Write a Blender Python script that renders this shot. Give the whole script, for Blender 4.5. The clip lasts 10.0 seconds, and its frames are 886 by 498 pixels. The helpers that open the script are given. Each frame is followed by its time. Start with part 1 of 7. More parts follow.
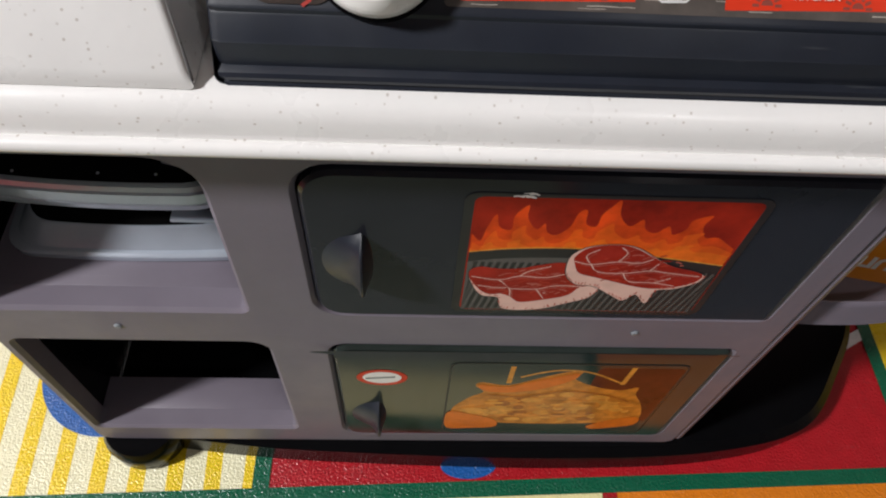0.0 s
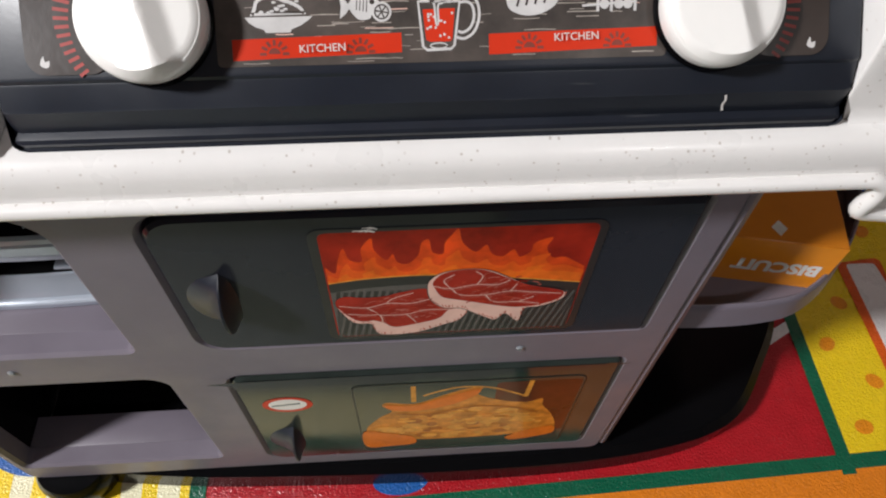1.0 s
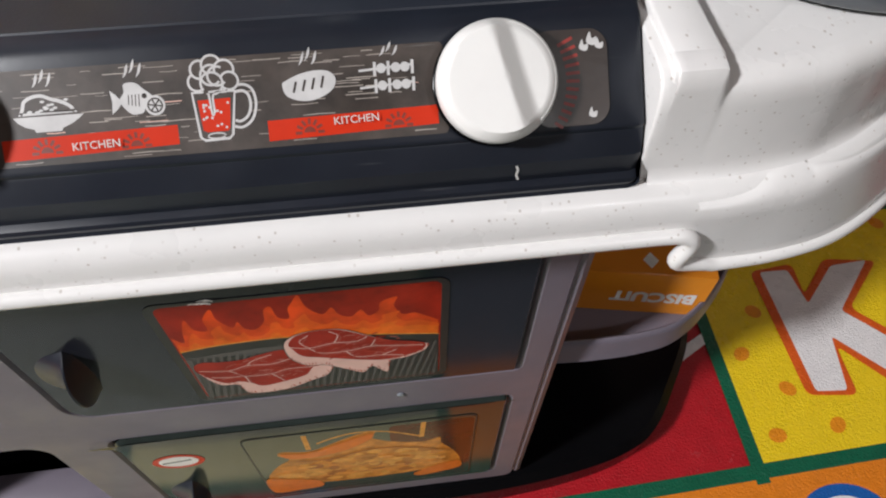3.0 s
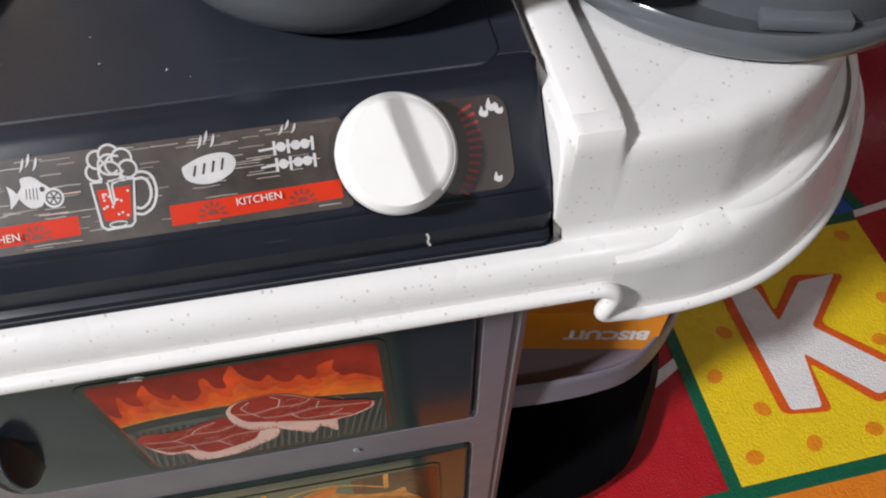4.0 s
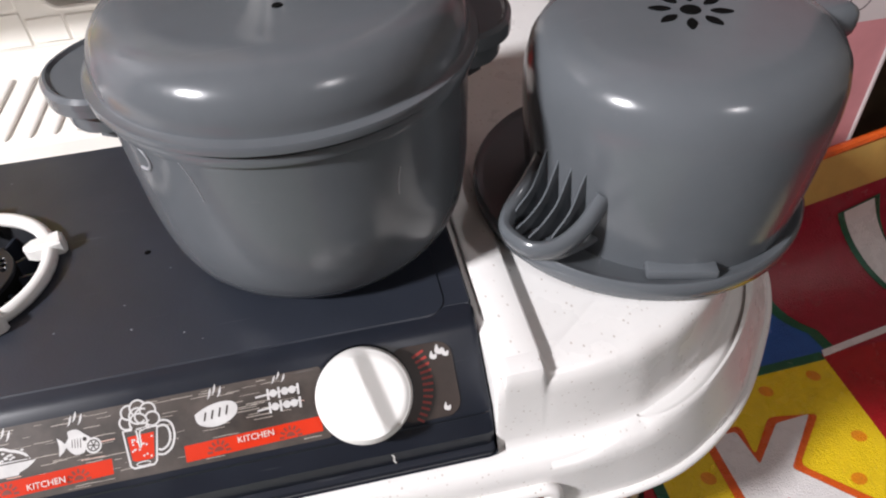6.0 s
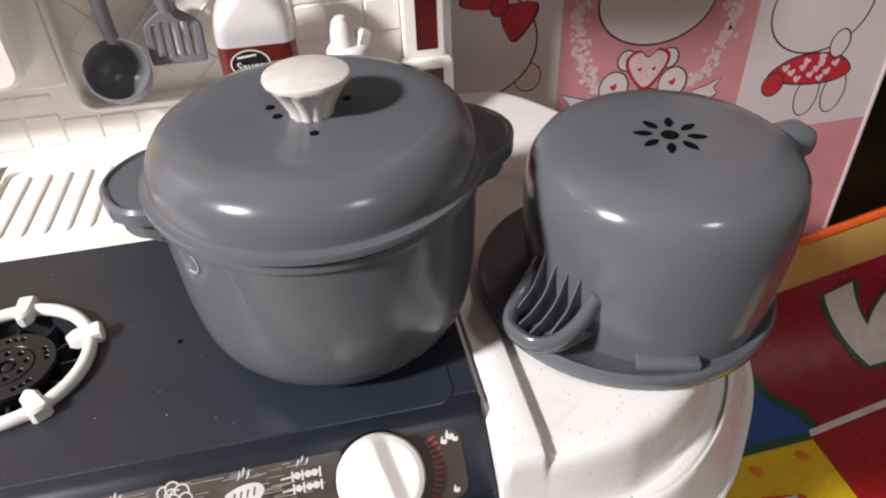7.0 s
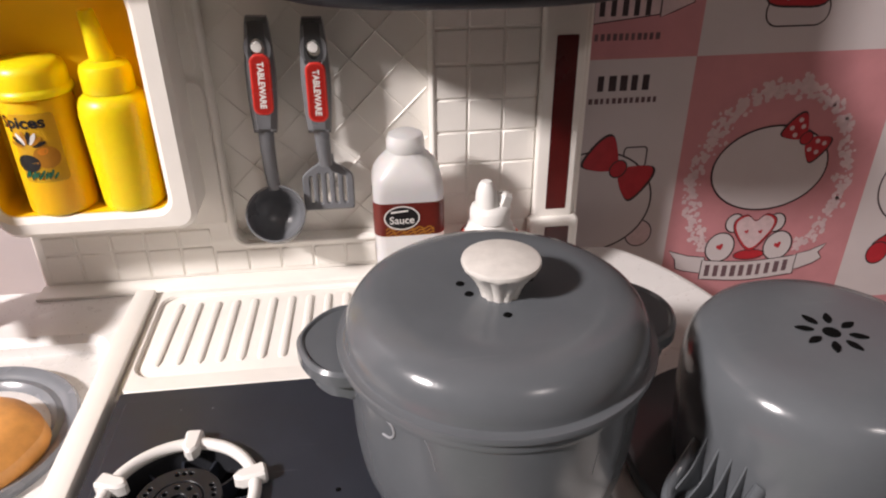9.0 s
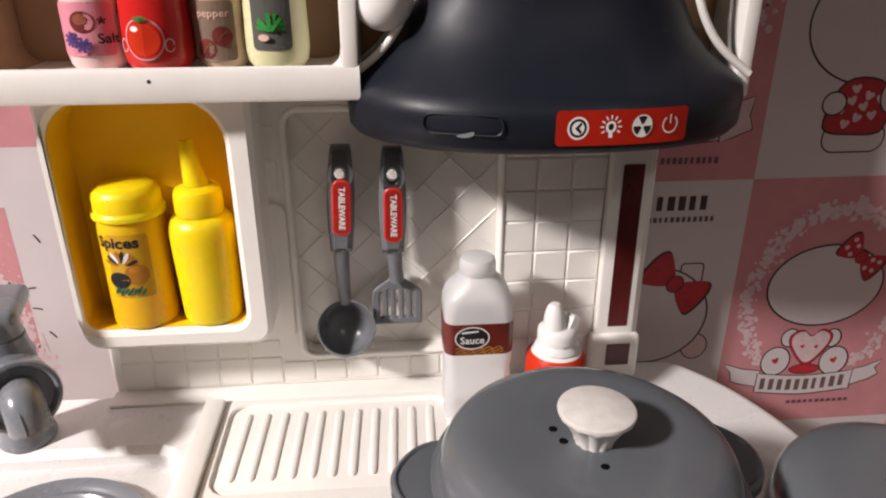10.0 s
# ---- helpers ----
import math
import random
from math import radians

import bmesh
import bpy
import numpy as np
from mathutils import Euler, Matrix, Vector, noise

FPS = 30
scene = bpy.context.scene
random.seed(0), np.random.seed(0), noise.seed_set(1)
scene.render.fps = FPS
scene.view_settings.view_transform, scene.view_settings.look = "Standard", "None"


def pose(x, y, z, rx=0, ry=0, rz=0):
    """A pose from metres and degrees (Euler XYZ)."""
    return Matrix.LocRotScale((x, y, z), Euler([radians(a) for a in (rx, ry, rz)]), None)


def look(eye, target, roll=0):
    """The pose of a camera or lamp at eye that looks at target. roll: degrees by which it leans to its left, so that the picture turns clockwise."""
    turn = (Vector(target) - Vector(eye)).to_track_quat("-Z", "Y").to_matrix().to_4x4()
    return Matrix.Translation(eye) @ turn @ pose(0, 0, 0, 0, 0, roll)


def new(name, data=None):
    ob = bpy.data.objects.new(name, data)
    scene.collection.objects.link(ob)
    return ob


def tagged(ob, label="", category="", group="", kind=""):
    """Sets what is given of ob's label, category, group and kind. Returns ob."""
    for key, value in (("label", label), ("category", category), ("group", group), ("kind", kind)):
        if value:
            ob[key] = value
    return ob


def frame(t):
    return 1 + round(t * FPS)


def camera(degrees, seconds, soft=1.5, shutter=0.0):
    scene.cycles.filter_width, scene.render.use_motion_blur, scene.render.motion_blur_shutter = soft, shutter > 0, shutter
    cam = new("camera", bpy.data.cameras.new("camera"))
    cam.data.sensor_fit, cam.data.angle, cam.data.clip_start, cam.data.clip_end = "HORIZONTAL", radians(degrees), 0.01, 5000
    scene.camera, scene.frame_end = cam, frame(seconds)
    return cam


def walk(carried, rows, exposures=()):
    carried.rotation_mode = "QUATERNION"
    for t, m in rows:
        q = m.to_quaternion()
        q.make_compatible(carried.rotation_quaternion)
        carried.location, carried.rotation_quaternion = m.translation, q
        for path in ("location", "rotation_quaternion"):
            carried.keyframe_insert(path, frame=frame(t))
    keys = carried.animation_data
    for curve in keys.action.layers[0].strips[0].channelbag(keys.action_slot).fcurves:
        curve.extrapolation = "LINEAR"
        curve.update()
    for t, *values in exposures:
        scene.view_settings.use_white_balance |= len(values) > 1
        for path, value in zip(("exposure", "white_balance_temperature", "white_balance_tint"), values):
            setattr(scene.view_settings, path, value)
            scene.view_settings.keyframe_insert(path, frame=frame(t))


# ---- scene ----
cam = camera(64.4, 10.0, soft=2.1)
PATH = [
    (0, (0.024, 0.035, 0.559), (0.124, 1.138, -1.107), 5.5),
    (0.5, (0.056, 0.031, 0.569), (0.147, 1.131, -1.099), 3.9),
    (1, (0.087, 0.037, 0.576), (0.194, 1.15, -1.083), 2.2),
    (1.5, (0.108, 0.04, 0.578), (0.242, 1.153, -1.078), 2.0),
    (2, (0.123, 0.042, 0.58), (0.267, 1.157, -1.075), 1.2),
    (2.2, (0.125, 0.041, 0.582), (0.272, 1.156, -1.073), 1.2),
    (3.3, (0.155, 0.056, 0.592), (0.342, 1.17, -1.058), 1.5),
    (3.5, (0.16, 0.057, 0.591), (0.359, 1.194, -1.042), 0.5),
    (4, (0.174, 0.061, 0.599), (0.372, 1.223, -1.017), -0.8),
    (4.5, (0.186, 0.063, 0.607), (0.384, 1.257, -0.984), -2.3),
    (5, (0.193, 0.064, 0.625), (0.396, 1.333, -0.907), -3.4),
    (5.5, (0.193, 0.057, 0.646), (0.415, 1.4, -0.819), -3.5),
    (5.7, (0.195, 0.053, 0.656), (0.417, 1.432, -0.776), -3.8),
    (6.8, (0.185, 0.042, 0.697), (0.468, 1.556, -0.579), -2.7),
    (7, (0.183, 0.035, 0.701), (0.474, 1.579, -0.537), -2.4),
    (7.5, (0.177, 0.027, 0.712), (0.46, 1.624, -0.46), -2.4),
    (8, (0.158, 0.02, 0.718), (0.414, 1.664, -0.393), -1.7),
    (8.5, (0.141, 0.026, 0.728), (0.379, 1.71, -0.325), -1.2),
    (9, (0.124, 0.043, 0.74), (0.327, 1.774, -0.24), -0.5),
    (9.5, (0.106, 0.045, 0.76), (0.299, 1.824, -0.133), -0.2),
    (10, (0.088, 0.051, 0.778), (0.249, 1.876, -0.024), 0.0),
]
walk(cam, [(t, look(eye, target, roll)) for t, eye, target, roll in PATH],
     exposures=[(0.0, -0.20, 6420, 10), (1.0, -0.11, 6420, 10), (2.2, -0.13, 6400, 10), (4.0, -0.04, 6230, 10), (5.5, 0.22, 6300, 12), (6.8, 0.38, 6500, 14), (8.0, 0.27, 6780, 16), (9.0, 0.12, 6900, 17), (10.0, 0.02, 6850, 16)])

# ---- world and light ----
LAMP_LEFT, LAMP_RIGHT = (-2.05, -0.72, 2.26), (1.05, -1.50, 2.26)
world = bpy.data.worlds.new("room_air")
scene.world = world
world.use_nodes = True
world.node_tree.nodes["Background"].inputs["Color"].default_value = (1.0, 0.93, 0.84, 1)
world.node_tree.nodes["Background"].inputs["Strength"].default_value = 0.024


def spot_light(name, where, target, watts, cone, radius, colour):
    data = bpy.data.lights.new(name, "SPOT")
    data.energy, data.color, data.spot_size, data.spot_blend, data.shadow_soft_size = watts, colour, radians(cone), 1.0, radius
    ob = new(name, data)
    ob.matrix_world = look(where, target)
    return ob


spot_light("lamp_glow_left", (LAMP_LEFT[0], LAMP_LEFT[1], 2.215), (-0.04, 0.20, 0.22), 520.0, 100.0, 0.15, (0.985, 0.968, 0.97))
spot_light("lamp_glow_front", (LAMP_RIGHT[0], LAMP_RIGHT[1], 2.215), (0.55, 0.15, 0.05), 40.0, 42.0, 0.12, (1.0, 0.965, 0.95))


# ---- materials ----
def surface(name, colour, rough=0.35, vary=0.06, grain=60.0, bump=0.02, bump_scale=900.0, specks=0.0, speck_scale=330.0,
            metal=0.0, scuffs=0.0, coat=0.0, trans=0.0, sss=0.0, blotch=0.0, spec=0.5, deep=0.05):
    """A procedural surface: base colour with cloudy variation, optional specks, scuffs, smudged gloss and a fine grain."""
    m = bpy.data.materials.new(name)
    m.use_nodes = True
    nt = m.node_tree
    b = nt.nodes["Principled BSDF"]
    link = nt.links.new

    def node(kind, **values):
        n = nt.nodes.new(kind)
        for k, v in values.items():
            n.inputs[k].default_value = v
        return n

    co = node("ShaderNodeTexCoord").outputs["Object"]
    cloud = node("ShaderNodeTexNoise", Scale=grain, Detail=5.0, Roughness=0.6)
    link(co, cloud.inputs["Vector"])
    ramp = node("ShaderNodeMapRange")
    ramp.inputs["From Min"].default_value, ramp.inputs["From Max"].default_value = 0.3, 0.7
    ramp.inputs["To Min"].default_value, ramp.inputs["To Max"].default_value = 1 - vary, 1 + vary
    link(cloud.outputs["Fac"], ramp.inputs["Value"])
    tint = node("ShaderNodeVectorMath")
    tint.operation = "SCALE"
    tint.inputs[0].default_value = colour
    link(ramp.outputs["Result"], tint.inputs["Scale"])
    out = tint.outputs["Vector"]

    def blend(fac, col):
        nonlocal out
        mix = nt.nodes.new("ShaderNodeMix")
        mix.data_type = "RGBA"
        link(fac, mix.inputs["Factor"])
        link(out, mix.inputs["A"])
        mix.inputs["B"].default_value = (*col, 1)
        out = mix.outputs["Result"]

    def step(value, low, high, top=1.0):
        r = node("ShaderNodeMapRange")
        r.inputs["From Min"].default_value, r.inputs["From Max"].default_value = low, high
        r.inputs["To Max"].default_value = top
        link(value, r.inputs["Value"])
        return r.outputs["Result"]

    if specks:
        cells = node("ShaderNodeTexVoronoi", Scale=speck_scale)
        stretch = node("ShaderNodeMapping")
        stretch.inputs["Scale"].default_value = (1.0, 0.7, 1.25)
        stretch.inputs["Rotation"].default_value = (0.5, 0.3, 0.8)
        link(co, stretch.inputs["Vector"])
        link(stretch.outputs["Vector"], cells.inputs["Vector"])
        dots = step(cells.outputs["Distance"], 0.31, 0.16)
        keep = step(cells.outputs["Color"], 1 - specks, 1 - specks + 0.1)
        both = node("ShaderNodeMath")
        both.operation = "MULTIPLY"
        link(dots, both.inputs[0])
        link(keep, both.inputs[1])
        blend(step(both.outputs[0], 0.0, 1.0, 0.5), (0.32, 0.25, 0.19))
    if blotch:
        big = node("ShaderNodeTexNoise", Scale=14.0, Detail=6.0, Roughness=0.7)
        link(co, big.inputs["Vector"])
        blend(step(big.outputs["Fac"], 0.58, 0.75, blotch), tuple(c * 0.55 for c in colour))
    if scuffs:
        long = node("ShaderNodeMapping")
        long.inputs["Scale"].default_value = (25.0, 320.0, 320.0)
        long.inputs["Rotation"].default_value = (0.2, 0.4, 0.5)
        link(co, long.inputs["Vector"])
        marks = node("ShaderNodeTexNoise", Scale=1.0, Detail=2.0)
        link(long.outputs["Vector"], marks.inputs["Vector"])
        blend(step(marks.outputs["Fac"], 0.70, 0.78, scuffs), tuple(0.3 + 0.4 * c for c in colour))
    link(out, b.inputs["Base Color"])
    smudge = node("ShaderNodeTexNoise", Scale=35.0, Detail=4.0)
    link(co, smudge.inputs["Vector"])
    gloss = node("ShaderNodeMapRange")
    gloss.inputs["From Min"].default_value, gloss.inputs["From Max"].default_value = 0.3, 0.7
    gloss.inputs["To Min"].default_value, gloss.inputs["To Max"].default_value = rough * 0.82, min(1.0, rough * 1.2)
    link(smudge.outputs["Fac"], gloss.inputs["Value"])
    link(gloss.outputs["Result"], b.inputs["Roughness"])
    if bump:
        fine = node("ShaderNodeTexNoise", Scale=bump_scale, Detail=2.0)
        link(co, fine.inputs["Vector"])
        bn = node("ShaderNodeBump", Strength=bump, Distance=0.001)
        link(fine.outputs["Fac"], bn.inputs["Height"])
        link(bn.outputs["Normal"], b.inputs["Normal"])
    b.inputs["Metallic"].default_value = metal
    b.inputs["Specular IOR Level"].default_value = spec
    b.inputs["Coat Weight"].default_value = coat
    b.inputs["Transmission Weight"].default_value = trans
    if sss:
        b.inputs["Subsurface Weight"].default_value = sss
        b.inputs["Subsurface Radius"].default_value = (0.01, 0.007, 0.004)
        b.inputs["Subsurface Scale"].default_value = deep
    return m


M_COUNTER = surface("speckled_white_plastic", (0.80, 0.785, 0.765), 0.3, 0.025, 40, 0.03, 500, specks=0.28, speck_scale=500.0, coat=0.1)
M_WHITE = surface("ivory_plastic", (0.865, 0.838, 0.785), 0.38, 0.03, 30, 0.04, 400)
M_KNOB = surface("white_knob_plastic", (0.80, 0.79, 0.76), 0.32, 0.02, 50, 0.02, 300)
M_MARBLE = surface("marbled_white_plastic", (0.66, 0.64, 0.60), 0.36, 0.10, 110, 0.03, 300)
M_MAUVE = surface("mauve_grey_plastic", (0.156, 0.136, 0.166), 0.42, 0.05, 30, 0.05, 700, scuffs=0.06)
M_DARK = surface("navy_black_plastic", (0.014, 0.017, 0.025), 0.36, 0.12, 50, 0.015, 800, scuffs=0.10, spec=0.35)
M_STOVE = surface("dark_hob_plastic", (0.021, 0.025, 0.035), 0.40, 0.10, 30, 0.06, 900, scuffs=0.08)
M_DOOR = surface("smoked_oven_front", (0.016, 0.017, 0.024), 0.13, 0.10, 30, 0.01, 300, scuffs=0.04, spec=0.28)
# The green cast is the mat's reflection, put into the base colour.
M_DOOR2 = surface("smoked_front_green_reflection", (0.024, 0.031, 0.028), 0.13, 0.35, 18, 0.01, 300, spec=0.32)
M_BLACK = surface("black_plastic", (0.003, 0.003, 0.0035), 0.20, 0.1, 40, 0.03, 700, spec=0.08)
M_VOID = surface("dark_opening", (0.004, 0.004, 0.004), 0.8, 0.05, 40, 0, spec=0.05)
M_GREY = surface("grey_toy_plastic", (0.107, 0.117, 0.128), 0.19, 0.06, 22, 0.07, 150, scuffs=0.03, spec=0.42)
M_GREY2 = surface("light_grey_toy_plastic", (0.19, 0.205, 0.225), 0.26, 0.06, 30, 0.02, 300, coat=0.2)
M_HOOD = surface("matt_navy_hood_plastic", (0.0085, 0.011, 0.018), 0.44, 0.12, 50, 0.05, 800, scuffs=0.06, spec=0.28)
M_SILVER = surface("silver_grey_plastic", (0.50, 0.55, 0.63), 0.20, 0.05, 40, 0.02, 300, metal=0.45)
M_RED = surface("red_print", (0.58, 0.032, 0.008), 0.42, 0.06, 60, 0.01, spec=0.2)
M_DEEPRED = surface("dark_red_sticker", (0.085, 0.008, 0.007), 0.3, 0.25, 25, 0.01)
M_INK = surface("black_ink", (0.012, 0.011, 0.012), 0.4, 0.1, 60, 0)
M_PRINTWHITE = surface("white_print", (0.78, 0.76, 0.73), 0.4, 0.04, 60, 0)
M_YELLOW = surface("yellow_toy_plastic", (0.93, 0.70, 0.010), 0.36, 0.04, 30, 0.02, 300, sss=1.0, deep=0.8)
M_AMBER = surface("amber_toy_plastic", (0.93, 0.53, 0.010), 0.38, 0.05, 30, 0.02, 300, sss=1.0, deep=0.8)
M_LINER = surface("amber_box_liner", (0.95, 0.60, 0.014), 0.35, 0.06, 20, 0.03, 300)
M_ORANGE = surface("orange_card", (0.62, 0.20, 0.012), 0.4, 0.06, 40, 0.03, 500)


# ---- mesh builders ----
def finish(bm, smooth=38):
    me = bpy.data.meshes.new("shape")
    bmesh.ops.recalc_face_normals(bm, faces=bm.faces)
    bm.to_mesh(me)
    bm.free()
    if smooth:
        me.polygons.foreach_set("use_smooth", [True] * len(me.polygons))
        me.set_sharp_from_angle(angle=radians(smooth))
    return me


def thing(name, at, label, category, group="", kind=""):
    """An Empty at a thing's base, to carry its parts."""
    ob = new(name)
    ob.location = at
    ob.empty_display_size = 0.02
    return tagged(ob, label, category, group, kind)


def part(name, shape, material, parent, label=""):
    """One mesh object under a thing or a part; its shape is given in world metres."""
    me = finish(shape) if isinstance(shape, bmesh.types.BMesh) else shape
    for m in material if isinstance(material, (list, tuple)) else [material]:
        me.materials.append(m)
    ob = new(name, me)
    if parent is not None:
        ob.parent = parent
        ob.matrix_parent_inverse = Matrix.Translation(-Vector(parent.location))
    return tagged(ob, label)


def box(x0, x1, y0, y1, z0, z1, bevel=0.001, seg=2, m=None):
    bm = bmesh.new()
    bmesh.ops.create_cube(bm, size=1)
    for v in bm.verts:
        v.co = Vector(((x0 + x1) / 2 + v.co.x * (x1 - x0), (y0 + y1) / 2 + v.co.y * (y1 - y0), (z0 + z1) / 2 + v.co.z * (z1 - z0)))
    if bevel:
        bmesh.ops.bevel(bm, geom=list(bm.edges), offset=bevel, segments=seg, affect="EDGES", profile=0.5)
    if m is not None:
        bmesh.ops.transform(bm, matrix=m, verts=bm.verts)
    return bm


def join(*shapes):
    """Several bmeshes in one."""
    out = bmesh.new()
    for s in shapes:
        me = bpy.data.meshes.new("piece")
        s.to_mesh(me)
        s.free()
        out.from_mesh(me)
        bpy.data.meshes.remove(me)
    return out


def lathe(profile, at=(0, 0, 0), seg=48, m=None, wave=None):
    """Turns (radius, height) pairs about a vertical axis. wave(angle, i): a factor on the radius."""
    bm = bmesh.new()
    rings = []
    for i, (r, z) in enumerate(profile):
        if r < 1e-6:
            rings.append([bm.verts.new((0, 0, z))])
        else:
            ring = []
            for k in range(seg):
                a = 2 * math.pi * k / seg
                q = r * (wave(a, i) if wave else 1)
                ring.append(bm.verts.new((q * math.cos(a), q * math.sin(a), z)))
            rings.append(ring)
    for a, b in zip(rings, rings[1:]):
        if len(a) == 1 and len(b) == 1:
            continue
        for k in range(seg):
            n = (k + 1) % seg
            if len(a) == 1:
                bm.faces.new((a[0], b[k], b[n]))
            elif len(b) == 1:
                bm.faces.new((a[k], a[n], b[0]))
            else:
                bm.faces.new((a[k], a[n], b[n], b[k]))
    bmesh.ops.transform(bm, matrix=(Matrix.Translation(at) @ m) if m is not None else Matrix.Translation(at), verts=bm.verts)
    return bm


def curve_through(points, per=8, closed=False):
    """A Catmull-Rom curve through 2D or 3D points."""
    p = [Vector(q) for q in points]
    n = len(p)
    out = []
    for i in range(n if closed else n - 1):
        a, b, c, d = (p[(i + k) % n] if closed else p[min(max(i + k, 0), n - 1)] for k in (-1, 0, 1, 2))
        for j in range(per):
            t = j / per
            out.append(0.5 * (2 * b + (c - a) * t + (2 * a - 5 * b + 4 * c - d) * t * t + (3 * b - a - 3 * c + d) * t ** 3))
    if not closed:
        out.append(p[-1])
    return out


def rounded(x0, x1, z0, z1, r, seg=6):
    """The outline of a rectangle with round corners; r: one radius or four (x0z0, x1z0, x1z1, x0z1)."""
    rs = r if isinstance(r, (list, tuple)) else (r,) * 4
    out = []
    for (cx, cz, sx, sz, a0), q in zip(((x0, z0, 1, 1, 180), (x1, z0, -1, 1, 270), (x1, z1, -1, -1, 0), (x0, z1, 1, -1, 90)), rs):
        for k in range(seg + 1):
            a = radians(a0 + 90 * k / seg)
            out.append((cx + sx * q + q * math.cos(a), cz + sz * q + q * math.sin(a)))
    return out


def inset(loop, d):
    """A closed outline moved inwards by d."""
    p = [Vector(q[:2]) for q in loop]
    area = sum(a.x * b.y - b.x * a.y for a, b in zip(p, p[1:] + p[:1]))
    s = 1 if area > 0 else -1
    out = []
    for i, q in enumerate(p):
        e = (p[(i + 1) % len(p)] - p[i - 1])
        e = e.normalized() if e.length > 1e-9 else Vector((1, 0))
        out.append(q + s * d * Vector((-e.y, e.x)))
    return out


FRONT = Matrix(((1, 0, 0, 0), (0, 0, -1, 0), (0, 1, 0, 0), (0, 0, 0, 1)))  # u to x, v to z, depth towards -y


def plate(outer, holes=(), depth=0.01, bevel=0.001, m=None):
    """A slab with holes: outlines in (u, v), from depth 0 (back) to depth (face), with rounded front edges."""
    from mathutils.geometry import tessellate_polygon
    bm = bmesh.new()
    loops = [[Vector(q[:2]) for q in outer]] + [[Vector(q[:2]) for q in h] for h in holes]
    face_loops = [inset(loops[0], bevel)] + [inset(h, -bevel) for h in loops[1:]] if bevel else loops
    levels = [(loops, 0.0), (loops, depth - bevel), (face_loops, depth)] if bevel else [(loops, 0.0), (loops, depth)]
    made = []
    for ls, z in levels:
        made.append([[bm.verts.new((q.x, q.y, z)) for q in l] for l in ls])
    for low, high in zip(made, made[1:]):
        for a, b in zip(low, high):
            for k in range(len(a)):
                n = (k + 1) % len(a)
                bm.faces.new((a[k], a[n], b[n], b[k]))
    for level, ls in ((made[0], loops), (made[-1], face_loops)):
        flat = [v for l in level for v in l]
        for tri in tessellate_polygon([[q.to_3d() for q in l] for l in ls]):
            try:
                bm.faces.new([flat[i] for i in tri])
            except ValueError:
                pass
    if m is not None:
        bmesh.ops.transform(bm, matrix=m, verts=bm.verts)
    return bm


def tube(path, radius, seg=10, closed=False, flat=1.0):
    """A round bar along a path; radius may be a list; flat squashes it."""
    p = [Vector(q) for q in path]
    n = len(p)
    bm = bmesh.new()
    rings = []
    side = None
    for i in range(n):
        t = (p[(i + 1) % n] - p[i - 1]) if closed else (p[min(i + 1, n - 1)] - p[max(i - 1, 0)])
        t.normalize()
        ref = Vector((0, 0, 1)) if abs(t.z) < 0.9 else Vector((0, 1, 0))
        side = t.cross(ref).normalized() if side is None else (side - t * side.dot(t)).normalized()
        up = side.cross(t)
        r = radius[i] if isinstance(radius, (list, tuple)) else radius
        rings.append([bm.verts.new(p[i] + r * (math.cos(a) * side + flat * math.sin(a) * up))
                      for a in (2 * math.pi * k / seg for k in range(seg))])
    for i in range(n if closed else n - 1):
        a, b = rings[i], rings[(i + 1) % n]
        for k in range(seg):
            bm.faces.new((a[k], a[(k + 1) % seg], b[(k + 1) % seg], b[k]))
    if not closed:
        bm.faces.new(rings[0])
        bm.faces.new(rings[-1][::-1])
    return bm


def sweep(outline, profile, cap_top=True, closed=False):
    """Carries a profile of (inwards, z) pairs along an outline in plan; inwards is to the left of the way."""
    p = [Vector(q[:2]) for q in outline]
    n = len(p)
    bm = bmesh.new()
    rings = []
    for i in range(n):
        e = (p[(i + 1) % n] - p[i - 1]) if closed else (p[min(i + 1, n - 1)] - p[max(i - 1, 0)])
        e.normalize()
        nrm = Vector((-e.y, e.x))
        rings.append([bm.verts.new((*(p[i] + d * nrm), z)) for d, z in profile])
    for i in range(n if closed else n - 1):
        a, b = rings[i], rings[(i + 1) % n]
        for k in range(len(profile) - 1):
            bm.faces.new((a[k], b[k], b[k + 1], a[k + 1]))
    if not closed:
        for ring in (rings[0], rings[-1]):
            low = min(v.co.z for v in ring)
            inner = bm.verts.new((ring[-1].co.x, ring[-1].co.y, low)) if ring[-1].co.z > low + 1e-5 else None
            cap = bm.faces.new(ring + [inner] if inner else ring)
            cap.normal_update()
            bmesh.ops.triangulate(bm, faces=[cap])
    if cap_top:
        bmesh.ops.triangulate(bm, faces=[bm.faces.new([r[-1] for r in rings])])
    return bm


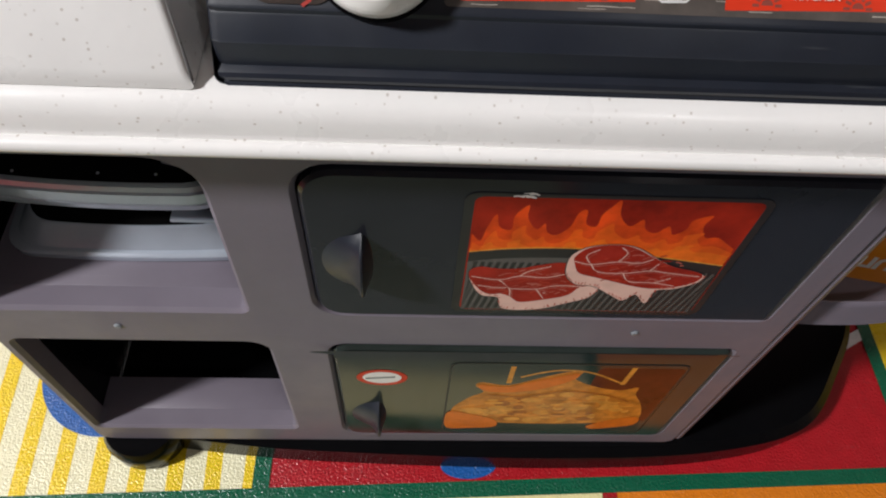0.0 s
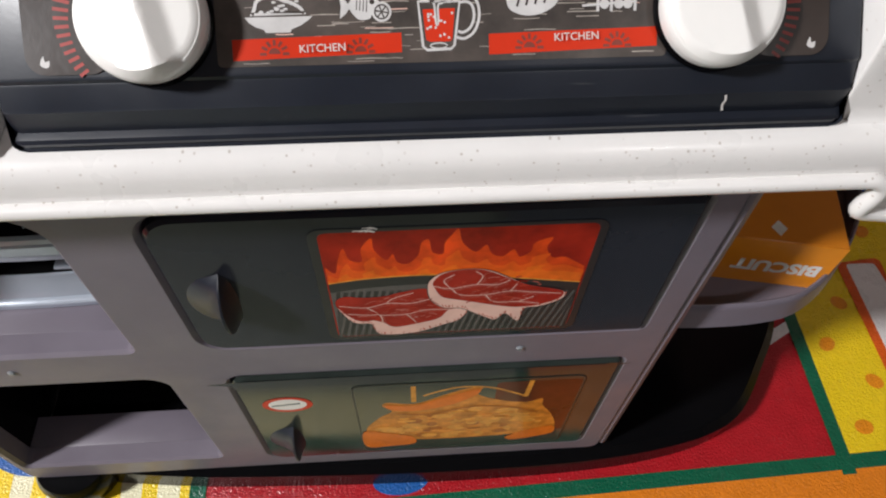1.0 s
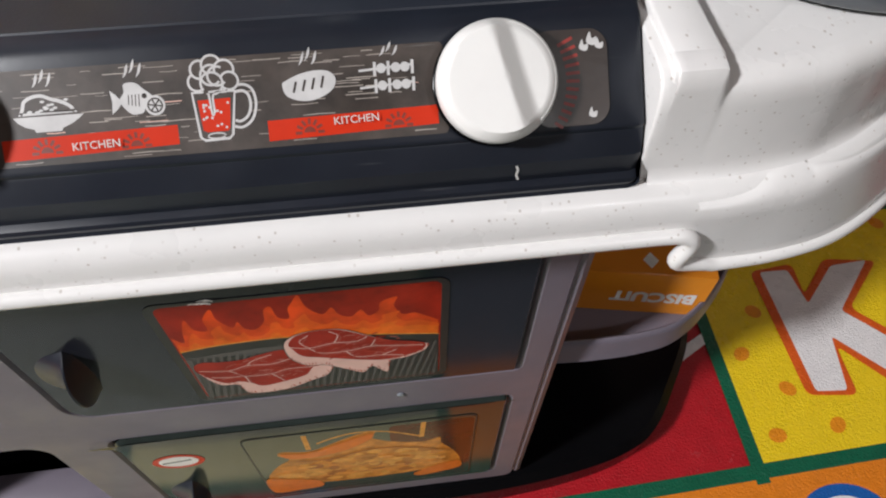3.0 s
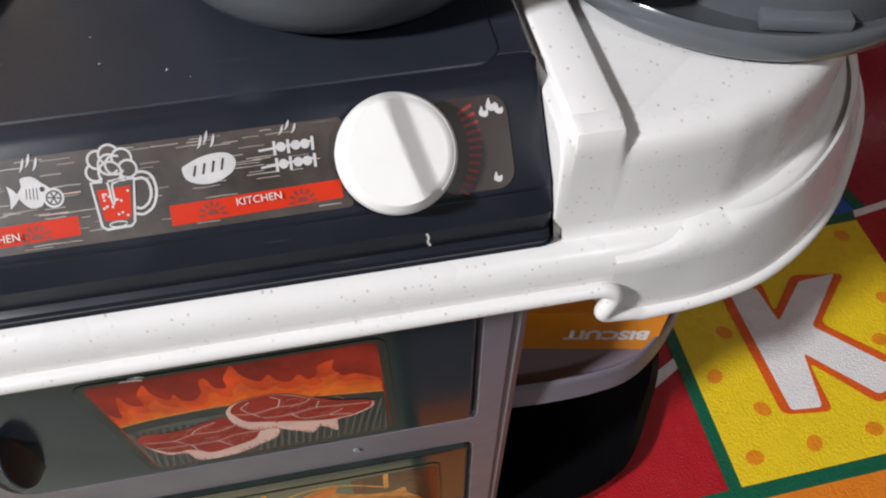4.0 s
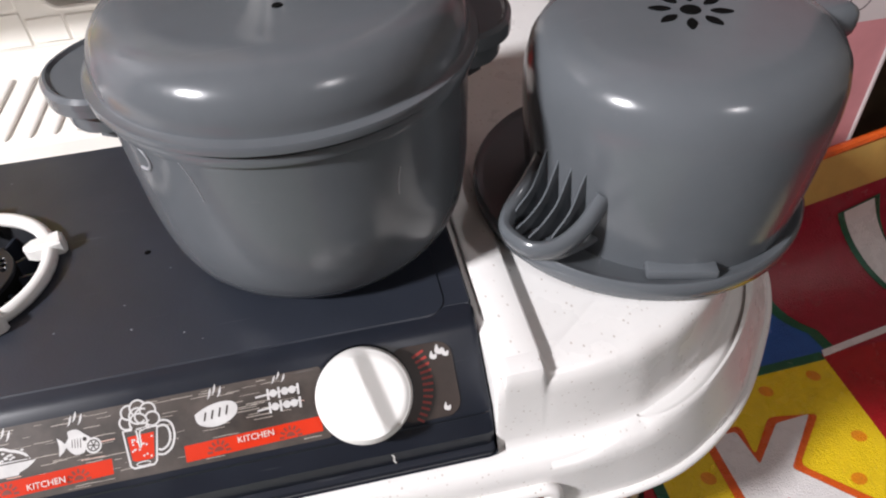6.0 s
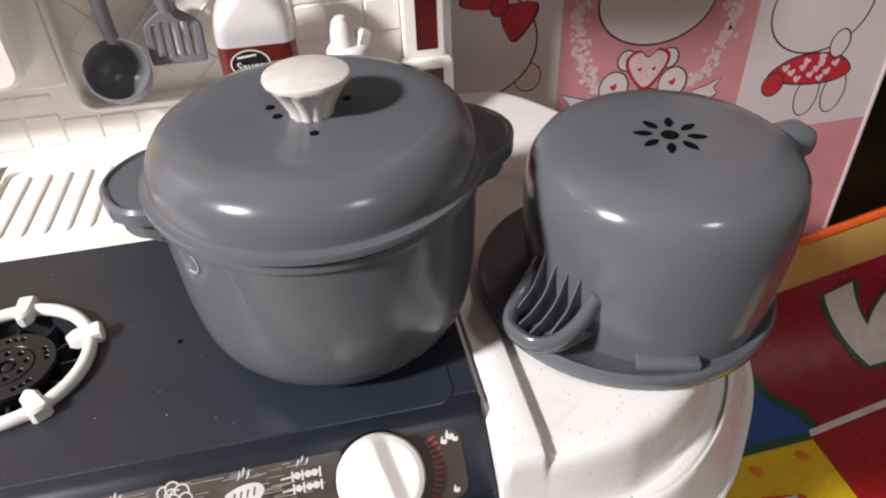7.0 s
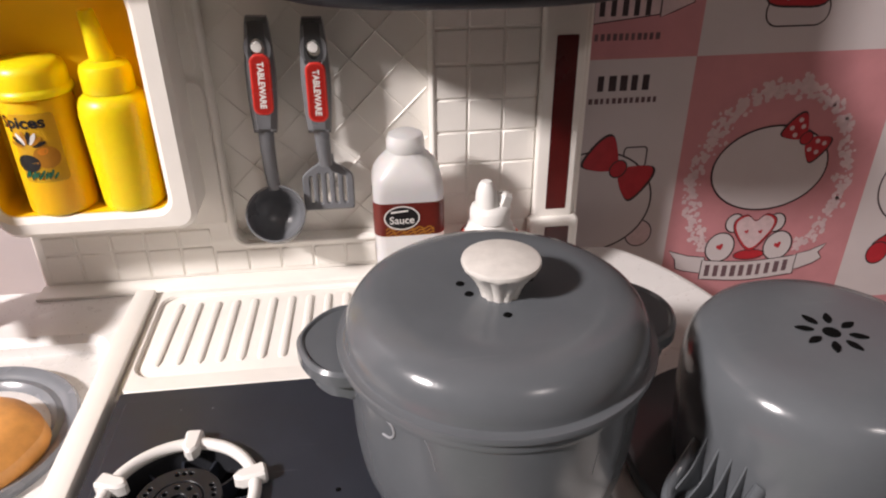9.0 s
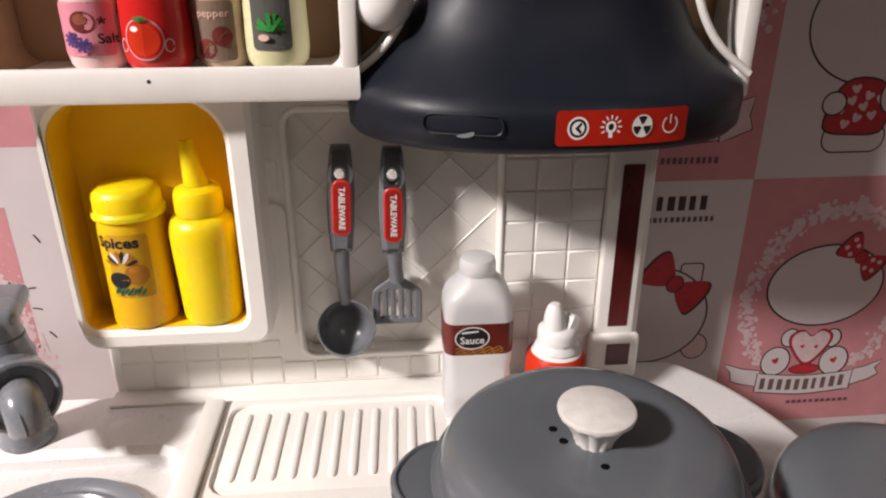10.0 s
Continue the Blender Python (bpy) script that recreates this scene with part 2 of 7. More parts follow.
def extrude_x(profile, x0, x1, round_ends=0.0):
    """A (y, z) outline carried along x, with its ends drawn in by round_ends."""
    bm = bmesh.new()
    cy, cz = (sum(q[i] for q in profile) / len(profile) for i in (0, 1))
    if round_ends:
        r = round_ends
        stations = [(x0 + r * (1 - math.cos(a)), r * (1 - math.sin(a))) for a in (0, 0.35, 0.8, 1.57)] + \
                   [(x1 - r * (1 - math.cos(a)), r * (1 - math.sin(a))) for a in (1.57, 0.8, 0.35, 0)]
    else:
        stations = [(x0, 0), (x1, 0)]
    rings = []
    for x, d in stations:
        ring = []
        for q in (inset(profile, d) if d > 1e-6 else [Vector(q) for q in profile]):
            ring.append(bm.verts.new((x, q.x, q.y)))
        rings.append(ring)
    n = len(profile)
    for a, b in zip(rings, rings[1:]):
        for k in range(n):
            bm.faces.new((a[k], a[(k + 1) % n], b[(k + 1) % n], b[k]))
    bm.faces.new(rings[0])
    bm.faces.new(rings[-1][::-1])
    return bm


def oval(cx, cy, rx, ry, n=28, a0=0.0, a1=360.0):
    return [(cx + rx * math.cos(radians(a0 + (a1 - a0) * k / n)), cy + ry * math.sin(radians(a0 + (a1 - a0) * k / n))) for k in range(n + (a1 - a0 < 360))]


def stroke(points, width):
    """The outline of a line of that width through 2D points."""
    p = [Vector(q[:2]) for q in points]
    left, right = [], []
    for i in range(len(p)):
        e = (p[min(i + 1, len(p) - 1)] - p[max(i - 1, 0)]).normalized()
        n = Vector((-e.y, e.x)) * width / 2
        left.append(p[i] + n)
        right.append(p[i] - n)
    return left + right[::-1]


class Print:
    """Flat printed artwork: coloured shapes in thin layers on a plane (u, v), given by a matrix; bend: a map for curved supports."""

    def __init__(self, m, layer=0.00012, bend=None):
        self.m, self.layer, self.bend, self.n = m, layer, bend, 0
        self.bm, self.mats = bmesh.new(), []

    def add(self, loop, material, holes=(), split=0.0):
        from mathutils.geometry import tessellate_polygon
        if material not in self.mats:
            self.mats.append(material)
        self.n += 1
        loops = [[Vector(q[:2]) for q in l] for l in (loop, *holes)]
        flat = [self.bm.verts.new((q.x, q.y, self.n * self.layer)) for l in loops for q in l]
        made = []
        for tri in tessellate_polygon([[q.to_3d() for q in l] for l in loops]):
            try:
                f = self.bm.faces.new([flat[i] for i in tri])
            except ValueError:
                continue
            f.normal_update()
            if f.normal.z < 0:
                f.normal_flip()
            f.material_index = self.mats.index(material)
            made.append(f)
        if split:
            for _ in range(7):
                long = {e for f in made if f.is_valid for e in f.edges if e.calc_length() > split}
                if not long:
                    break
                res = bmesh.ops.subdivide_edges(self.bm, edges=list(long), cuts=1)
                made = list({f for f in made if f.is_valid} | {g for g in res["geom"] if isinstance(g, bmesh.types.BMFace)})
                tri = bmesh.ops.triangulate(self.bm, faces=[f for f in made if len(f.verts) > 3])
                made = list({f for f in made if f.is_valid} | set(tri["faces"]))
        return self

    def ring(self, loop, width, material):
        return self.add(loop, material, [inset(loop, width)])

    def mesh(self):
        for v in self.bm.verts:
            v.co = self.bend(v.co) if self.bend else self.m @ v.co
        me = bpy.data.meshes.new("print")
        self.bm.to_mesh(me)
        self.bm.free()
        return me

    def put(self, name, parent, label=""):
        return part(name, self.mesh(), self.mats, parent, label)


def lettering(text, height, m, squeeze=1.0, bold=0.0, thick=0.0001):
    """Built-in letters as a mesh: centred on the matrix's origin, capital height in metres."""
    cu = bpy.data.curves.new("letters", "FONT")
    cu.body, cu.size, cu.align_x, cu.align_y, cu.extrude, cu.offset, cu.resolution_u = text, 1.0, "CENTER", "CENTER", 0.0, bold, 3
    ob = bpy.data.objects.new("letters", cu)
    scene.collection.objects.link(ob)
    me = bpy.data.meshes.new_from_object(ob.evaluated_get(bpy.context.evaluated_depsgraph_get()))
    bpy.data.objects.remove(ob)
    bpy.data.curves.remove(cu)
    s = height / 0.7
    me.transform(m @ Matrix.Translation((0, 0, thick)) @ Matrix.Diagonal((s * squeeze, s, 1, 1)))
    me.materials.clear()
    return me


# ---- the room ----
M_PAPER_WHITE = surface("white_wallpaper", (0.56, 0.505, 0.507), 0.5, 0.04, 12, 0.05, 900)
M_PAPER_PINK = surface("pink_wallpaper", (0.52, 0.222, 0.240), 0.5, 0.08, 25, 0.05, 900)
M_PAPER_PALE = surface("pale_pink_print", (0.585, 0.44, 0.45), 0.5, 0.10, 160, 0.03, 900)
M_PAINT = surface("plain_wall_paint", (0.46, 0.43, 0.385), 0.7, 0.04, 6, 0.05, 400)
M_CEILING = surface("ceiling_paint", (0.75, 0.74, 0.71), 0.8, 0.02, 6, 0.05, 300)
M_FLOOR = surface("brown_floor", (0.10, 0.065, 0.04), 0.45, 0.25, 9, 0.05, 300)
M_DIMWALL = surface("brown_hall_paint", (0.075, 0.05, 0.035), 0.7, 0.15, 8, 0.05, 300)

tagged(part("floor", box(-2.6, 2.6, -2.8, 2.2, -0.10, -0.006, 0), M_FLOOR, None), "brown floor under the play mat", "floor", kind="structure")
tagged(part("ceiling", box(-2.6, 2.6, -2.8, 2.2, 2.40, 2.5, 0), M_CEILING, None), "plain white ceiling", "ceiling", kind="structure")
wall_back = tagged(part("wall_back", box(-2.6, 0.745, 0.597, 0.70, -0.006, 2.4, 0), M_PAPER_WHITE, None),
                   "wall papered in pink and white squares", "wall", kind="structure")
tagged(part("wall_west", box(-2.72, -2.6, -2.8, 2.2, -0.1, 2.5, 0), M_PAINT, None), "plain painted wall", "wall", kind="structure")
tagged(part("wall_east", box(2.6, 2.72, -2.8, 2.2, -0.1, 2.5, 0), M_PAINT, None), "plain painted wall", "wall", kind="structure")
tagged(part("wall_south", box(-2.6, 2.6, -2.92, -2.8, -0.1, 2.5, 0), M_PAINT, None), "plain painted wall", "wall", kind="structure")
tagged(part("wall_hall", box(-2.6, 2.6, 2.2, 2.32, -0.1, 2.5, 0), M_DIMWALL, None), "dim brown wall beyond the papered one", "wall", kind="structure")
tagged(part("wall_return", box(1.75, 2.6, 0.597, 0.70, -0.006, 2.4, 0), M_PAINT, None), "plain painted wall", "wall", kind="structure")
part("trim", box(0.7452, 0.7485, 0.5935, 0.703, 0.0, 2.39, 0.001), M_PAPER_WHITE, wall_back)

M_GLOW = bpy.data.materials.new("lit_bulb")
M_GLOW.use_nodes = True
M_GLOW.node_tree.nodes["Principled BSDF"].inputs["Emission Color"].default_value = (1.0, 0.965, 0.94, 1)
M_GLOW.node_tree.nodes["Principled BSDF"].inputs["Emission Strength"].default_value = 18.0


def ceiling_spot(at):
    """A recessed can with its bulb, over the camera's shoulder."""
    lamp = thing("ceiling_spot", (at[0], at[1], 2.40), "white round ceiling spotlight, switched on", "lamp", "ceiling spots")
    part("can", lathe([(0.075, 2.3995), (0.085, 2.3995), (0.085, 2.300), (0.078, 2.300), (0.078, 2.392), (0, 2.392)], (at[0], at[1], 0)), M_CEILING, lamp)
    part("bulb", lathe([(0.02, 2.3915), (0.03, 2.36), (0.040, 2.30), (0.043, 2.270), (0.030, 2.256), (0, 2.252)], (at[0], at[1], 0), 24), M_GLOW, lamp, "glowing bulb")


ceiling_spot(LAMP_LEFT)
ceiling_spot(LAMP_RIGHT)

# wallpaper: squares with printed ornaments
CELL_X, CELL_W, CELL_Z, CELL_H = 0.401, 0.188, 0.593, 0.255
M_PAPER_LINE = surface("dark_wallpaper_line", (0.035, 0.020, 0.024), 0.6, 0.2, 60, 0)
M_PAPER_GREY = surface("grey_wallpaper_print", (0.13, 0.075, 0.085), 0.6, 0.2, 60, 0)
M_PAPER_RED = surface("red_wallpaper_print", (0.42, 0.02, 0.03), 0.55, 0.12, 120, 0.02)


def bow(pr, cx, cz, s, turn=0.0, dots=True):
    r = Matrix.Rotation(radians(turn), 2)
    move = lambda pts: [Vector((cx, cz)) + r @ (Vector(q) * s) for q in pts]
    for side in (-1, 1):
        wing = curve_through([(0.1 * side, 0.12), (0.75 * side, 0.62), (1.0 * side, 0.3), (0.95 * side, -0.5), (0.5 * side, -0.42), (0.1 * side, -0.12)], 5, True)
        pr.add(move(wing), M_PAPER_LINE)
        pr.add(move([Vector(q) * 0.93 for q in wing]), M_PAPER_RED)
        if dots:
            for q in ((0.45, 0.2), (0.75, -0.1), (0.45, -0.2), (0.72, 0.3)):
                pr.add(move(oval(q[0] * side, q[1], 0.09, 0.09, 10)), M_PAPER_PALE)
    pr.add(move(oval(0, 0, 0.24, 0.28, 16)), M_PAPER_LINE)
    pr.add(move(oval(0, 0, 0.2, 0.24, 16)), M_PAPER_RED)



def paper_square(i, j):
    """One coloured square: i across from the pink one beside the toy, j down from the row line."""
    x0, z1 = CELL_X + i * CELL_W, CELL_Z - j * CELL_H
    x1, z0 = min(x0 + CELL_W, 0.7448), max(z1 - CELL_H, 0.001)
    part("wallpaper_square", plate([(x0, z0), (x1, z0), (x1, z1), (x0, z1)], (), 0.0009, 0, Matrix.Translation((0, 0.5972, 0)) @ FRONT),
         M_PAPER_PINK if (i + j) % 2 == 0 and i > -3 else M_PAPER_WHITE, wall_back)


def lace(pr, path, width, n, seed):
    """A ragged band of small pale blobs along a line."""
    rnd = random.Random(seed)
    line = curve_through(path, 12)
    for k in range(n):
        q = line[rnd.randrange(len(line))]
        u, v, r = q[0] + rnd.gauss(0, width), q[1] + rnd.gauss(0, width), rnd.uniform(0.0012, 0.0034)
        pr.add([(u + r * rnd.uniform(0.6, 1.2) * math.cos(a), v + r * rnd.uniform(0.6, 1.2) * math.sin(a)) for a in np.linspace(0, 6.28, 8, endpoint=False)], M_PAPER_PALE)
        pr.n -= k % 12 != 0


def outlined(pr, loop, fill, width=0.0018):
    pr.add(loop, M_PAPER_LINE)
    pr.add(inset(loop, width), fill)


def heart(cx, cz, w, turn=0.0):
    r = Matrix.Rotation(radians(turn), 2)
    pts = curve_through([(0, 0.55), (0.45, 0.85), (0.95, 0.55), (0.8, -0.1), (0, -0.95), (-0.8, -0.1), (-0.95, 0.55), (-0.45, 0.85)], 5, True)
    return [Vector((cx, cz)) + r @ (Vector(q) * w) for q in pts]


def bars(pr, x0, x1, z0, z1, n, material, seed, gap=0.35, arch=0.0):
    """A row of plain bars in place of lettering."""
    rnd = random.Random(seed)
    step = (x1 - x0) / n
    for k in range(n):
        w = step * (1 - gap) * rnd.uniform(0.75, 1.0)
        u = x0 + step * k
        d = arch * (2 * (k + 0.5) / n - 1) ** 2
        pr.add([(u, z0 + d), (u + w, z0 + d), (u + w, z1 + d), (u, z1 + d)], material)


def wall_print():
    return Print(Matrix.Translation((0, 0.5962, 0)) @ FRONT, 0.000006)


def dotted_dress(pr, loop, seed, n):
    outlined(pr, loop, M_PAPER_RED)
    rnd = random.Random(seed)
    us, vs = [q[0] for q in loop], [q[1] for q in loop]
    cx, cz, w, h = (min(us) + max(us)) / 2, (min(vs) + max(vs)) / 2, (max(us) - min(us)) / 2, (max(vs) - min(vs)) / 2
    for k in range(n):
        a, q = 2.4 * k, math.sqrt((k + 0.5) / n) * 0.72
        pr.add(heart(cx + w * q * math.cos(a), cz + h * q * math.sin(a), 0.0042, rnd.uniform(-25, 25)), M_PAPER_PALE)


def pink_ornament():
    """The pink square: a lace wreath round plain ovals, a dotted bow, hearts and a ribbon."""
    pr = wall_print()
    cx, cz = 0.491, 0.474
    lace(pr, [(cx + 0.073 * math.cos(a), cz + 0.090 * math.sin(a)) for a in np.linspace(-0.9, 4.0, 16)], 0.0042, 620, 3)
    outlined(pr, oval(0.4885, 0.4880, 0.0560, 0.0420, 44), M_PAPER_WHITE, 0.0017)
    for u, v, r in ((0.4560, 0.4085, 0.0150), (0.5150, 0.4065, 0.0150), (0.4660, 0.4340, 0.0095), (0.5080, 0.4320, 0.0095)):
        outlined(pr, oval(u, v, r, r * 1.1, 22), M_PAPER_WHITE, 0.0014)
    outlined(pr, oval(0.4870, 0.3985, 0.0160, 0.0060, 20), M_PAPER_RED, 0.0010)
    outlined(pr, heart(0.4870, 0.4235, 0.0225), M_PAPER_RED, 0.0008)
    pr.add(heart(0.4870, 0.4240, 0.0192), M_PAPER_PALE)
    for u, v, w in ((0.4560, 0.4090, 0.0036), (0.5150, 0.4070, 0.0036), (0.4800, 0.4240, 0.0022), (0.4940, 0.4230, 0.0022)):
        pr.add(heart(u, v, w, 20), M_PAPER_RED)
    bow(pr, 0.5165, 0.5160, 0.0250, -40)
    for tail in ([(0.4050, 0.4090), (0.4250, 0.4020), (0.4430, 0.3990), (0.4430, 0.3800), (0.4210, 0.3850), (0.4140, 0.3880), (0.4120, 0.3980)],
                 [(0.5660, 0.4060), (0.5500, 0.3990), (0.5370, 0.3960), (0.5370, 0.3770), (0.5560, 0.3830), (0.5650, 0.3890), (0.5600, 0.3960)]):
        outlined(pr, tail, M_PAPER_WHITE, 0.0010)
    outlined(pr, curve_through([(0.4400, 0.3960), (0.4880, 0.3915), (0.5380, 0.3950)], 6) + curve_through([(0.5380, 0.3730), (0.4880, 0.3690), (0.4400, 0.3740)], 6), M_PAPER_WHITE, 0.0010)
    bars(pr, 0.4450, 0.5340, 0.3745, 0.3870, 10, M_PAPER_GREY, 5, 0.4, 0.0035)
    bars(pr, 0.4760, 0.5420, 0.3590, 0.3625, 11, M_PAPER_GREY, 6, 0.3)
    pr.put("wallpaper_print", wall_back)


def white_ornament_beside():
    """The white square next to the column: a plain oval under a red bow, bars above."""
    pr = wall_print()
    outlined(pr, rounded(0.3480, 0.3700, 0.4960, 0.5165, 0.004), M_PAPER_WHITE, 0.0014)
    outlined(pr, oval(0.3720, 0.4300, 0.0130, 0.0140, 24), M_PAPER_PALE, 0.0012)
    outlined(pr, oval(0.3240, 0.4640, 0.0560, 0.0500, 44), M_PAPER_WHITE, 0.0017)
    bow(pr, 0.3450, 0.4960, 0.0330, -38, False)
    bars(pr, 0.3185, 0.3665, 0.5665, 0.5795, 5, M_PAPER_LINE, 1, 0.3)
    bars(pr, 0.3120, 0.3730, 0.5558, 0.5606, 12, M_PAPER_GREY, 2, 0.3)
    bars(pr, 0.3120, 0.3680, 0.6080, 0.6135, 11, M_PAPER_GREY, 3, 0.3)
    outlined(pr, [(0.3100, 0.6210), (0.3640, 0.6270), (0.3640, 0.6480), (0.3100, 0.6430)], M_PAPER_PALE, 0.0010)
    bars(pr, 0.3140, 0.3610, 0.6270, 0.6410, 5, M_PAPER_LINE, 4, 0.4)
    outlined(pr, [(0.3640, 0.6250), (0.3760, 0.6290), (0.3920, 0.6360), (0.3880, 0.6480), (0.3900, 0.6640), (0.3740, 0.6590), (0.3640, 0.6560)], M_PAPER_PALE, 0.0010)
    pr.put("wallpaper_print", wall_back)


def white_ornament_above():
    pr = wall_print()
    outlined(pr, oval(0.4840, 0.7200, 0.0610, 0.0500, 44), M_PAPER_WHITE, 0.0017)
    outlined(pr, rounded(0.4530, 0.5090, 0.6140, 0.6400, 0.012), M_PAPER_WHITE, 0.0014)
    dotted_dress(pr, curve_through([(0.4640, 0.6740), (0.5000, 0.6720), (0.5060, 0.6340), (0.4790, 0.6290), (0.4510, 0.6360)], 5, True), 2, 9)
    outlined(pr, oval(0.4580, 0.6560, 0.0110, 0.0105, 22), M_PAPER_WHITE, 0.0016)
    outlined(pr, oval(0.5260, 0.6560, 0.0160, 0.0200, 26), M_PAPER_RED, 0.0016)
    outlined(pr, oval(0.5080, 0.6620, 0.0120, 0.0160, 22), M_PAPER_WHITE, 0.0016)
    for u, v in ((0.5240, 0.6640), (0.5320, 0.6560), (0.5240, 0.6480)):
        pr.add(oval(u, v, 0.0030, 0.0030, 10), M_PAPER_PALE)
    lace(pr, [(0.3880, 0.72), (0.3820, 0.76), (0.3700, 0.80)], 0.006, 60, 11)
    pr.put("wallpaper_print", wall_back)


def white_ornament_far():
    pr = wall_print()
    for u in (0.6660, 0.6960):
        outlined(pr, oval(u, 0.3730, 0.0135, 0.0230, 24), M_PAPER_WHITE, 0.0014)
    dotted_dress(pr, curve_through([(0.6420, 0.4170), (0.6860, 0.4150), (0.7080, 0.3960), (0.6900, 0.3850), (0.6500, 0.3860), (0.6150, 0.3980)], 5, True), 5, 12)
    outlined(pr, oval(0.6240, 0.3900, 0.0120, 0.0130, 22), M_PAPER_RED, 0.0014)
    outlined(pr, oval(0.6560, 0.4640, 0.0530, 0.0460, 44), M_PAPER_WHITE, 0.0017)
    outlined(pr, oval(0.6860, 0.4250, 0.0110, 0.0150, 22), M_PAPER_WHITE, 0.0016)
    bow(pr, 0.6880, 0.5000, 0.0280, -30, False)
    pr.put("wallpaper_print", wall_back)


def pink_corner():
    """Beyond the niche: a lace-edged pink square and a plain pink one above the seam."""
    pr = wall_print()
    pr.add([(-0.42, 0.338), (-0.2085, 0.338), (-0.2085, 0.5870), (-0.42, 0.5870)], M_PAPER_PINK)
    pr.add([(-0.42, 0.6350), (-0.165, 0.6350), (-0.165, 0.848), (-0.42, 0.848)], M_PAPER_PINK)
    rnd = random.Random(7)
    for k in range(260):
        pr.n -= k % 20 != 0
        u, v, r = rnd.uniform(-0.33, -0.211), rnd.uniform(0.36, 0.565), rnd.uniform(0.0005, 0.0016)
        pr.add([(u + r * rnd.uniform(0.5, 1.2) * math.cos(a), v + r * rnd.uniform(0.5, 1.2) * math.sin(a)) for a in np.linspace(0, 6.28, 7, endpoint=False)], M_PAPER_PALE)
    lace(pr, [(-0.245, 0.540), (-0.225, 0.520), (-0.213, 0.480), (-0.209, 0.440), (-0.214, 0.400)], 0.0045, 150, 8)
    for u, v, a in ((-0.204, 0.516, 10), (-0.203, 0.497, -12), (-0.196, 0.472, -50), (-0.168, 0.505, 62), (-0.190, 0.560, -60)):
        c, q = 0.004 * math.cos(radians(a)), 0.004 * math.sin(radians(a))
        pr.add(stroke([(u - c, v - q), (u, v + 0.0004), (u + c, v + q)], 0.0014), M_PAPER_LINE)
    pr.put("wallpaper_print", wall_back)


# ---- the play mat ----
MAT_Z = 0.0
M_MAT = {
    "red": surface("red_mat_print", (0.38, 0.010, 0.016), 0.24, 0.10, 60, 1.0, 520, spec=0.7),
    "deep": surface("crimson_mat_print", (0.30, 0.012, 0.03), 0.24, 0.10, 60, 1.0, 520, spec=0.7),
    "yellow": surface("yellow_mat_print", (0.80, 0.56, 0.012), 0.27, 0.05, 60, 1.0, 520, spec=0.7),
    "pale": surface("pale_yellow_mat_print", (0.78, 0.70, 0.36), 0.27, 0.05, 60, 1.0, 520, spec=0.7),
    "cream": surface("cream_mat_print", (0.78, 0.74, 0.50), 0.27, 0.05, 60, 1.0, 520, spec=0.7),
    "beige": surface("beige_mat_edge", (0.55, 0.36, 0.10), 0.4, 0.08, 40, 0.5, 620),
    "green": surface("green_mat_line", (0.005, 0.10, 0.05), 0.24, 0.10, 60, 1.0, 520, spec=0.7),
    "orange": surface("orange_mat_print", (0.70, 0.20, 0.012), 0.27, 0.08, 60, 1.0, 520, spec=0.7),
    "dot": surface("orange_dot_print", (0.74, 0.25, 0.01), 0.27, 0.10, 90, 1.0, 520, spec=0.7),
    "line": surface("orange_outline_print", (0.66, 0.10, 0.012), 0.27, 0.08, 60, 1.0, 520, spec=0.7),
    "blue": surface("blue_mat_print", (0.012, 0.10, 0.36), 0.24, 0.10, 60, 1.0, 520, spec=0.7),
    # Olive and slate: invented for unseen mat, to tone the oven doors' reflections.
    "olive": surface("olive_unseen_mat_field", (0.25, 0.29, 0.21), 0.24, 0.10, 60, 1.0, 520, spec=0.7),
    "slate": surface("slate_unseen_mat_field", (0.10, 0.125, 0.14), 0.24, 0.10, 60, 1.0, 520, spec=0.7),
    "white": surface("white_mat_print", (0.76, 0.73, 0.72), 0.27, 0.04, 60, 1.0, 520, spec=0.7),
}


def lay(p):
    """Where a point of the flat mat lies: its far corner curls up along the wall."""
    x, y, h = p
    w = min(max((x - 0.42) / 0.14, 0.0), 1.0)
    w = w * w * (3 - 2 * w)
    start, r = 0.50 + (1 - w) * 0.6, 0.085
    s = y - start
    if s <= 0:
        return Vector((x, y, MAT_Z + h))
    a = min(s / r, math.pi / 2)
    up = max(0.0, s - r * math.pi / 2)
    nrm = Vector((0, -math.sin(a), math.cos(a)))
    return Vector((x, start + r * math.sin(a), MAT_Z + r * (1 - math.cos(a)) + up)) + nrm * h


play_mat = tagged(thing("play_mat", (0.2, 0.1, 0.0), "colourful letter play mat, its far corner curled up", "play mat"))
sheet = bmesh.new()
xs = [-1.0 + 0.05 * k for k in range(28)] + [0.4 + 0.02 * k for k in range(46)]
ys = [-1.0 + 0.1 * k for k in range(15)] + [0.45 + 0.012 * k for k in range(28)]
edge_y = lambda x: 0.59 if x < 0.44 else 0.745 + 0.25 * (x - 0.75)
rows = [[sheet.verts.new(lay((x, min(y, edge_y(x)), -0.0002))) for x in xs] for y in ys]
for a, b in zip(rows, rows[1:]):
    for k in range(len(xs) - 1):
        if (a[k].co - b[k].co).length + (a[k + 1].co - b[k + 1].co).length > 1e-5:
            sheet.faces.new((a[k], a[k + 1], b[k + 1], b[k]))
bmesh.ops.remove_doubles(sheet, verts=sheet.verts, dist=1e-5)
bmesh.ops.solidify(sheet, geom=list(sheet.faces), thickness=0.0045)
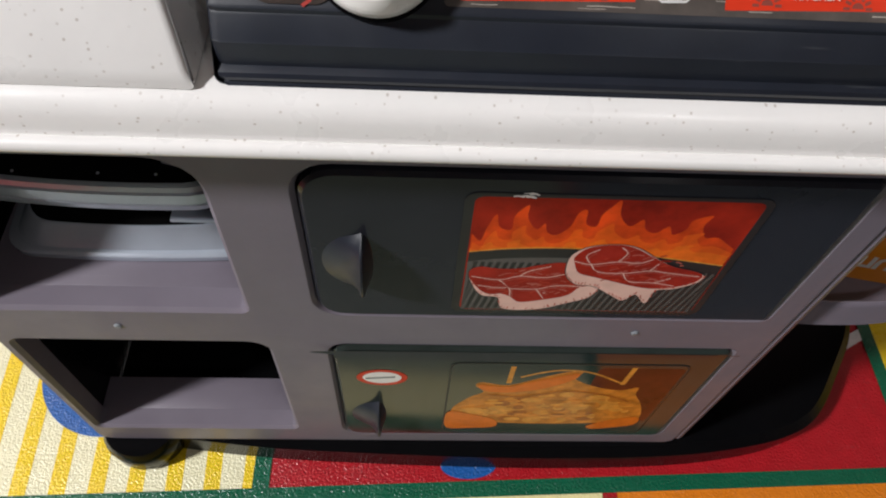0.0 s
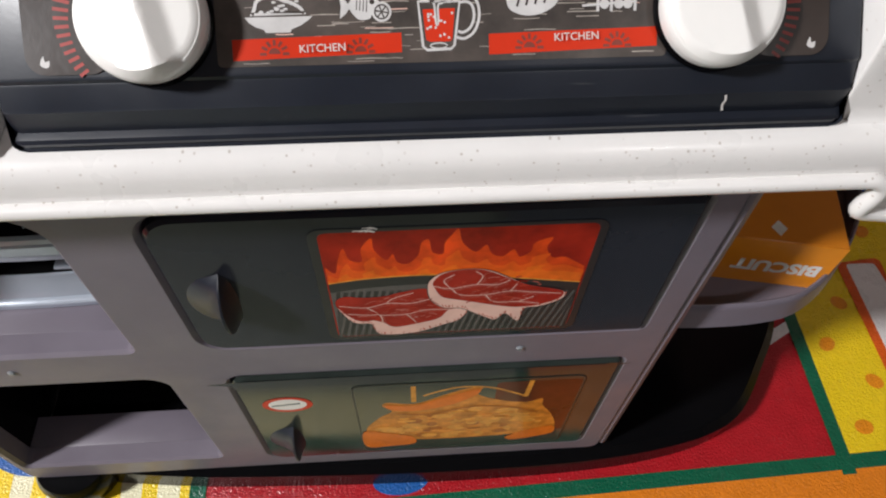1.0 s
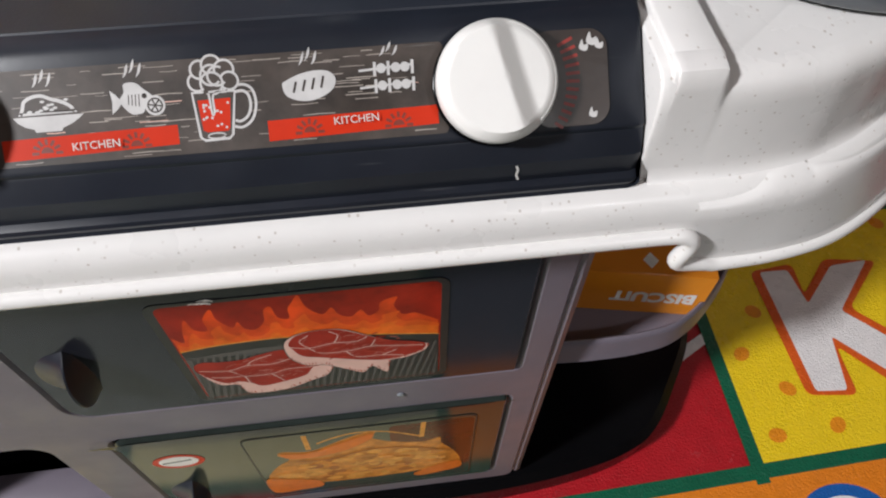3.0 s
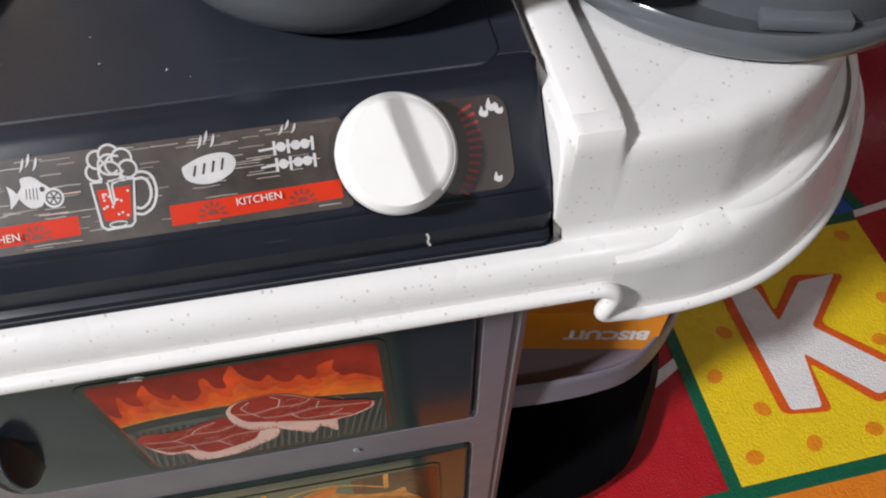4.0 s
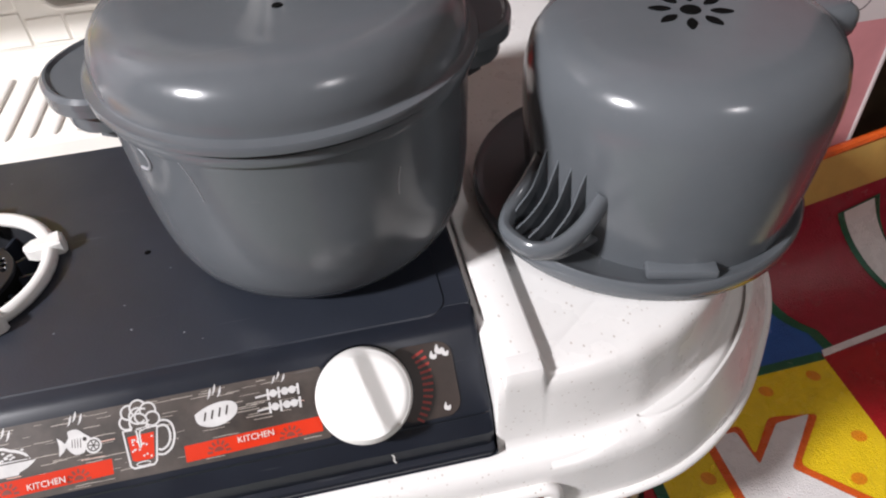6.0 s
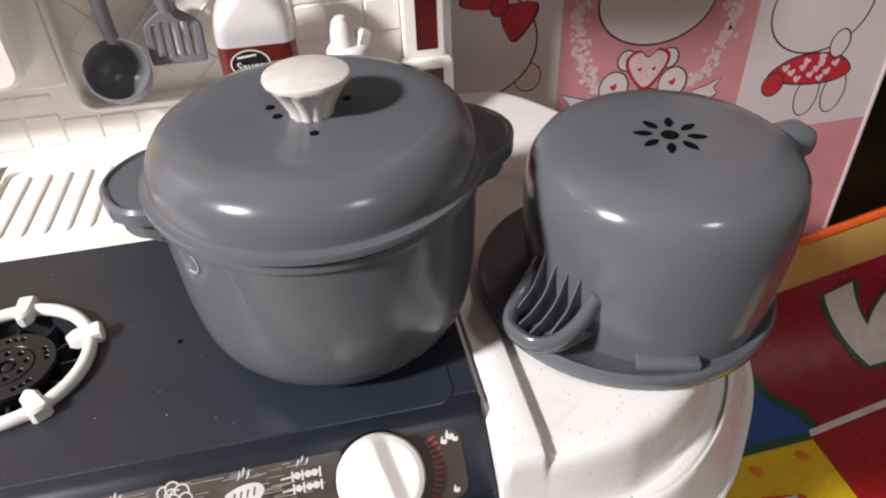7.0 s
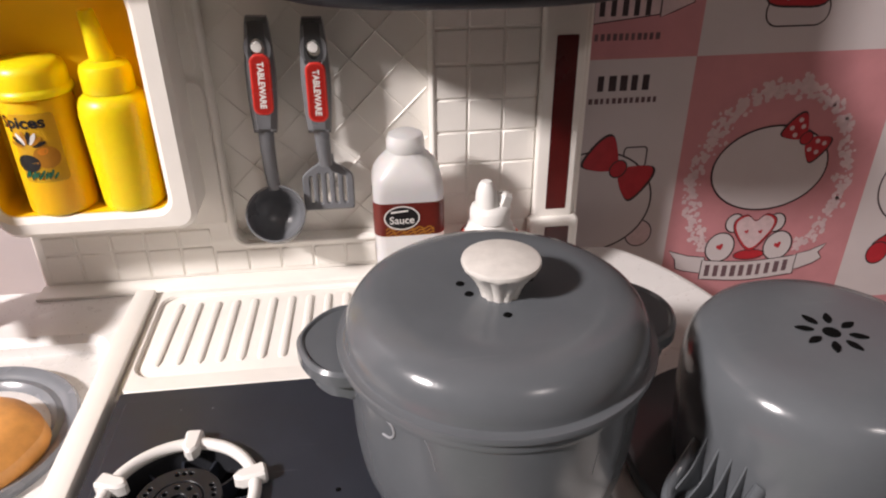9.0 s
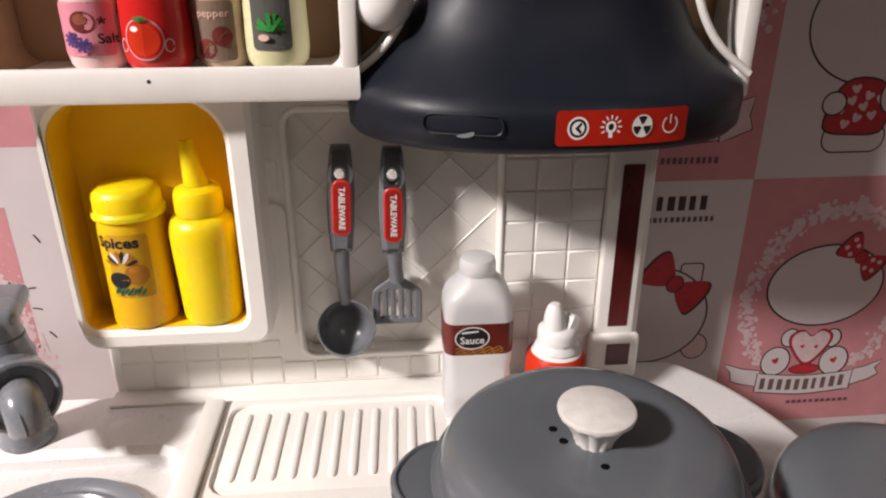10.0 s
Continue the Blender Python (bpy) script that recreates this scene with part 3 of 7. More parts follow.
part("sheet", sheet, M_MAT["red"], play_mat)
mp = Print(None, 0.00003, lambda p: lay((p[0], p[1] + 0.036 * (p[0] - 0.45), p[2])))
quad = lambda x0, x1, y0, y1: [(x0, y0), (x1, y0), (x1, y1), (x0, y1)]
# the striped square, the red square, the row in front
mp.add(quad(-0.60, -0.092, 0.2005, 0.58), M_MAT["cream"])
for k in range(14):
    u = -0.1218 - 0.0287 * k
    mp.add([(u - 0.0062, 0.190), (u + 0.0062, 0.190), (u - 0.0130, 0.58), (u - 0.0254, 0.58)], M_MAT["yellow"])
mp.add([(-0.099, 0.190), (-0.092, 0.190), (-0.092, 0.58), (-0.105, 0.58)], M_MAT["yellow"])
mp.add(oval(-0.2129, 0.3062, 0.0622, 0.0622, 48), M_MAT["blue"])
mp.add(oval(-0.2129, 0.3062, 0.0485, 0.0485, 40), M_MAT["white"])
mp.add(quad(-0.092, -0.079, 0.10, 0.58), M_MAT["green"])
mp.add(oval(0.0757, 0.2135, 0.0225, 0.0115, 24), M_MAT["blue"])
mp.add(quad(-0.60, 1.3, 0.188, 0.2005), M_MAT["green"])
mp.add(quad(-0.079, 0.18, 0.15, 0.188), M_MAT["pale"])
# Unseen olive and slate fields, added for what the doors mirror.
mp.add(quad(-0.60, 0.18, -0.95, 0.15), M_MAT["olive"])
mp.add(quad(0.192, 1.2, -0.95, 0.10), M_MAT["slate"])
mp.add(quad(-0.60, -0.092, 0.15, 0.188), M_MAT["yellow"])
mp.add(quad(0.180, 0.192, -0.05, 0.184), M_MAT["green"])
mp.add(quad(0.192, 0.60, 0.10, 0.188), M_MAT["orange"])
mp.add(quad(0.60, 0.612, -0.05, 0.184), M_MAT["green"])
for c, r in (("blue", 0.05), ("white", 0.036), ("yellow", 0.02)):
    mp.add(oval(0.50, 0.140, r * 0.85, r * 0.7, 30), M_MAT[c])
mp.add(quad(0.612, 0.96, 0.10, 0.188), M_MAT["cream"])
# white stripe in the red square
mp.add([(0.37, 0.281), (0.44, 0.316), (0.44, 0.327), (0.37, 0.294)], M_MAT["white"])
# the K square
mp.add(quad(0.438, 0.450, 0.184, 0.62), M_MAT["green"])
mp.add(quad(0.450, 0.692, 0.2005, 0.438), M_MAT["yellow"])
mp.add(quad(0.450, 0.692, 0.438, 0.449), M_MAT["green"])
mp.add(quad(0.692, 1.26, 0.2005, 0.446), M_MAT["red"])
for u, v in ((0.496, 0.341), (0.4685, 0.300), (0.4976, 0.261), (0.4715, 0.2215), (0.528, 0.222), (0.551, 0.419), (0.6047, 0.4175), (0.666, 0.422),
             (0.668, 0.343), (0.639, 0.3017), (0.586, 0.2226), (0.474, 0.385), (0.462, 0.420), (0.506, 0.416), (0.672, 0.245), (0.585, 0.283)):
    turn = 40 * math.sin(u * 300)
    mp.add([Vector((u, v)) + Matrix.Rotation(radians(turn), 2) @ Vector(q) for q in oval(0, 0, 0.0082, 0.0066, 14)], M_MAT["dot"])


def soft_corners(loop, r):
    """An outline with its corners cut round."""
    out = []
    for i, q in enumerate(loop):
        p, c, n = Vector(loop[i - 1]), Vector(q), Vector(loop[(i + 1) % len(loop)])
        a = c + (p - c).normalized() * min(r, (p - c).length * 0.45)
        b = c + (n - c).normalized() * min(r, (n - c).length * 0.45)
        out += [a * (1 - t) ** 2 + c * 2 * t * (1 - t) + b * t * t for t in (0, 0.25, 0.5, 0.75, 1)]
    return out


letter_k = [(0.522, 0.2543), (0.551, 0.2509), (0.5600, 0.3040), (0.6077, 0.2510), (0.648, 0.2600), (0.582, 0.3290), (0.6335, 0.3800), (0.594, 0.3790),
            (0.553, 0.3410), (0.548, 0.3810), (0.519, 0.3825)]
mp.add(soft_corners(inset(letter_k, -0.0098), 0.008), M_MAT["line"])
mp.add(soft_corners(letter_k, 0.004), M_MAT["white"])
# the V square on the curl, with its arc
mp.put("printed_pattern", play_mat)
mp = Print(None, 0.0004, lay)
mp.add(quad(0.450, 0.70, 0.449, 0.60), M_MAT["blue"], split=0.012)
arc = [(0.700, 0.452)] + [(0.790 + 0.135 * math.cos(radians(a)), 0.580 + 0.135 * math.sin(radians(a))) for a in range(225, 150, -8)] + [(0.66, 0.66)]
mp.add(arc + [(0.66, 0.672), (1.25, 0.79), (1.25, 0.452)], M_MAT["green"], split=0.012)
mp.add([(q[0] + 0.013, q[1] + 0.002) for q in arc] + [(0.675, 0.668), (1.25, 0.785), (1.25, 0.453)], M_MAT["deep"], split=0.012)
mp.add([(0.692, 0.450), (1.25, 0.540), (1.25, 0.549), (0.695, 0.459)], M_MAT["white"], split=0.012)
letter_v = [(0.772, 0.640), (0.806, 0.655), (0.842, 0.580), (0.888, 0.672), (0.922, 0.680), (0.856, 0.530), (0.826, 0.528)]
mp.add(inset(letter_v, -0.008) if sum(a[0] * b[1] - b[0] * a[1] for a, b in zip(letter_v, letter_v[1:] + letter_v[:1])) > 0 else inset(letter_v, -0.008), M_MAT["green"], split=0.012)
mp.add(letter_v, M_MAT["white"], split=0.012)
far = lambda x: 0.672 + 0.25 * (x - 0.75)
mp.add([(0.62, far(0.62)), (1.25, far(1.25)), (1.25, edge_y(1.25)), (0.62, edge_y(0.62))], M_MAT["beige"], split=0.012)
mp.put("curled_pattern", play_mat)
part("edge_binding", tube([lay((x, edge_y(x), 0)) for x in np.linspace(0.56, 1.27, 40)], 0.0055, 8), M_MAT["line"], play_mat, "orange bound edge")


# ---- the toy kitchen ----
kitchen = thing("toy_kitchen", (0.02, 0.37, 0.0), "plastic play kitchen with speckled white worktop and grey cabinet", "toy kitchen")
FACE = 0.208

# black foot and cabinet
foot_line = curve_through([(-0.160, 0.2130), (-0.08, 0.2045), (0.0, 0.2005), (0.08, 0.1980), (0.15, 0.1976), (0.22, 0.1995), (0.275, 0.2045), (0.325, 0.215), (0.358, 0.233), (0.388, 0.272), (0.412, 0.312), (0.420, 0.36), (0.395, 0.43), (0.34, 0.495), (0.28, 0.528)], 6)
foot_loop = foot_line + [Vector((-0.16, 0.528))]
part("foot_plinth", plate(foot_loop, (), 0.0330, 0.007, Matrix.Translation((0, 0, 0.0))), M_BLACK, kitchen, "glossy black base")
part("foot", lathe([(0, 0), (0.024, 0.0), (0.029, 0.006), (0.030, 0.026), (0.027, 0.033), (0, 0.033)], (-0.174, 0.222, 0.0), 28), M_BLACK, kitchen)
part("foot", lathe([(0, 0), (0.020, 0.0), (0.026, 0.006), (0.027, 0.024), (0.022, 0.034), (0, 0.034)], (-0.176, 0.50, 0.0), 28), M_BLACK, kitchen)

openings = [rounded(-0.1925, -0.058, 0.2357, 0.3530, (0.004, 0.004, 0.019, 0.014)), rounded(-0.1925, -0.0535, 0.060, 0.199, (0.004, 0.004, 0.012, 0.006)),
            rounded(-0.0215, 0.2145, 0.2355, 0.352, (0.014, 0.004, 0.004, 0.016)), rounded(-0.0185, 0.2135, 0.0525, 0.198, (0.012, 0.006, 0.004, 0.010))]
cabinet = part("cabinet_front", plate(rounded(-0.2005, 0.2315, 0.033, 0.372, (0.012, 0.010, 0.002, 0.002)), openings, 0.014, 0.0022,
                                      Matrix.Translation((0, FACE + 0.014, 0)) @ FRONT), M_MAUVE, kitchen)
# Left side, back, divider: the cabinet's inner shade is put in as black.
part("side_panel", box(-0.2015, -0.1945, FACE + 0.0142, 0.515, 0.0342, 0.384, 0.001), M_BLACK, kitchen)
part("side_panel", box(0.2225, 0.231, FACE + 0.0142, 0.515, 0.0342, 0.384, 0.001), M_MAUVE, kitchen)
part("side_moulding", tube([(0.2335, FACE + 0.005, z) for z in (0.040, 0.12, 0.25, 0.368)], 0.0042, 8), M_MAUVE, kitchen)
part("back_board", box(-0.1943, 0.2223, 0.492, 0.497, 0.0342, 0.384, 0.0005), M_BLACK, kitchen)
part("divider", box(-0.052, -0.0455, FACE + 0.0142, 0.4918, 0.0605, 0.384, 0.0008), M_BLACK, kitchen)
part("shelf", box(-0.1943, -0.0522, FACE + 0.0141, 0.4918, 0.2275, 0.2352, 0.0008), M_MAUVE, kitchen)
part("shelf", box(-0.1943, -0.0522, FACE + 0.0141, 0.2465, 0.0345, 0.0596, 0.0008), M_MAUVE, kitchen)
# Black floor holds the shade behind the short shelf floor.
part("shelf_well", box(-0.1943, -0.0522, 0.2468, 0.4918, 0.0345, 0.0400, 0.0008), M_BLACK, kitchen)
for x, z in ((0.149, 0.2185), (-0.128, 0.218)):
    part("screw", lathe([(0, 0.0012), (0.0016, 0.001), (0.0024, 0)], seg=12, m=FRONT, at=(x, FACE - 0.0001, z)), M_GREY2, kitchen)


# oven doors, flush in their openings
def oven_door(x0, x1, z0, z1, radii, material, label):
    return part("oven_door", plate(rounded(x0 + 0.0012, x1 - 0.0012, z0 + 0.0012, z1 - 0.0012, radii), (), 0.012, 0.0018,
                                   Matrix.Translation((0, FACE + 0.0105, 0)) @ FRONT), material, kitchen, label)


def door_handle(door, x, z, r, y):
    """A turn grip: one upright ridge with a broad hollow flank on one side and a steep one on the other."""
    grip = bmesh.new()
    rows = []
    for i in range(13):
        v = -1 + 2 * i / 12
        high = 0.0150 * (1 - abs(v) ** 2.4) ** 0.75
        wide = r * 0.86 * math.sqrt(max(0.0, 1 - v * v))
        ring = []
        for u, h in ((-1.0, 0.0), (-0.82, 0.10), (-0.60, 0.22), (-0.38, 0.38), (-0.18, 0.62), (-0.06, 0.92), (-0.02, 1.0), (0.03, 0.98), (0.08, 0.72), (0.14, 0.30), (0.24, 0.0)):
            ring.append(grip.verts.new((x + wide * u, y - high * h, z + r * v)))
        rows.append(ring)
    for a, b in zip(rows, rows[1:]):
        for k in range(len(a) - 1):
            grip.faces.new((a[k], a[k + 1], b[k + 1], b[k]))
    bmesh.ops.remove_doubles(grip, verts=grip.verts, dist=0.00002)
    part("door_handle", grip, M_DARK, door, "dark ridged turn handle")


upper = oven_door(-0.0215, 0.2145, 0.2355, 0.352, (0.014, 0.003, 0.003, 0.016), M_DOOR, "smoked dark upper oven door with a grill picture")
lower = oven_door(-0.0185, 0.2135, 0.0525, 0.198, (0.012, 0.006, 0.003, 0.010), M_DOOR2, "smoked dark lower oven door, green reflection in its colour, with a roast picture")
YD = FACE - 0.0016
door_handle(upper, 0.0040, 0.2885, 0.0225, YD + 0.0004)
door_handle(lower, 0.0072, 0.0950, 0.0225, YD + 0.0004)

M_EMBER = surface("ember_red_print", (0.30, 0.016, 0.005), 0.22, 0.4, 45, 0.01, spec=0.12)
M_FLAME3 = surface("pale_flame_print", (0.80, 0.150, 0.010), 0.22, 0.25, 70, 0.01, spec=0.12)
M_FAT2 = surface("thin_fat_print", (0.45, 0.12, 0.09), 0.22, 0.10, 80, 0.01, spec=0.12)
M_FLAME = surface("orange_flame_print", (0.66, 0.062, 0.006), 0.22, 0.35, 70, 0.01, spec=0.12)
M_FLAME2 = surface("bright_flame_print", (0.76, 0.105, 0.008), 0.22, 0.25, 70, 0.01, spec=0.12)
M_MEAT = surface("meat_red_print", (0.32, 0.020, 0.010), 0.22, 0.25, 60, 0.01, spec=0.12)
M_FAT = surface("fat_pink_print", (0.78, 0.50, 0.42), 0.22, 0.10, 80, 0.01, spec=0.12)
M_BRIGHTMEAT = surface("bright_meat_print", (0.44, 0.045, 0.022), 0.22, 0.25, 90, 0.01, spec=0.12)
M_GRILL = surface("grill_grey_print", (0.11, 0.10, 0.09), 0.22, 0.10, 80, 0.01, spec=0.12)
M_ROAST = surface("roast_brown_print", (0.55, 0.190, 0.022), 0.2, 0.35, 110, 0.01, spec=0.12)
M_ROAST2 = surface("roast_gold_print", (0.66, 0.275, 0.040), 0.2, 0.3, 140, 0.01, spec=0.12)
M_ROAST3 = surface("roast_dark_print", (0.33, 0.095, 0.012), 0.2, 0.3, 140, 0.01, spec=0.12)
M_CARROT = surface("carrot_print", (0.66, 0.15, 0.010), 0.2, 0.15, 100, 0.01, spec=0.12)
M_TRAY = surface("roast_tray_print", (0.03, 0.035, 0.03), 0.2, 0.15, 60, 0.01, spec=0.12)
M_OVENRED = surface("oven_glow_print", (0.10, 0.018, 0.008), 0.2, 0.4, 25, 0.01, spec=0.12)

win = (0.0505, 0.170, 0.2462, 0.3355)
pic = Print(Matrix.Translation((0, YD - 0.0003, 0)) @ FRONT, 0.000004)
frame_loop = rounded(win[0] - 0.0042, win[1] + 0.0036, win[2] - 0.0030, win[3] + 0.0058, 0.006)
pic.add(frame_loop, M_INK)
pic.add(rounded(win[0], win[1], win[2], win[3] + 0.0035, 0.004), M_EMBER)
FX = lambda u: win[0] + min(0.994, max(0.006, u)) * (win[1] - win[0])
FZ = lambda v: win[2] + max(0.004, v) * (win[3] - win[2])
flame_edge = [(0.006, 0.75), (0.04, 0.69), (0.056, 0.80), (0.083, 0.91), (0.10, 0.81), (0.144, 0.79), (0.146, 0.90), (0.187, 0.985), (0.193, 0.885), (0.234, 0.795), (0.259, 0.845), (0.274, 0.774), (0.311, 0.753), (0.351, 0.824),
              (0.363, 0.93), (0.391, 0.955), (0.403, 0.85), (0.442, 0.83), (0.447, 0.92), (0.47, 0.985), (0.495, 1.035), (0.512, 0.92), (0.562, 0.835), (0.60, 0.892), (0.622, 0.815), (0.665, 0.785), (0.703, 0.843),
              (0.73, 0.774), (0.769, 0.823), (0.775, 0.892), (0.838, 0.935), (0.825, 0.849), (0.855, 0.756), (0.901, 0.758), (0.946, 0.711), (0.990, 0.66)]
for scale, shift, material in ((1.0, 0.0, M_FLAME), (0.62, 0.006, M_FLAME2), (0.34, -0.004, M_FLAME3)):
    tongue = curve_through([(FX(u + shift), FZ(0.56 + (v - 0.56) * scale)) for u, v in flame_edge], 4)
    pic.add(tongue + [Vector((FX(0.99), FZ(0.45))), Vector((FX(0.0), FZ(0.45)))], material)
rim = curve_through([(FX(0.0), FZ(0.595)), (FX(0.15), FZ(0.630)), (FX(0.358), FZ(0.645)), (FX(0.576), FZ(0.617)), (FX(0.805), FZ(0.56)), (FX(0.994), FZ(0.510))], 5)
under = [(FX(0.996), FZ(0.004)), (FX(0.004), FZ(0.004))]
pic.add(rim + under, M_ROAST2)
pic.add([(q[0], q[1] - 0.0009) for q in rim] + under, M_INK)
pic.add([(q[0], q[1] - 0.0085) for q in rim] + under, M_GRILL)
for k in range(36):
    u = -0.04 + k * 0.030
    hi = 0.50 - 0.16 * max(0.0, u - 0.45)
    pic.add([(FX(u), FZ(0.01)), (FX(u + 0.017), FZ(0.01)), (FX(u + 0.085), FZ(hi)), (FX(u + 0.068), FZ(hi))], M_INK)


def steak(points, fat, red, veins):
    """A slice of marbled meat: its outline in fat, the red face, a fat edge below and branching veins."""
    loop = curve_through([(FX(u), FZ(v)) for u, v in points], 6, True)
    pic.add(inset(loop, -0.0005), M_INK)
    pic.add(loop, M_FAT)
    pic.add([(q[0], q[1] + 0.0008) for q in inset(curve_through([(FX(u), FZ(v)) for u, v in red], 6, True), -0.0006)], M_MEAT)
    for u, v, r in fat:
        pic.add(oval(FX(u), FZ(v), r, r * 0.55, 14), M_FAT)
    rnd = random.Random(len(points))
    us, vs = [q[0] for q in red], [q[1] for q in red]
    mu, mv, ru, rv = (min(us) + max(us)) / 2, (min(vs) + max(vs)) / 2, (max(us) - min(us)) / 2, (max(vs) - min(vs)) / 2
    base = pic.n
    for k in range(70):
        pic.n = base + k % 14
        a, q = rnd.uniform(0, 6.28), rnd.random() ** 0.5 * 0.72
        u, v, w = FX(mu + ru * q * math.cos(a)), FZ(mv + rv * q * math.sin(a)), rnd.uniform(0.0006, 0.0030)
        lean = rnd.uniform(-0.5, 0.9)
        pic.add(stroke(curve_through([(u - w, v - w * lean), (u, v + w * 0.25), (u + w, v + w * lean)], 3), rnd.uniform(0.0003, 0.0011)), rnd.choice((M_FAT2, M_FAT2, M_EMBER, M_EMBER, M_BRIGHTMEAT, M_BRIGHTMEAT)))
    low_edge = [q for q in loop if q[1] < sum(p[1] for p in loop) / len(loop)]
    for k, q in enumerate(low_edge):
        pic.n = base + k % 14
        if rnd.random() < 0.55:
            w = rnd.uniform(0.0008, 0.0026)
            pic.add(stroke([(q[0] + rnd.uniform(-0.0004, 0.0004), q[1] + 0.0006), (q[0] + rnd.uniform(-0.0010, 0.0010), q[1] + 0.0006 + w)], rnd.uniform(0.0003, 0.0008)), rnd.choice((M_BRIGHTMEAT, M_FAT2, M_FAT2)))
    pic.n = base + 15
    for v in veins:
        line = curve_through([(FX(a), FZ(b)) for a, b in v], 5)
        pic.add(stroke(line, 0.00055), M_FAT)
        pic.add(stroke([(q[0] + 0.0012, q[1] - 0.0015) for q in line[2:-2]], 0.00035), M_FAT2)
        pic.add(stroke([line[len(line) // 2], line[len(line) // 2] + Vector((0.0018, 0.0026)), line[len(line) // 2] + Vector((0.0042, 0.0034))], 0.0003), M_FAT2)


steak([(0.021, 0.412), (0.058, 0.448), (0.125, 0.434), (0.213, 0.439), (0.295, 0.482), (0.38, 0.502), (0.491, 0.424), (0.55, 0.282), (0.526, 0.158), (0.459, 0.100), (0.331, 0.014), (0.185, 0.014), (0.151, 0.14), (0.079, 0.168), (0.028, 0.316)],
      [(0.20, 0.13, 0.0012), (0.34, 0.20, 0.0012), (0.49, 0.24, 0.0014)],
      [(0.024, 0.40), (0.060, 0.440), (0.125, 0.425), (0.213, 0.430), (0.295, 0.470), (0.38, 0.490), (0.48, 0.42), (0.53, 0.30), (0.47, 0.26), (0.43, 0.17), (0.34, 0.12), (0.25, 0.09), (0.21, 0.14), (0.17, 0.18), (0.10, 0.18), (0.035, 0.31)],
      [[(0.03, 0.36), (0.14, 0.33), (0.22, 0.37), (0.32, 0.36), (0.40, 0.40)], [(0.22, 0.37), (0.25, 0.42), (0.33, 0.47)], [(0.14, 0.33), (0.19, 0.24), (0.20, 0.13)], [(0.19, 0.24), (0.30, 0.24), (0.38, 0.28), (0.50, 0.27)], [(0.06, 0.27), (0.13, 0.25), (0.18, 0.25)], [(0.30, 0.24), (0.34, 0.14)]])
steak([(0.398, 0.40), (0.389, 0.555), (0.423, 0.635), (0.48, 0.673), (0.562, 0.682), (0.632, 0.655), (0.715, 0.571), (0.799, 0.495), (0.901, 0.445), (0.947, 0.401), (0.932, 0.33), (0.855, 0.267), (0.790, 0.245), (0.774, 0.105), (0.715, 0.20), (0.673, 0.133), (0.608, 0.195), (0.527, 0.281), (0.452, 0.300)],
      [(0.56, 0.29, 0.0022), (0.46, 0.36, 0.0018), (0.64, 0.24, 0.0020), (0.76, 0.19, 0.0012)],
      [(0.42, 0.50), (0.412, 0.555), (0.440, 0.625), (0.49, 0.658), (0.562, 0.665), (0.622, 0.640), (0.705, 0.560), (0.795, 0.482), (0.895, 0.435), (0.935, 0.398), (0.92, 0.335), (0.85, 0.280), (0.76, 0.265), (0.68, 0.290), (0.60, 0.330), (0.52, 0.37), (0.45, 0.41)],
      [[(0.41, 0.53), (0.48, 0.50), (0.58, 0.53), (0.66, 0.52), (0.71, 0.56)], [(0.58, 0.53), (0.60, 0.61), (0.57, 0.66)], [(0.48, 0.50), (0.52, 0.43), (0.62, 0.42), (0.72, 0.45), (0.80, 0.43), (0.93, 0.40)], [(0.62, 0.42), (0.66, 0.34), (0.76, 0.33), (0.85, 0.30)], [(0.48, 0.50), (0.45, 0.58), (0.49, 0.64)], [(0.72, 0.45), (0.74, 0.52)], [(0.76, 0.33), (0.82, 0.38)]])
pic.put("grill_picture", upper, "printed picture of steaks over flames")
scratch = Print(Matrix.Translation((0, YD - 0.0001, 0)) @ FRONT, 0.0001)
rnd = random.Random(5)
for _ in range(7):
    u, v = 0.071 + rnd.uniform(-0.004, 0.004), 0.3405 + rnd.uniform(-0.0012, 0.0012)
    scratch.add(stroke([(u - rnd.uniform(0.001, 0.003), v), (u, v + 0.0004), (u + rnd.uniform(0.001, 0.003), v - 0.0003)], 0.0008), M_PRINTWHITE)
scratch.put("scratch", upper, "pale scratch")

low = Print(Matrix.Translation((0, YD - 0.0003, 0)) @ FRONT, 0.000004)
RX = lambda u: 0.052 + u * 0.142
RZ = lambda v: 0.062 + v * 0.117
low.add(rounded(RX(0) - 0.0012, RX(1) + 0.0012, RZ(0) - 0.0012, RZ(1) + 0.0012, 0.006), M_INK)
low.add(rounded(RX(0), RX(1), RZ(0), RZ(1), 0.005), M_DOOR2)
low.add(rounded(RX(0.62), RX(0.995), RZ(0.2), RZ(0.97), 0.004), M_OVENRED)
low.add([(RX(0.01), RZ(0.02)), (RX(0.99), RZ(0.02)), (RX(0.97), RZ(0.22)), (RX(0.03), RZ(0.22))], M_TRAY)
low.add(stroke(curve_through([(RX(0.30), RZ(0.84)), (RX(0.38), RZ(0.90)), (RX(0.477), RZ(0.936)), (RX(0.604), RZ(0.904)), (RX(0.754), RZ(0.775))], 6), 0.0016), M_ROAST2)
for u, du in ((0.245, 0.0), (0.75, 0.01)):
    low.add([(RX(u), RZ(0.76)), (RX(u + 0.022), RZ(0.76)), (RX(u + 0.022 + du), RZ(0.975)), (RX(u + du), RZ(0.975))], M_ROAST2)
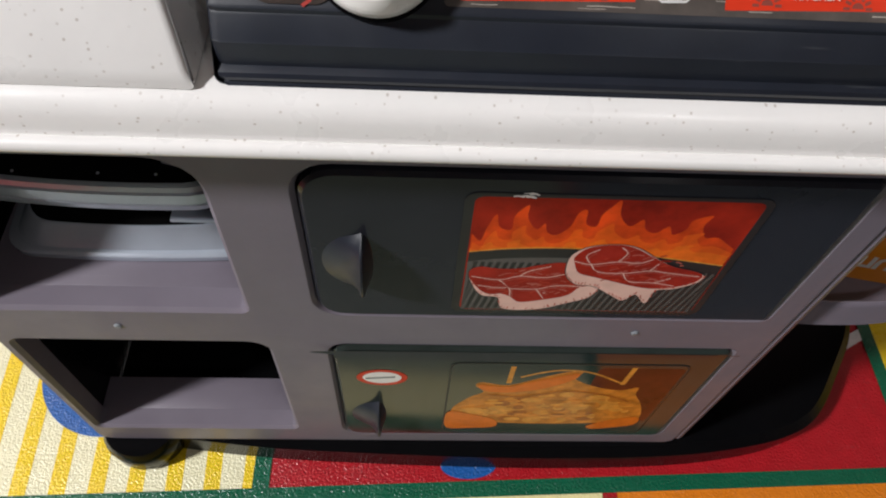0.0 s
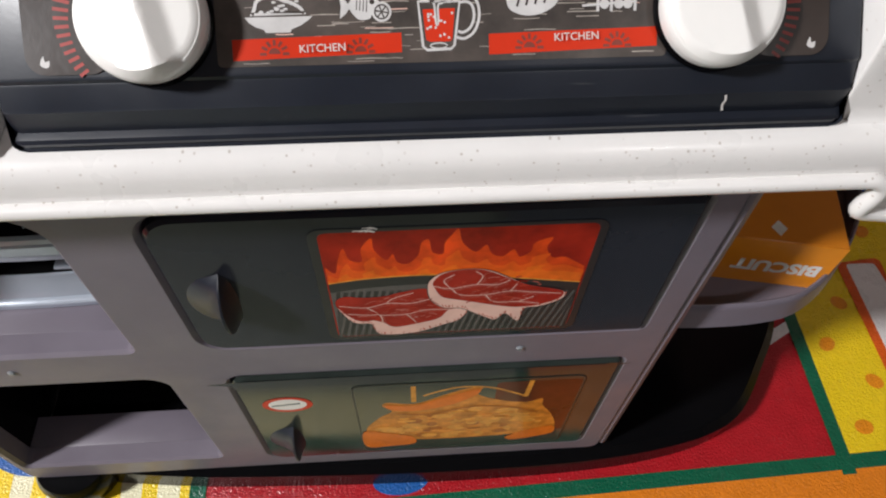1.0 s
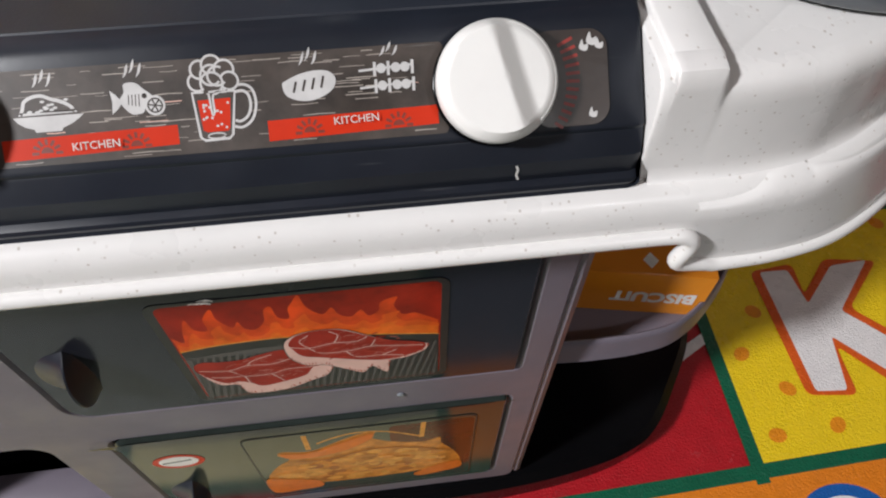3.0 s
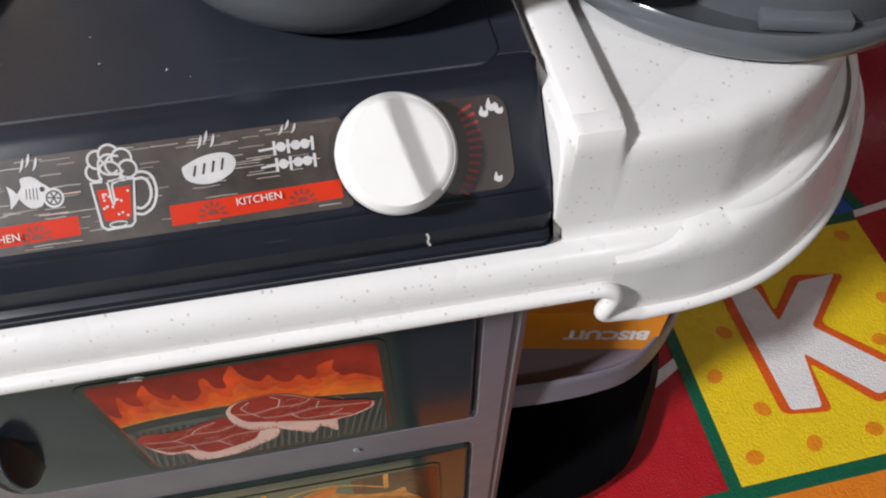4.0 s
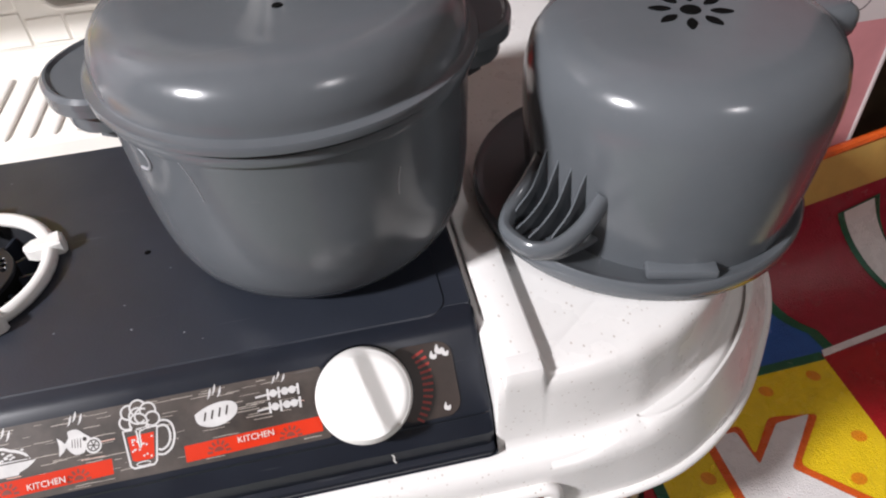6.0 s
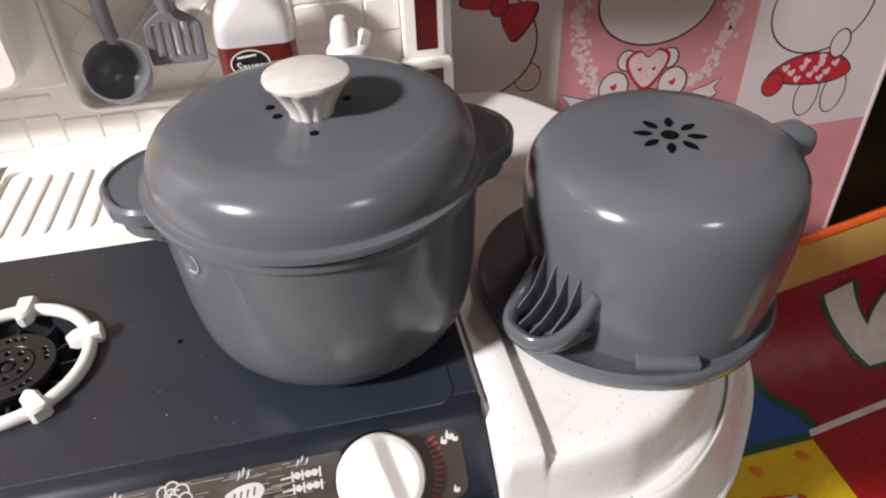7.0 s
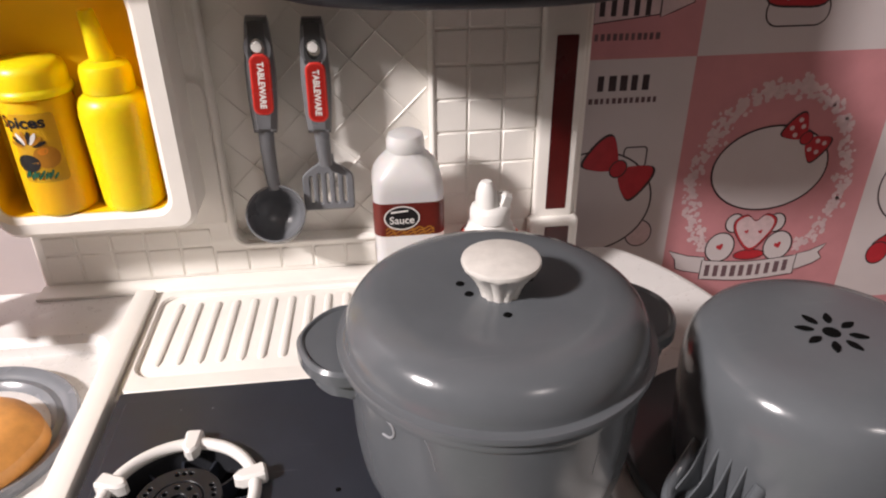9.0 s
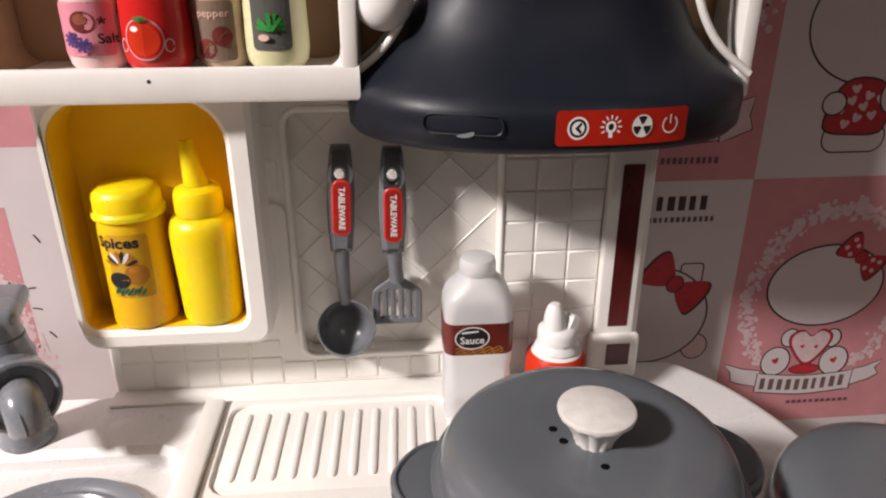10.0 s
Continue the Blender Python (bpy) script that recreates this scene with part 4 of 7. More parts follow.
bird = curve_through([(RX(0.026), RZ(0.38)), (RX(0.094), RZ(0.55)), (RX(0.155), RZ(0.64)), (RX(0.115), RZ(0.72)), (RX(0.14), RZ(0.77)), (RX(0.26), RZ(0.735)), (RX(0.391), RZ(0.84)), (RX(0.50), RZ(0.92)), (RX(0.56), RZ(0.92)), (RX(0.545), RZ(0.82)), (RX(0.665), RZ(0.715)),
                      (RX(0.775), RZ(0.68)), (RX(0.842), RZ(0.72)), (RX(0.854), RZ(0.62)), (RX(0.91), RZ(0.478)), (RX(0.95), RZ(0.297)), (RX(0.92), RZ(0.20)), (RX(0.604), RZ(0.15)), (RX(0.262), RZ(0.16)), (RX(0.061), RZ(0.24))], 6, True)
low.add(bird, M_ROAST)
rnd = random.Random(3)
for _ in range(90):
    a, q = rnd.uniform(0, 6.28), rnd.random() ** 0.6
    u, v = 0.50 + 0.40 * q * math.cos(a), 0.40 + 0.21 * q * math.sin(a)
    low.add(oval(RX(u), RZ(v), rnd.uniform(0.0020, 0.0085), rnd.uniform(0.0014, 0.0052), 11), rnd.choice((M_ROAST, M_ROAST, M_ROAST2, M_ROAST2, M_ROAST2, M_ROAST3)))
low.add(curve_through([(RX(0.13), RZ(0.74)), (RX(0.26), RZ(0.72)), (RX(0.40), RZ(0.82)), (RX(0.54), RZ(0.90)), (RX(0.53), RZ(0.82)), (RX(0.42), RZ(0.70)), (RX(0.27), RZ(0.64)), (RX(0.16), RZ(0.66))], 5, True), M_CARROT)
low.add(stroke(curve_through([(RX(0.18), RZ(0.60)), (RX(0.34), RZ(0.58)), (RX(0.52), RZ(0.66)), (RX(0.70), RZ(0.62)), (RX(0.84), RZ(0.52))], 6), 0.0016), M_ROAST3)
low.add(curve_through([(RX(0.01), RZ(0.34)), (RX(0.12), RZ(0.30)), (RX(0.24), RZ(0.22)), (RX(0.255), RZ(0.10)), (RX(0.13), RZ(0.07)), (RX(0.012), RZ(0.08))], 5, True), M_CARROT)
low.add(curve_through([(RX(0.72), RZ(0.13)), (RX(0.84), RZ(0.24)), (RX(0.94), RZ(0.28)), (RX(0.955), RZ(0.16)), (RX(0.86), RZ(0.10)), (RX(0.75), RZ(0.07))], 5, True), M_CARROT)
# Wavy dark band: a reflection along the door's top, painted as a flat shape.
low.add(curve_through([(-0.0145, 0.1950), (-0.0160, 0.1900), (-0.0130, 0.1862), (0.03, 0.1845), (0.075, 0.1835), (0.090, 0.1868), (0.104, 0.1885), (0.112, 0.1850), (0.130, 0.1840), (0.138, 0.1880), (0.16, 0.1905), (0.199, 0.1915), (0.2055, 0.1940), (0.199, 0.1958)], 5, True), M_DOOR)
low.put("roast_picture", lower, "printed picture of a roast bird, with a painted dark reflection above it")
round_sticker = Print(Matrix.Translation((0, YD - 0.0001, 0)) @ FRONT, 0.00003)
round_sticker.add(oval(0.010, 0.157, 0.0155, 0.0115, 30), M_RED)
round_sticker.add(oval(0.010, 0.157, 0.0118, 0.0085, 30), M_PRINTWHITE)
round_sticker.add([(0.0, 0.1545), (0.018, 0.157), (0.018, 0.1595), (0.0, 0.157)], M_GREY2)
round_sticker.put("round_sticker", lower, "round red and white sticker")

# curved side shelf
shelf_line = curve_through([(0.2365, 0.2195), (0.262, 0.2185), (0.290, 0.2195), (0.314, 0.2245), (0.338, 0.240), (0.362, 0.266), (0.380, 0.300), (0.386, 0.35), (0.368, 0.42), (0.325, 0.48), (0.27, 0.515)], 6)
side_shelf = part("side_shelf", sweep(shelf_line, [(0.006, 0.2105), (0.0005, 0.2105), (-0.0008, 0.213), (0.0, 0.216), (0.001, 0.229), (0.0018, 0.2325), (0.003, 0.2335), (0.0042, 0.2325), (0.0042, 0.2165)]), M_MAUVE, kitchen, "curved grey side shelf with a rim")
part("side_shelf_wall", box(0.2312, 0.2345, 0.2230, 0.513, 0.0346, 0.2102, 0.0005), M_BLACK, kitchen, "black side wall")
part("side_shelf_post", box(0.2314, 0.300, 0.508, 0.514, 0.0346, 0.3718, 0.002), M_MAUVE, kitchen)

# ---- worktop ----
lobe_plan = [(0.2546, 0.1864), (0.275, 0.1872), (0.298, 0.1905), (0.3130, 0.1955), (0.328, 0.2020), (0.346, 0.2135), (0.367, 0.2325), (0.386, 0.257), (0.400, 0.287), (0.409, 0.320), (0.414, 0.355), (0.4135, 0.394), (0.407, 0.436),
             (0.396, 0.478), (0.380, 0.515), (0.359, 0.546), (0.338, 0.565), (0.310, 0.571), (0.2365, 0.571)]
lip_plan = [(0.2562, 0.1864), (0.275, 0.1864), (0.298, 0.1875), (0.322, 0.1925), (0.346, 0.2040), (0.369, 0.2210), (0.391, 0.2450), (0.4100, 0.2700), (0.4225, 0.2950), (0.431, 0.325), (0.434, 0.355), (0.431, 0.394), (0.421, 0.436),
            (0.406, 0.478), (0.387, 0.515), (0.363, 0.546), (0.340, 0.568), (0.310, 0.574), (0.2365, 0.574)]
lobe_line = curve_through(lobe_plan, 7)
front_line = [Vector((x, 0.1864)) for x in (-0.43, -0.30, -0.15, 0.0, 0.10, 0.18, 0.23, 0.25)] + lobe_line
worktop = part("worktop", sweep(front_line, [(0.0060, 0.3868), (0.0004, 0.3868), (0.0004, 0.3880), (0.0008, 0.3930), (0.0014, 0.3968), (0.0026, 0.3998), (0.0048, 0.4024), (0.0075, 0.4038), (0.0100, 0.4043), (0.0290, 0.4040)], False), M_COUNTER, kitchen,
               "speckled white worktop with a rolled front lip")
part("worktop_bed", box(-0.43, 0.2365, 0.2152, 0.535, 0.3845, 0.4036, 0.001), M_COUNTER, kitchen)


def sweep_blend(outline, low, high, raised):
    """Carries a profile along an outline; raised(x) tells how far it is low (0) or high (1) there."""
    p = [Vector(q[:2]) for q in outline]
    bm = bmesh.new()
    rings, flat = [], []
    for i in range(len(p)):
        e = (p[min(i + 1, len(p) - 1)] - p[max(i - 1, 0)]).normalized()
        f = raised(i, p[i].x)
        ring = []
        for (d0, z0), (d1, z1) in zip(low, high):
            q = p[i] + (d0 + (d1 - d0) * f) * Vector((-e.y, e.x))
            ring.append(bm.verts.new((q.x, q.y, z0 + (z1 - z0) * f)))
        rings.append(ring)
        if f < 0.01:
            flat.append(ring[-1])
    for a, b in zip(rings, rings[1:]):
        for k in range(len(low) - 1):
            bm.faces.new((a[k], b[k], b[k + 1], a[k + 1]))
    flat.insert(0, bm.verts.new((0.2500, flat[0].co.y, flat[0].co.z)))
    top = bm.faces.new(flat)
    top.normal_update()
    bmesh.ops.triangulate(bm, faces=[top])
    return bm


wall_line = [Vector((x, 0.1864)) for x in (0.2388, 0.2391, 0.2397, 0.2420, 0.2480, 0.2530, 0.2543, 0.2551, 0.2558, 0.2566, 0.2576, 0.2590, 0.2620)] + lobe_line[6:]
wall_foot = [(0.0086, 0.4034), (0.0104, 0.4046), (0.0118, 0.4064), (0.0126, 0.4100), (0.0138, 0.4340)]
rise = (0.85, 0.95, 1.0, 1.0, 1.0, 1.0, 0.96, 0.72, 0.30, 0.06, 0.0, 0.0)
part("worktop_round_end", sweep_blend(wall_line, wall_foot + [(0.0146, 0.4386), (0.0157, 0.4412), (0.0175, 0.4432), (0.0200, 0.4446), (0.0240, 0.4450)],
                                      wall_foot + [(0.0141, 0.4420), (0.0146, 0.4468), (0.0160, 0.4494), (0.0190, 0.4502), (0.0240, 0.4502)],
                                      lambda i, x: rise[i] if i < len(rise) else 0.0), M_COUNTER, kitchen, "rounded speckled end of the worktop")
skirt_low, skirt_high = curve_through(lip_plan, 7), curve_through([(0.2562, 0.1868)] + lobe_plan[1:], 7)
skirt = bmesh.new()
rings = []
for f_, z in ((0.02, 0.3640), (0.0, 0.3662), (0.22, 0.3745), (0.50, 0.3838), (0.78, 0.3926), (1.0, 0.3988)):
    rings.append([skirt.verts.new((*(a.lerp(b, f_)), z)) for a, b in zip(skirt_low, skirt_high)])
for inward, z in ((0.0022, 0.4020), (0.0055, 0.4041), (0.0100, 0.4047)):
    ring = []
    for a, b in zip(skirt_low, skirt_high):
        d = b - a
        k = min(1.0, d.length / 0.0015)
        ring.append(skirt.verts.new((*(b + d.normalized() * inward * k), 0.3988 + (z - 0.3988) * k)))
    rings.append(ring)
for a, b in zip(rings, rings[1:]):
    for k in range(len(a) - 1):
        skirt.faces.new((a[k], a[k + 1], b[k + 1], b[k]))
bmesh.ops.remove_doubles(skirt, verts=skirt.verts, dist=1e-6)
part("worktop_skirt", skirt, M_COUNTER, kitchen)
bead_path = [Vector((x, 0.1856, 0.3868)) for x in (-0.43, -0.2, 0.0, 0.1, 0.2)] + curve_through([(0.2480, 0.1856, 0.3868), (0.2535, 0.1854, 0.3866), (0.2572, 0.1850, 0.3846), (0.2580, 0.1850, 0.3808), (0.2571, 0.1851, 0.3766), (0.2560, 0.1852, 0.3728),
             (0.2563, 0.1854, 0.3698), (0.2596, 0.1856, 0.3676), (0.2690, 0.1858, 0.3656)], 6) + [Vector((q.x, q.y, 0.3645)) for q in curve_through([(0.2720, 0.1858)] + lip_plan[2:], 7)]
part("worktop_bead", tube(bead_path, [0.0030 + 0.0005 * math.exp(-((q.x - 0.2560) / 0.006) ** 2 - ((q.z - 0.3750) / 0.010) ** 2) for q in bead_path], 12), M_COUNTER, kitchen, "rolled bead under the worktop lip")
border = [(0.530, 0.4040), (0.2032, 0.4040), (0.2036, 0.4440), (0.2052, 0.4480), (0.2090, 0.4501), (0.530, 0.4501)]
part("stove_border", extrude_x(border, 0.2388, 0.2556, 0.0014), M_COUNTER, kitchen)
part("stove_border_step", extrude_x([(0.530, 0.4040), (0.1990, 0.4040), (0.2003, 0.4330), (0.2014, 0.4390), (0.2034, 0.4430), (0.2070, 0.4458), (0.2120, 0.4468), (0.530, 0.4468)], 0.2353, 0.2440, 0.0012), M_COUNTER, kitchen)

# left deck with the sink recess, and the ribbed draining board behind the hob
sink_hole = rounded(-0.300, -0.062, 0.295, 0.470, 0.022)
part("sink_deck", plate([(-0.43, 0.2250), (-0.0378, 0.2250), (-0.0378, 0.3972), (-0.0460, 0.3974), (-0.0460, 0.5398), (-0.43, 0.5398)], [sink_hole], 0.042, 0.005, Matrix.Translation((0, 0, 0.4045))), M_COUNTER, kitchen)
deck_front = extrude_x([(0.2290, 0.4042), (0.1935, 0.4042), (0.1936, 0.4068), (0.1948, 0.4100), (0.2212, 0.4418), (0.2238, 0.4440), (0.2290, 0.4458)], -0.43, -0.0408, 0.0022)
for v in deck_front.verts:
    if v.co.x > -0.1:
        v.co.x -= 0.37 * (v.co.z - 0.4042)
part("sink_deck_front", deck_front, M_COUNTER, kitchen, "sloping speckled front of the sink deck")
part("sink_deck_end", box(-0.0580, -0.0374, 0.2246, 0.2285, 0.4042, 0.4440, 0.0012), M_COUNTER, kitchen)
part("sink_floor", box(-0.302, -0.060, 0.293, 0.472, 0.4041, 0.4330, 0.001), M_COUNTER, kitchen)
part("deck_ridge", box(-0.0550, -0.0402, 0.2262, 0.5175, 0.4410, 0.4532, 0.0014, 2), M_WHITE, kitchen)
part("drain_deck", box(-0.0456, 0.2360, 0.3988, 0.5398, 0.4042, 0.4462, 0.0015), M_WHITE, kitchen)
part("drain_rim", plate(rounded(-0.0395, 0.1365, 0.402, 0.521, 0.008), [rounded(-0.0335, 0.1300, 0.417, 0.5125, 0.012)], 0.0028, 0.0012, Matrix.Translation((0, 0, 0.4460))), M_WHITE, kitchen)
for k in range(11):
    u = -0.0225 + 0.0137 * k
    part("drain_rib", tube([(u, 0.4295, 0.4464), (u + 0.0001, 0.4325, 0.4467), (u + 0.0024, 0.5005, 0.4467), (u + 0.0025, 0.5035, 0.4464)], [0.0016, 0.0029, 0.0029, 0.0016], 10, flat=0.42), M_WHITE, kitchen)

sink = part("sink_bowl", lathe([(0.066, 0.4332), (0.0675, 0.4380), (0.066, 0.4405), (0.062, 0.4402), (0.059, 0.4375), (0.0575, 0.4365), (0.0535, 0.4375), (0.050, 0.4345), (0.046, 0.426), (0.036, 0.4195), (0, 0.419)], (-0.128, 0.385, 0), 56), M_GREY2, kitchen, "grey sink bowl with a stepped rim")

# tap
TAP_BACK, TAP_FACE = Vector((-0.1750, 0.4910, 0.4990)), Vector((-0.1515, 0.4530, 0.5065))
tap_way = (TAP_FACE - TAP_BACK).normalized()
tap_turn = tap_way.to_track_quat("Z", "Y").to_matrix().to_4x4()
tap = part("tap", join(
    lathe([(0, 0.4464), (0.0185, 0.4464), (0.0195, 0.4490), (0.0185, 0.4530), (0.0172, 0.4600), (0.0172, 0.4800), (0.0188, 0.5050), (0.0185, 0.5180), (0.0160, 0.5250), (0.0155, 0.5320), (0, 0.5330)], (-0.1760, 0.4910, 0), 36),
    lathe([(0, -0.016), (0.0150, -0.014), (0.0195, -0.004), (0.0212, 0.010), (0.0226, 0.026), (0.0243, 0.038), (0.0250, 0.0430), (0.0243, 0.0458), (0.0222, 0.0462), (0.0206, 0.0445), (0.0200, 0.0400), (0, 0.0396)], seg=44, m=tap_turn, at=TAP_BACK)),
    M_GREY2, kitchen, "grey plastic tap with a bent spout")
spout_path = curve_through([TAP_FACE - tap_way * 0.006, TAP_FACE + tap_way * 0.004, Vector((-0.1462, 0.4445, 0.5040)), Vector((-0.1438, 0.4415, 0.4970)), Vector((-0.1426, 0.4402, 0.4895))], 6)
part("spout", tube(spout_path, [0.0128] * (len(spout_path) - 2) + [0.0122, 0.0104], 20), M_GREY2, tap, "bent spout")
part("spout_seam", tube([q + Vector((0.0030, -0.0120, 0.0042)) for q in spout_path[8:-1]], 0.0005, 6), M_GREY2, tap)
part("tap_lever", join(lathe([(0.0150, 0.5332), (0.0138, 0.5400), (0.0150, 0.5520), (0.0, 0.5540)], (-0.1760, 0.4910, 0), 24),
                       box(-0.028, 0.020, -0.019, 0.018, -0.0055, 0.0075, 0.0055, 4, Matrix.Translation((-0.1735, 0.4860, 0.5570)) @ pose(0, 0, 0, 10, 4, 8))), M_GREY2, tap, "grey lever")

# ---- hob ----
M_CAP = surface("charcoal_burner_plastic", (0.016, 0.017, 0.020), 0.30, 0.1, 60, 0.03, 500, spec=0.3)
hob_profile = [(0.2400, 0.4042), (0.1958, 0.4042), (0.1962, 0.4050), (0.1968, 0.4056), (0.1960, 0.4062), (0.1957, 0.4076), (0.1963, 0.4090), (0.1976, 0.4097), (0.1986, 0.4100), (0.1986, 0.4183), (0.1990, 0.4189),
               (0.2026, 0.4254), (0.2030, 0.4258), (0.2030, 0.4271), (0.2036, 0.4281), (0.2264, 0.4482), (0.2282, 0.4500), (0.2305, 0.4514), (0.2335, 0.4520), (0.2400, 0.4520)]
hob = part("hob", finish(extrude_x(hob_profile, -0.0352, 0.2352, 0.0035), 27), M_DARK, kitchen, "dark plastic hob with a sloping control panel")
BX, BY = 0.018, 0.3067
part("hob_top", plate(rounded(-0.0352, 0.2352, 0.2395, 0.3985, 0.002), [oval(BX, BY, 0.0375, 0.0375, 48)], 0.0115, 0.0008, Matrix.Translation((0, 0, 0.4405))), M_STOVE, hob)
part("hob_sheet", plate(rounded(-0.0290, 0.2245, 0.2360, 0.3935, 0.009), [oval(BX, BY, 0.0385, 0.0385, 48)], 0.0009, 0.0005, Matrix.Translation((0, 0, 0.4517))), M_STOVE, hob)
part("burner_bowl", lathe([(0.0380, 0.4520), (0.0365, 0.4500), (0.0345, 0.4400), (0.030, 0.4345), (0, 0.4340)], (BX, BY, 0), 48), M_CAP, hob, "black burner well")
CX, CY = BX - 0.0008, BY + 0.0016
cap = part("burner_cap", lathe([(0.0215, 0.4350), (0.0222, 0.4485), (0.0218, 0.4499), (0.0210, 0.4501), (0, 0.4501)], (CX, CY, 0), 48), M_VOID, hob, "black burner cap with rings of holes")
hole_at = [(0.0088, 0.2 + 2 * math.pi * k / 8) for k in range(8)] + [(0.0180, 2 * math.pi * g / 5 + 0.20 * (k - 1) + 0.3) for g in range(5) for k in range(3)]
CAP_M = Matrix.Translation((CX, CY, 0.4503))
part("cap_ring", plate(oval(0, 0, 0.0222, 0.0222, 48), [oval(0, 0, 0.0130, 0.0130, 40)] + [oval(r * math.cos(a), r * math.sin(a), 0.0013, 0.0013, 10) for r, a in hole_at[8:]], 0.0024, 0.0003, CAP_M), M_CAP, cap, "pierced outer ring")
part("cap_disc", plate(oval(0, 0, 0.0123, 0.0123, 40), [oval(0, 0, 0.0044, 0.0044, 24)] + [oval(r * math.cos(a), r * math.sin(a), 0.0014, 0.0014, 10) for r, a in hole_at[:8]], 0.0024, 0.0003, CAP_M), M_CAP, cap, "pierced inner disc")
part("cap_pin", lathe([(0.0028, 0.4501), (0.0027, 0.4519), (0.0016, 0.4523), (0, 0.4524)], (CX, CY, 0), 20), M_CAP, cap)
for k in range(12):
    a = 2 * math.pi * k / 12 + 0.15
    part("burner_fin", box(0.0200, 0.0350, -0.0008, 0.0008, 0.4345, 0.4468, 0.0002, 1, Matrix.Translation((BX, BY, 0)) @ Matrix.Rotation(a, 4, "Z")), M_STOVE, hob)
grate = part("pan_support", tube([(BX + 0.0387 * math.cos(a), BY + 0.0387 * math.sin(a), 0.4552) for a in np.linspace(0, 2 * math.pi, 56, endpoint=False)], 0.0034, 10, True), M_KNOB, hob, "white ring pan support with five prongs")
for k in range(5):
    a = radians(16 + 72 * k)
    prong = plate([(0.0285, -0.0012), (0.0320, -0.0040), (0.0440, -0.0048), (0.0455, -0.0030), (0.0455, 0.0030), (0.0440, 0.0048), (0.0320, 0.0040), (0.0285, 0.0012)], (), 0.0072, 0.0014,
                  Matrix.Translation((BX, BY, 0.4530)) @ Matrix.Rotation(a, 4, "Z"))
    part("prong", prong, M_KNOB, grate)

# control panel: sticker, icons, lettering, knobs
PANEL = Matrix(((1, 0, 0, 0), (0, 0.7493, -0.6622, 0.2152), (0, 0.6622, 0.7493, 0.4383), (0, 0, 0, 1)))
M_WOODPRINT = surface("dark_wood_sticker", (0.060, 0.048, 0.041), 0.4, 0.6, 45, 0.05, 300, scuffs=0.55)
M_WOODDARK = surface("dark_knob_sticker", (0.030, 0.020, 0.016), 0.35, 0.3, 45, 0.05, 300)
M_SUN = surface("faded_sun_print", (0.20, 0.035, 0.022), 0.42, 0.2, 60, 0)
M_TICK = surface("dull_red_print", (0.34, 0.030, 0.022), 0.4, 0.2, 60, 0)
M_STREAK = surface("pale_wood_streak", (0.36, 0.32, 0.28), 0.4, 0.3, 160, 0)
M_ICON = surface("greyed_white_print", (0.58, 0.57, 0.56), 0.4, 0.10, 120, 0)
sticker = Print(PANEL @ pose(0, 0, 0.0002), 0.0000022)
sticker.add(rounded(0.0330, 0.1705, -0.0140, 0.0140, 0.0015), M_WOODPRINT)
rnd = random.Random(8)
for _ in range(110):
    u, v, w = rnd.uniform(0.034, 0.160), rnd.uniform(-0.0135, 0.0135), rnd.uniform(0.002, 0.010)
    sticker.n = 1 + _ // 22
    sticker.add(stroke([(u, v), (u + w * 0.5, v + rnd.uniform(-0.0002, 0.0002)), (u + w, v)], rnd.uniform(0.00014, 0.00034)), M_FAT if rnd.random() < 0.10 else M_STREAK)
for x0, x1 in ((0.0376, 0.0885), (0.1152, 0.1676)):
    sticker.add([(x0, -0.0122), (x1, -0.0108), (x1, -0.0050), (x0, -0.0060)], M_RED)
    for c in (x0 + 0.0125, x1 - 0.0125):
        for k in range(7):
            a = math.pi * k / 6
            sticker.add(stroke([(c + 0.0024 * math.cos(a), -0.0104 + 0.0024 * math.sin(a)), (c + 0.0044 * math.cos(a), -0.0104 + 0.0042 * math.sin(a))], 0.0009), M_SUN)
        sticker.add(oval(c, -0.0104, 0.0018, 0.0018, 12, 0, 180), M_SUN)


def steam(cx, cy, h=0.0040):
    """Three slanting wisps, the middle one highest."""
    for k in (-1, 0, 1):
        u, v = cx + 0.0019 * k, cy + (0.0012 if k == 0 else 0.0)
        sticker.add(curve_through([(u - 0.0008, v), (u - 0.0002, v + h * 0.35), (u + 0.0002, v + h * 0.7), (u + 0.0010, v + h), (u + 0.0009, v + h * 0.6), (u + 0.0003, v + h * 0.25)], 4, True), M_ICON)


# bowl of rice
sticker.add([(0.0418, 0.0004), (0.0430, -0.0012), (0.0450, -0.0025), (0.0474, -0.0033), (0.0478, -0.0042), (0.0552, -0.0042), (0.0556, -0.0033), (0.0584, -0.0022), (0.0606, -0.0008), (0.0620, 0.0004)], M_ICON)
heap = curve_through([(0.0434, 0.0008), (0.0444, 0.0030), (0.0452, 0.0052), (0.0478, 0.0066), (0.0508, 0.0068), (0.0536, 0.0056), (0.0562, 0.0048), (0.0588, 0.0032), (0.0602, 0.0010)], 5)
sticker.add(heap, M_ICON)
sticker.add(inset(heap, 0.0010), M_WOODPRINT)
rnd = random.Random(2)
for _ in range(16):
    sticker.add(oval(rnd.uniform(0.0462, 0.0580), rnd.uniform(0.0016, 0.0050), 0.0007, 0.0004, 8), M_ICON)
steam(0.0512, 0.0088)
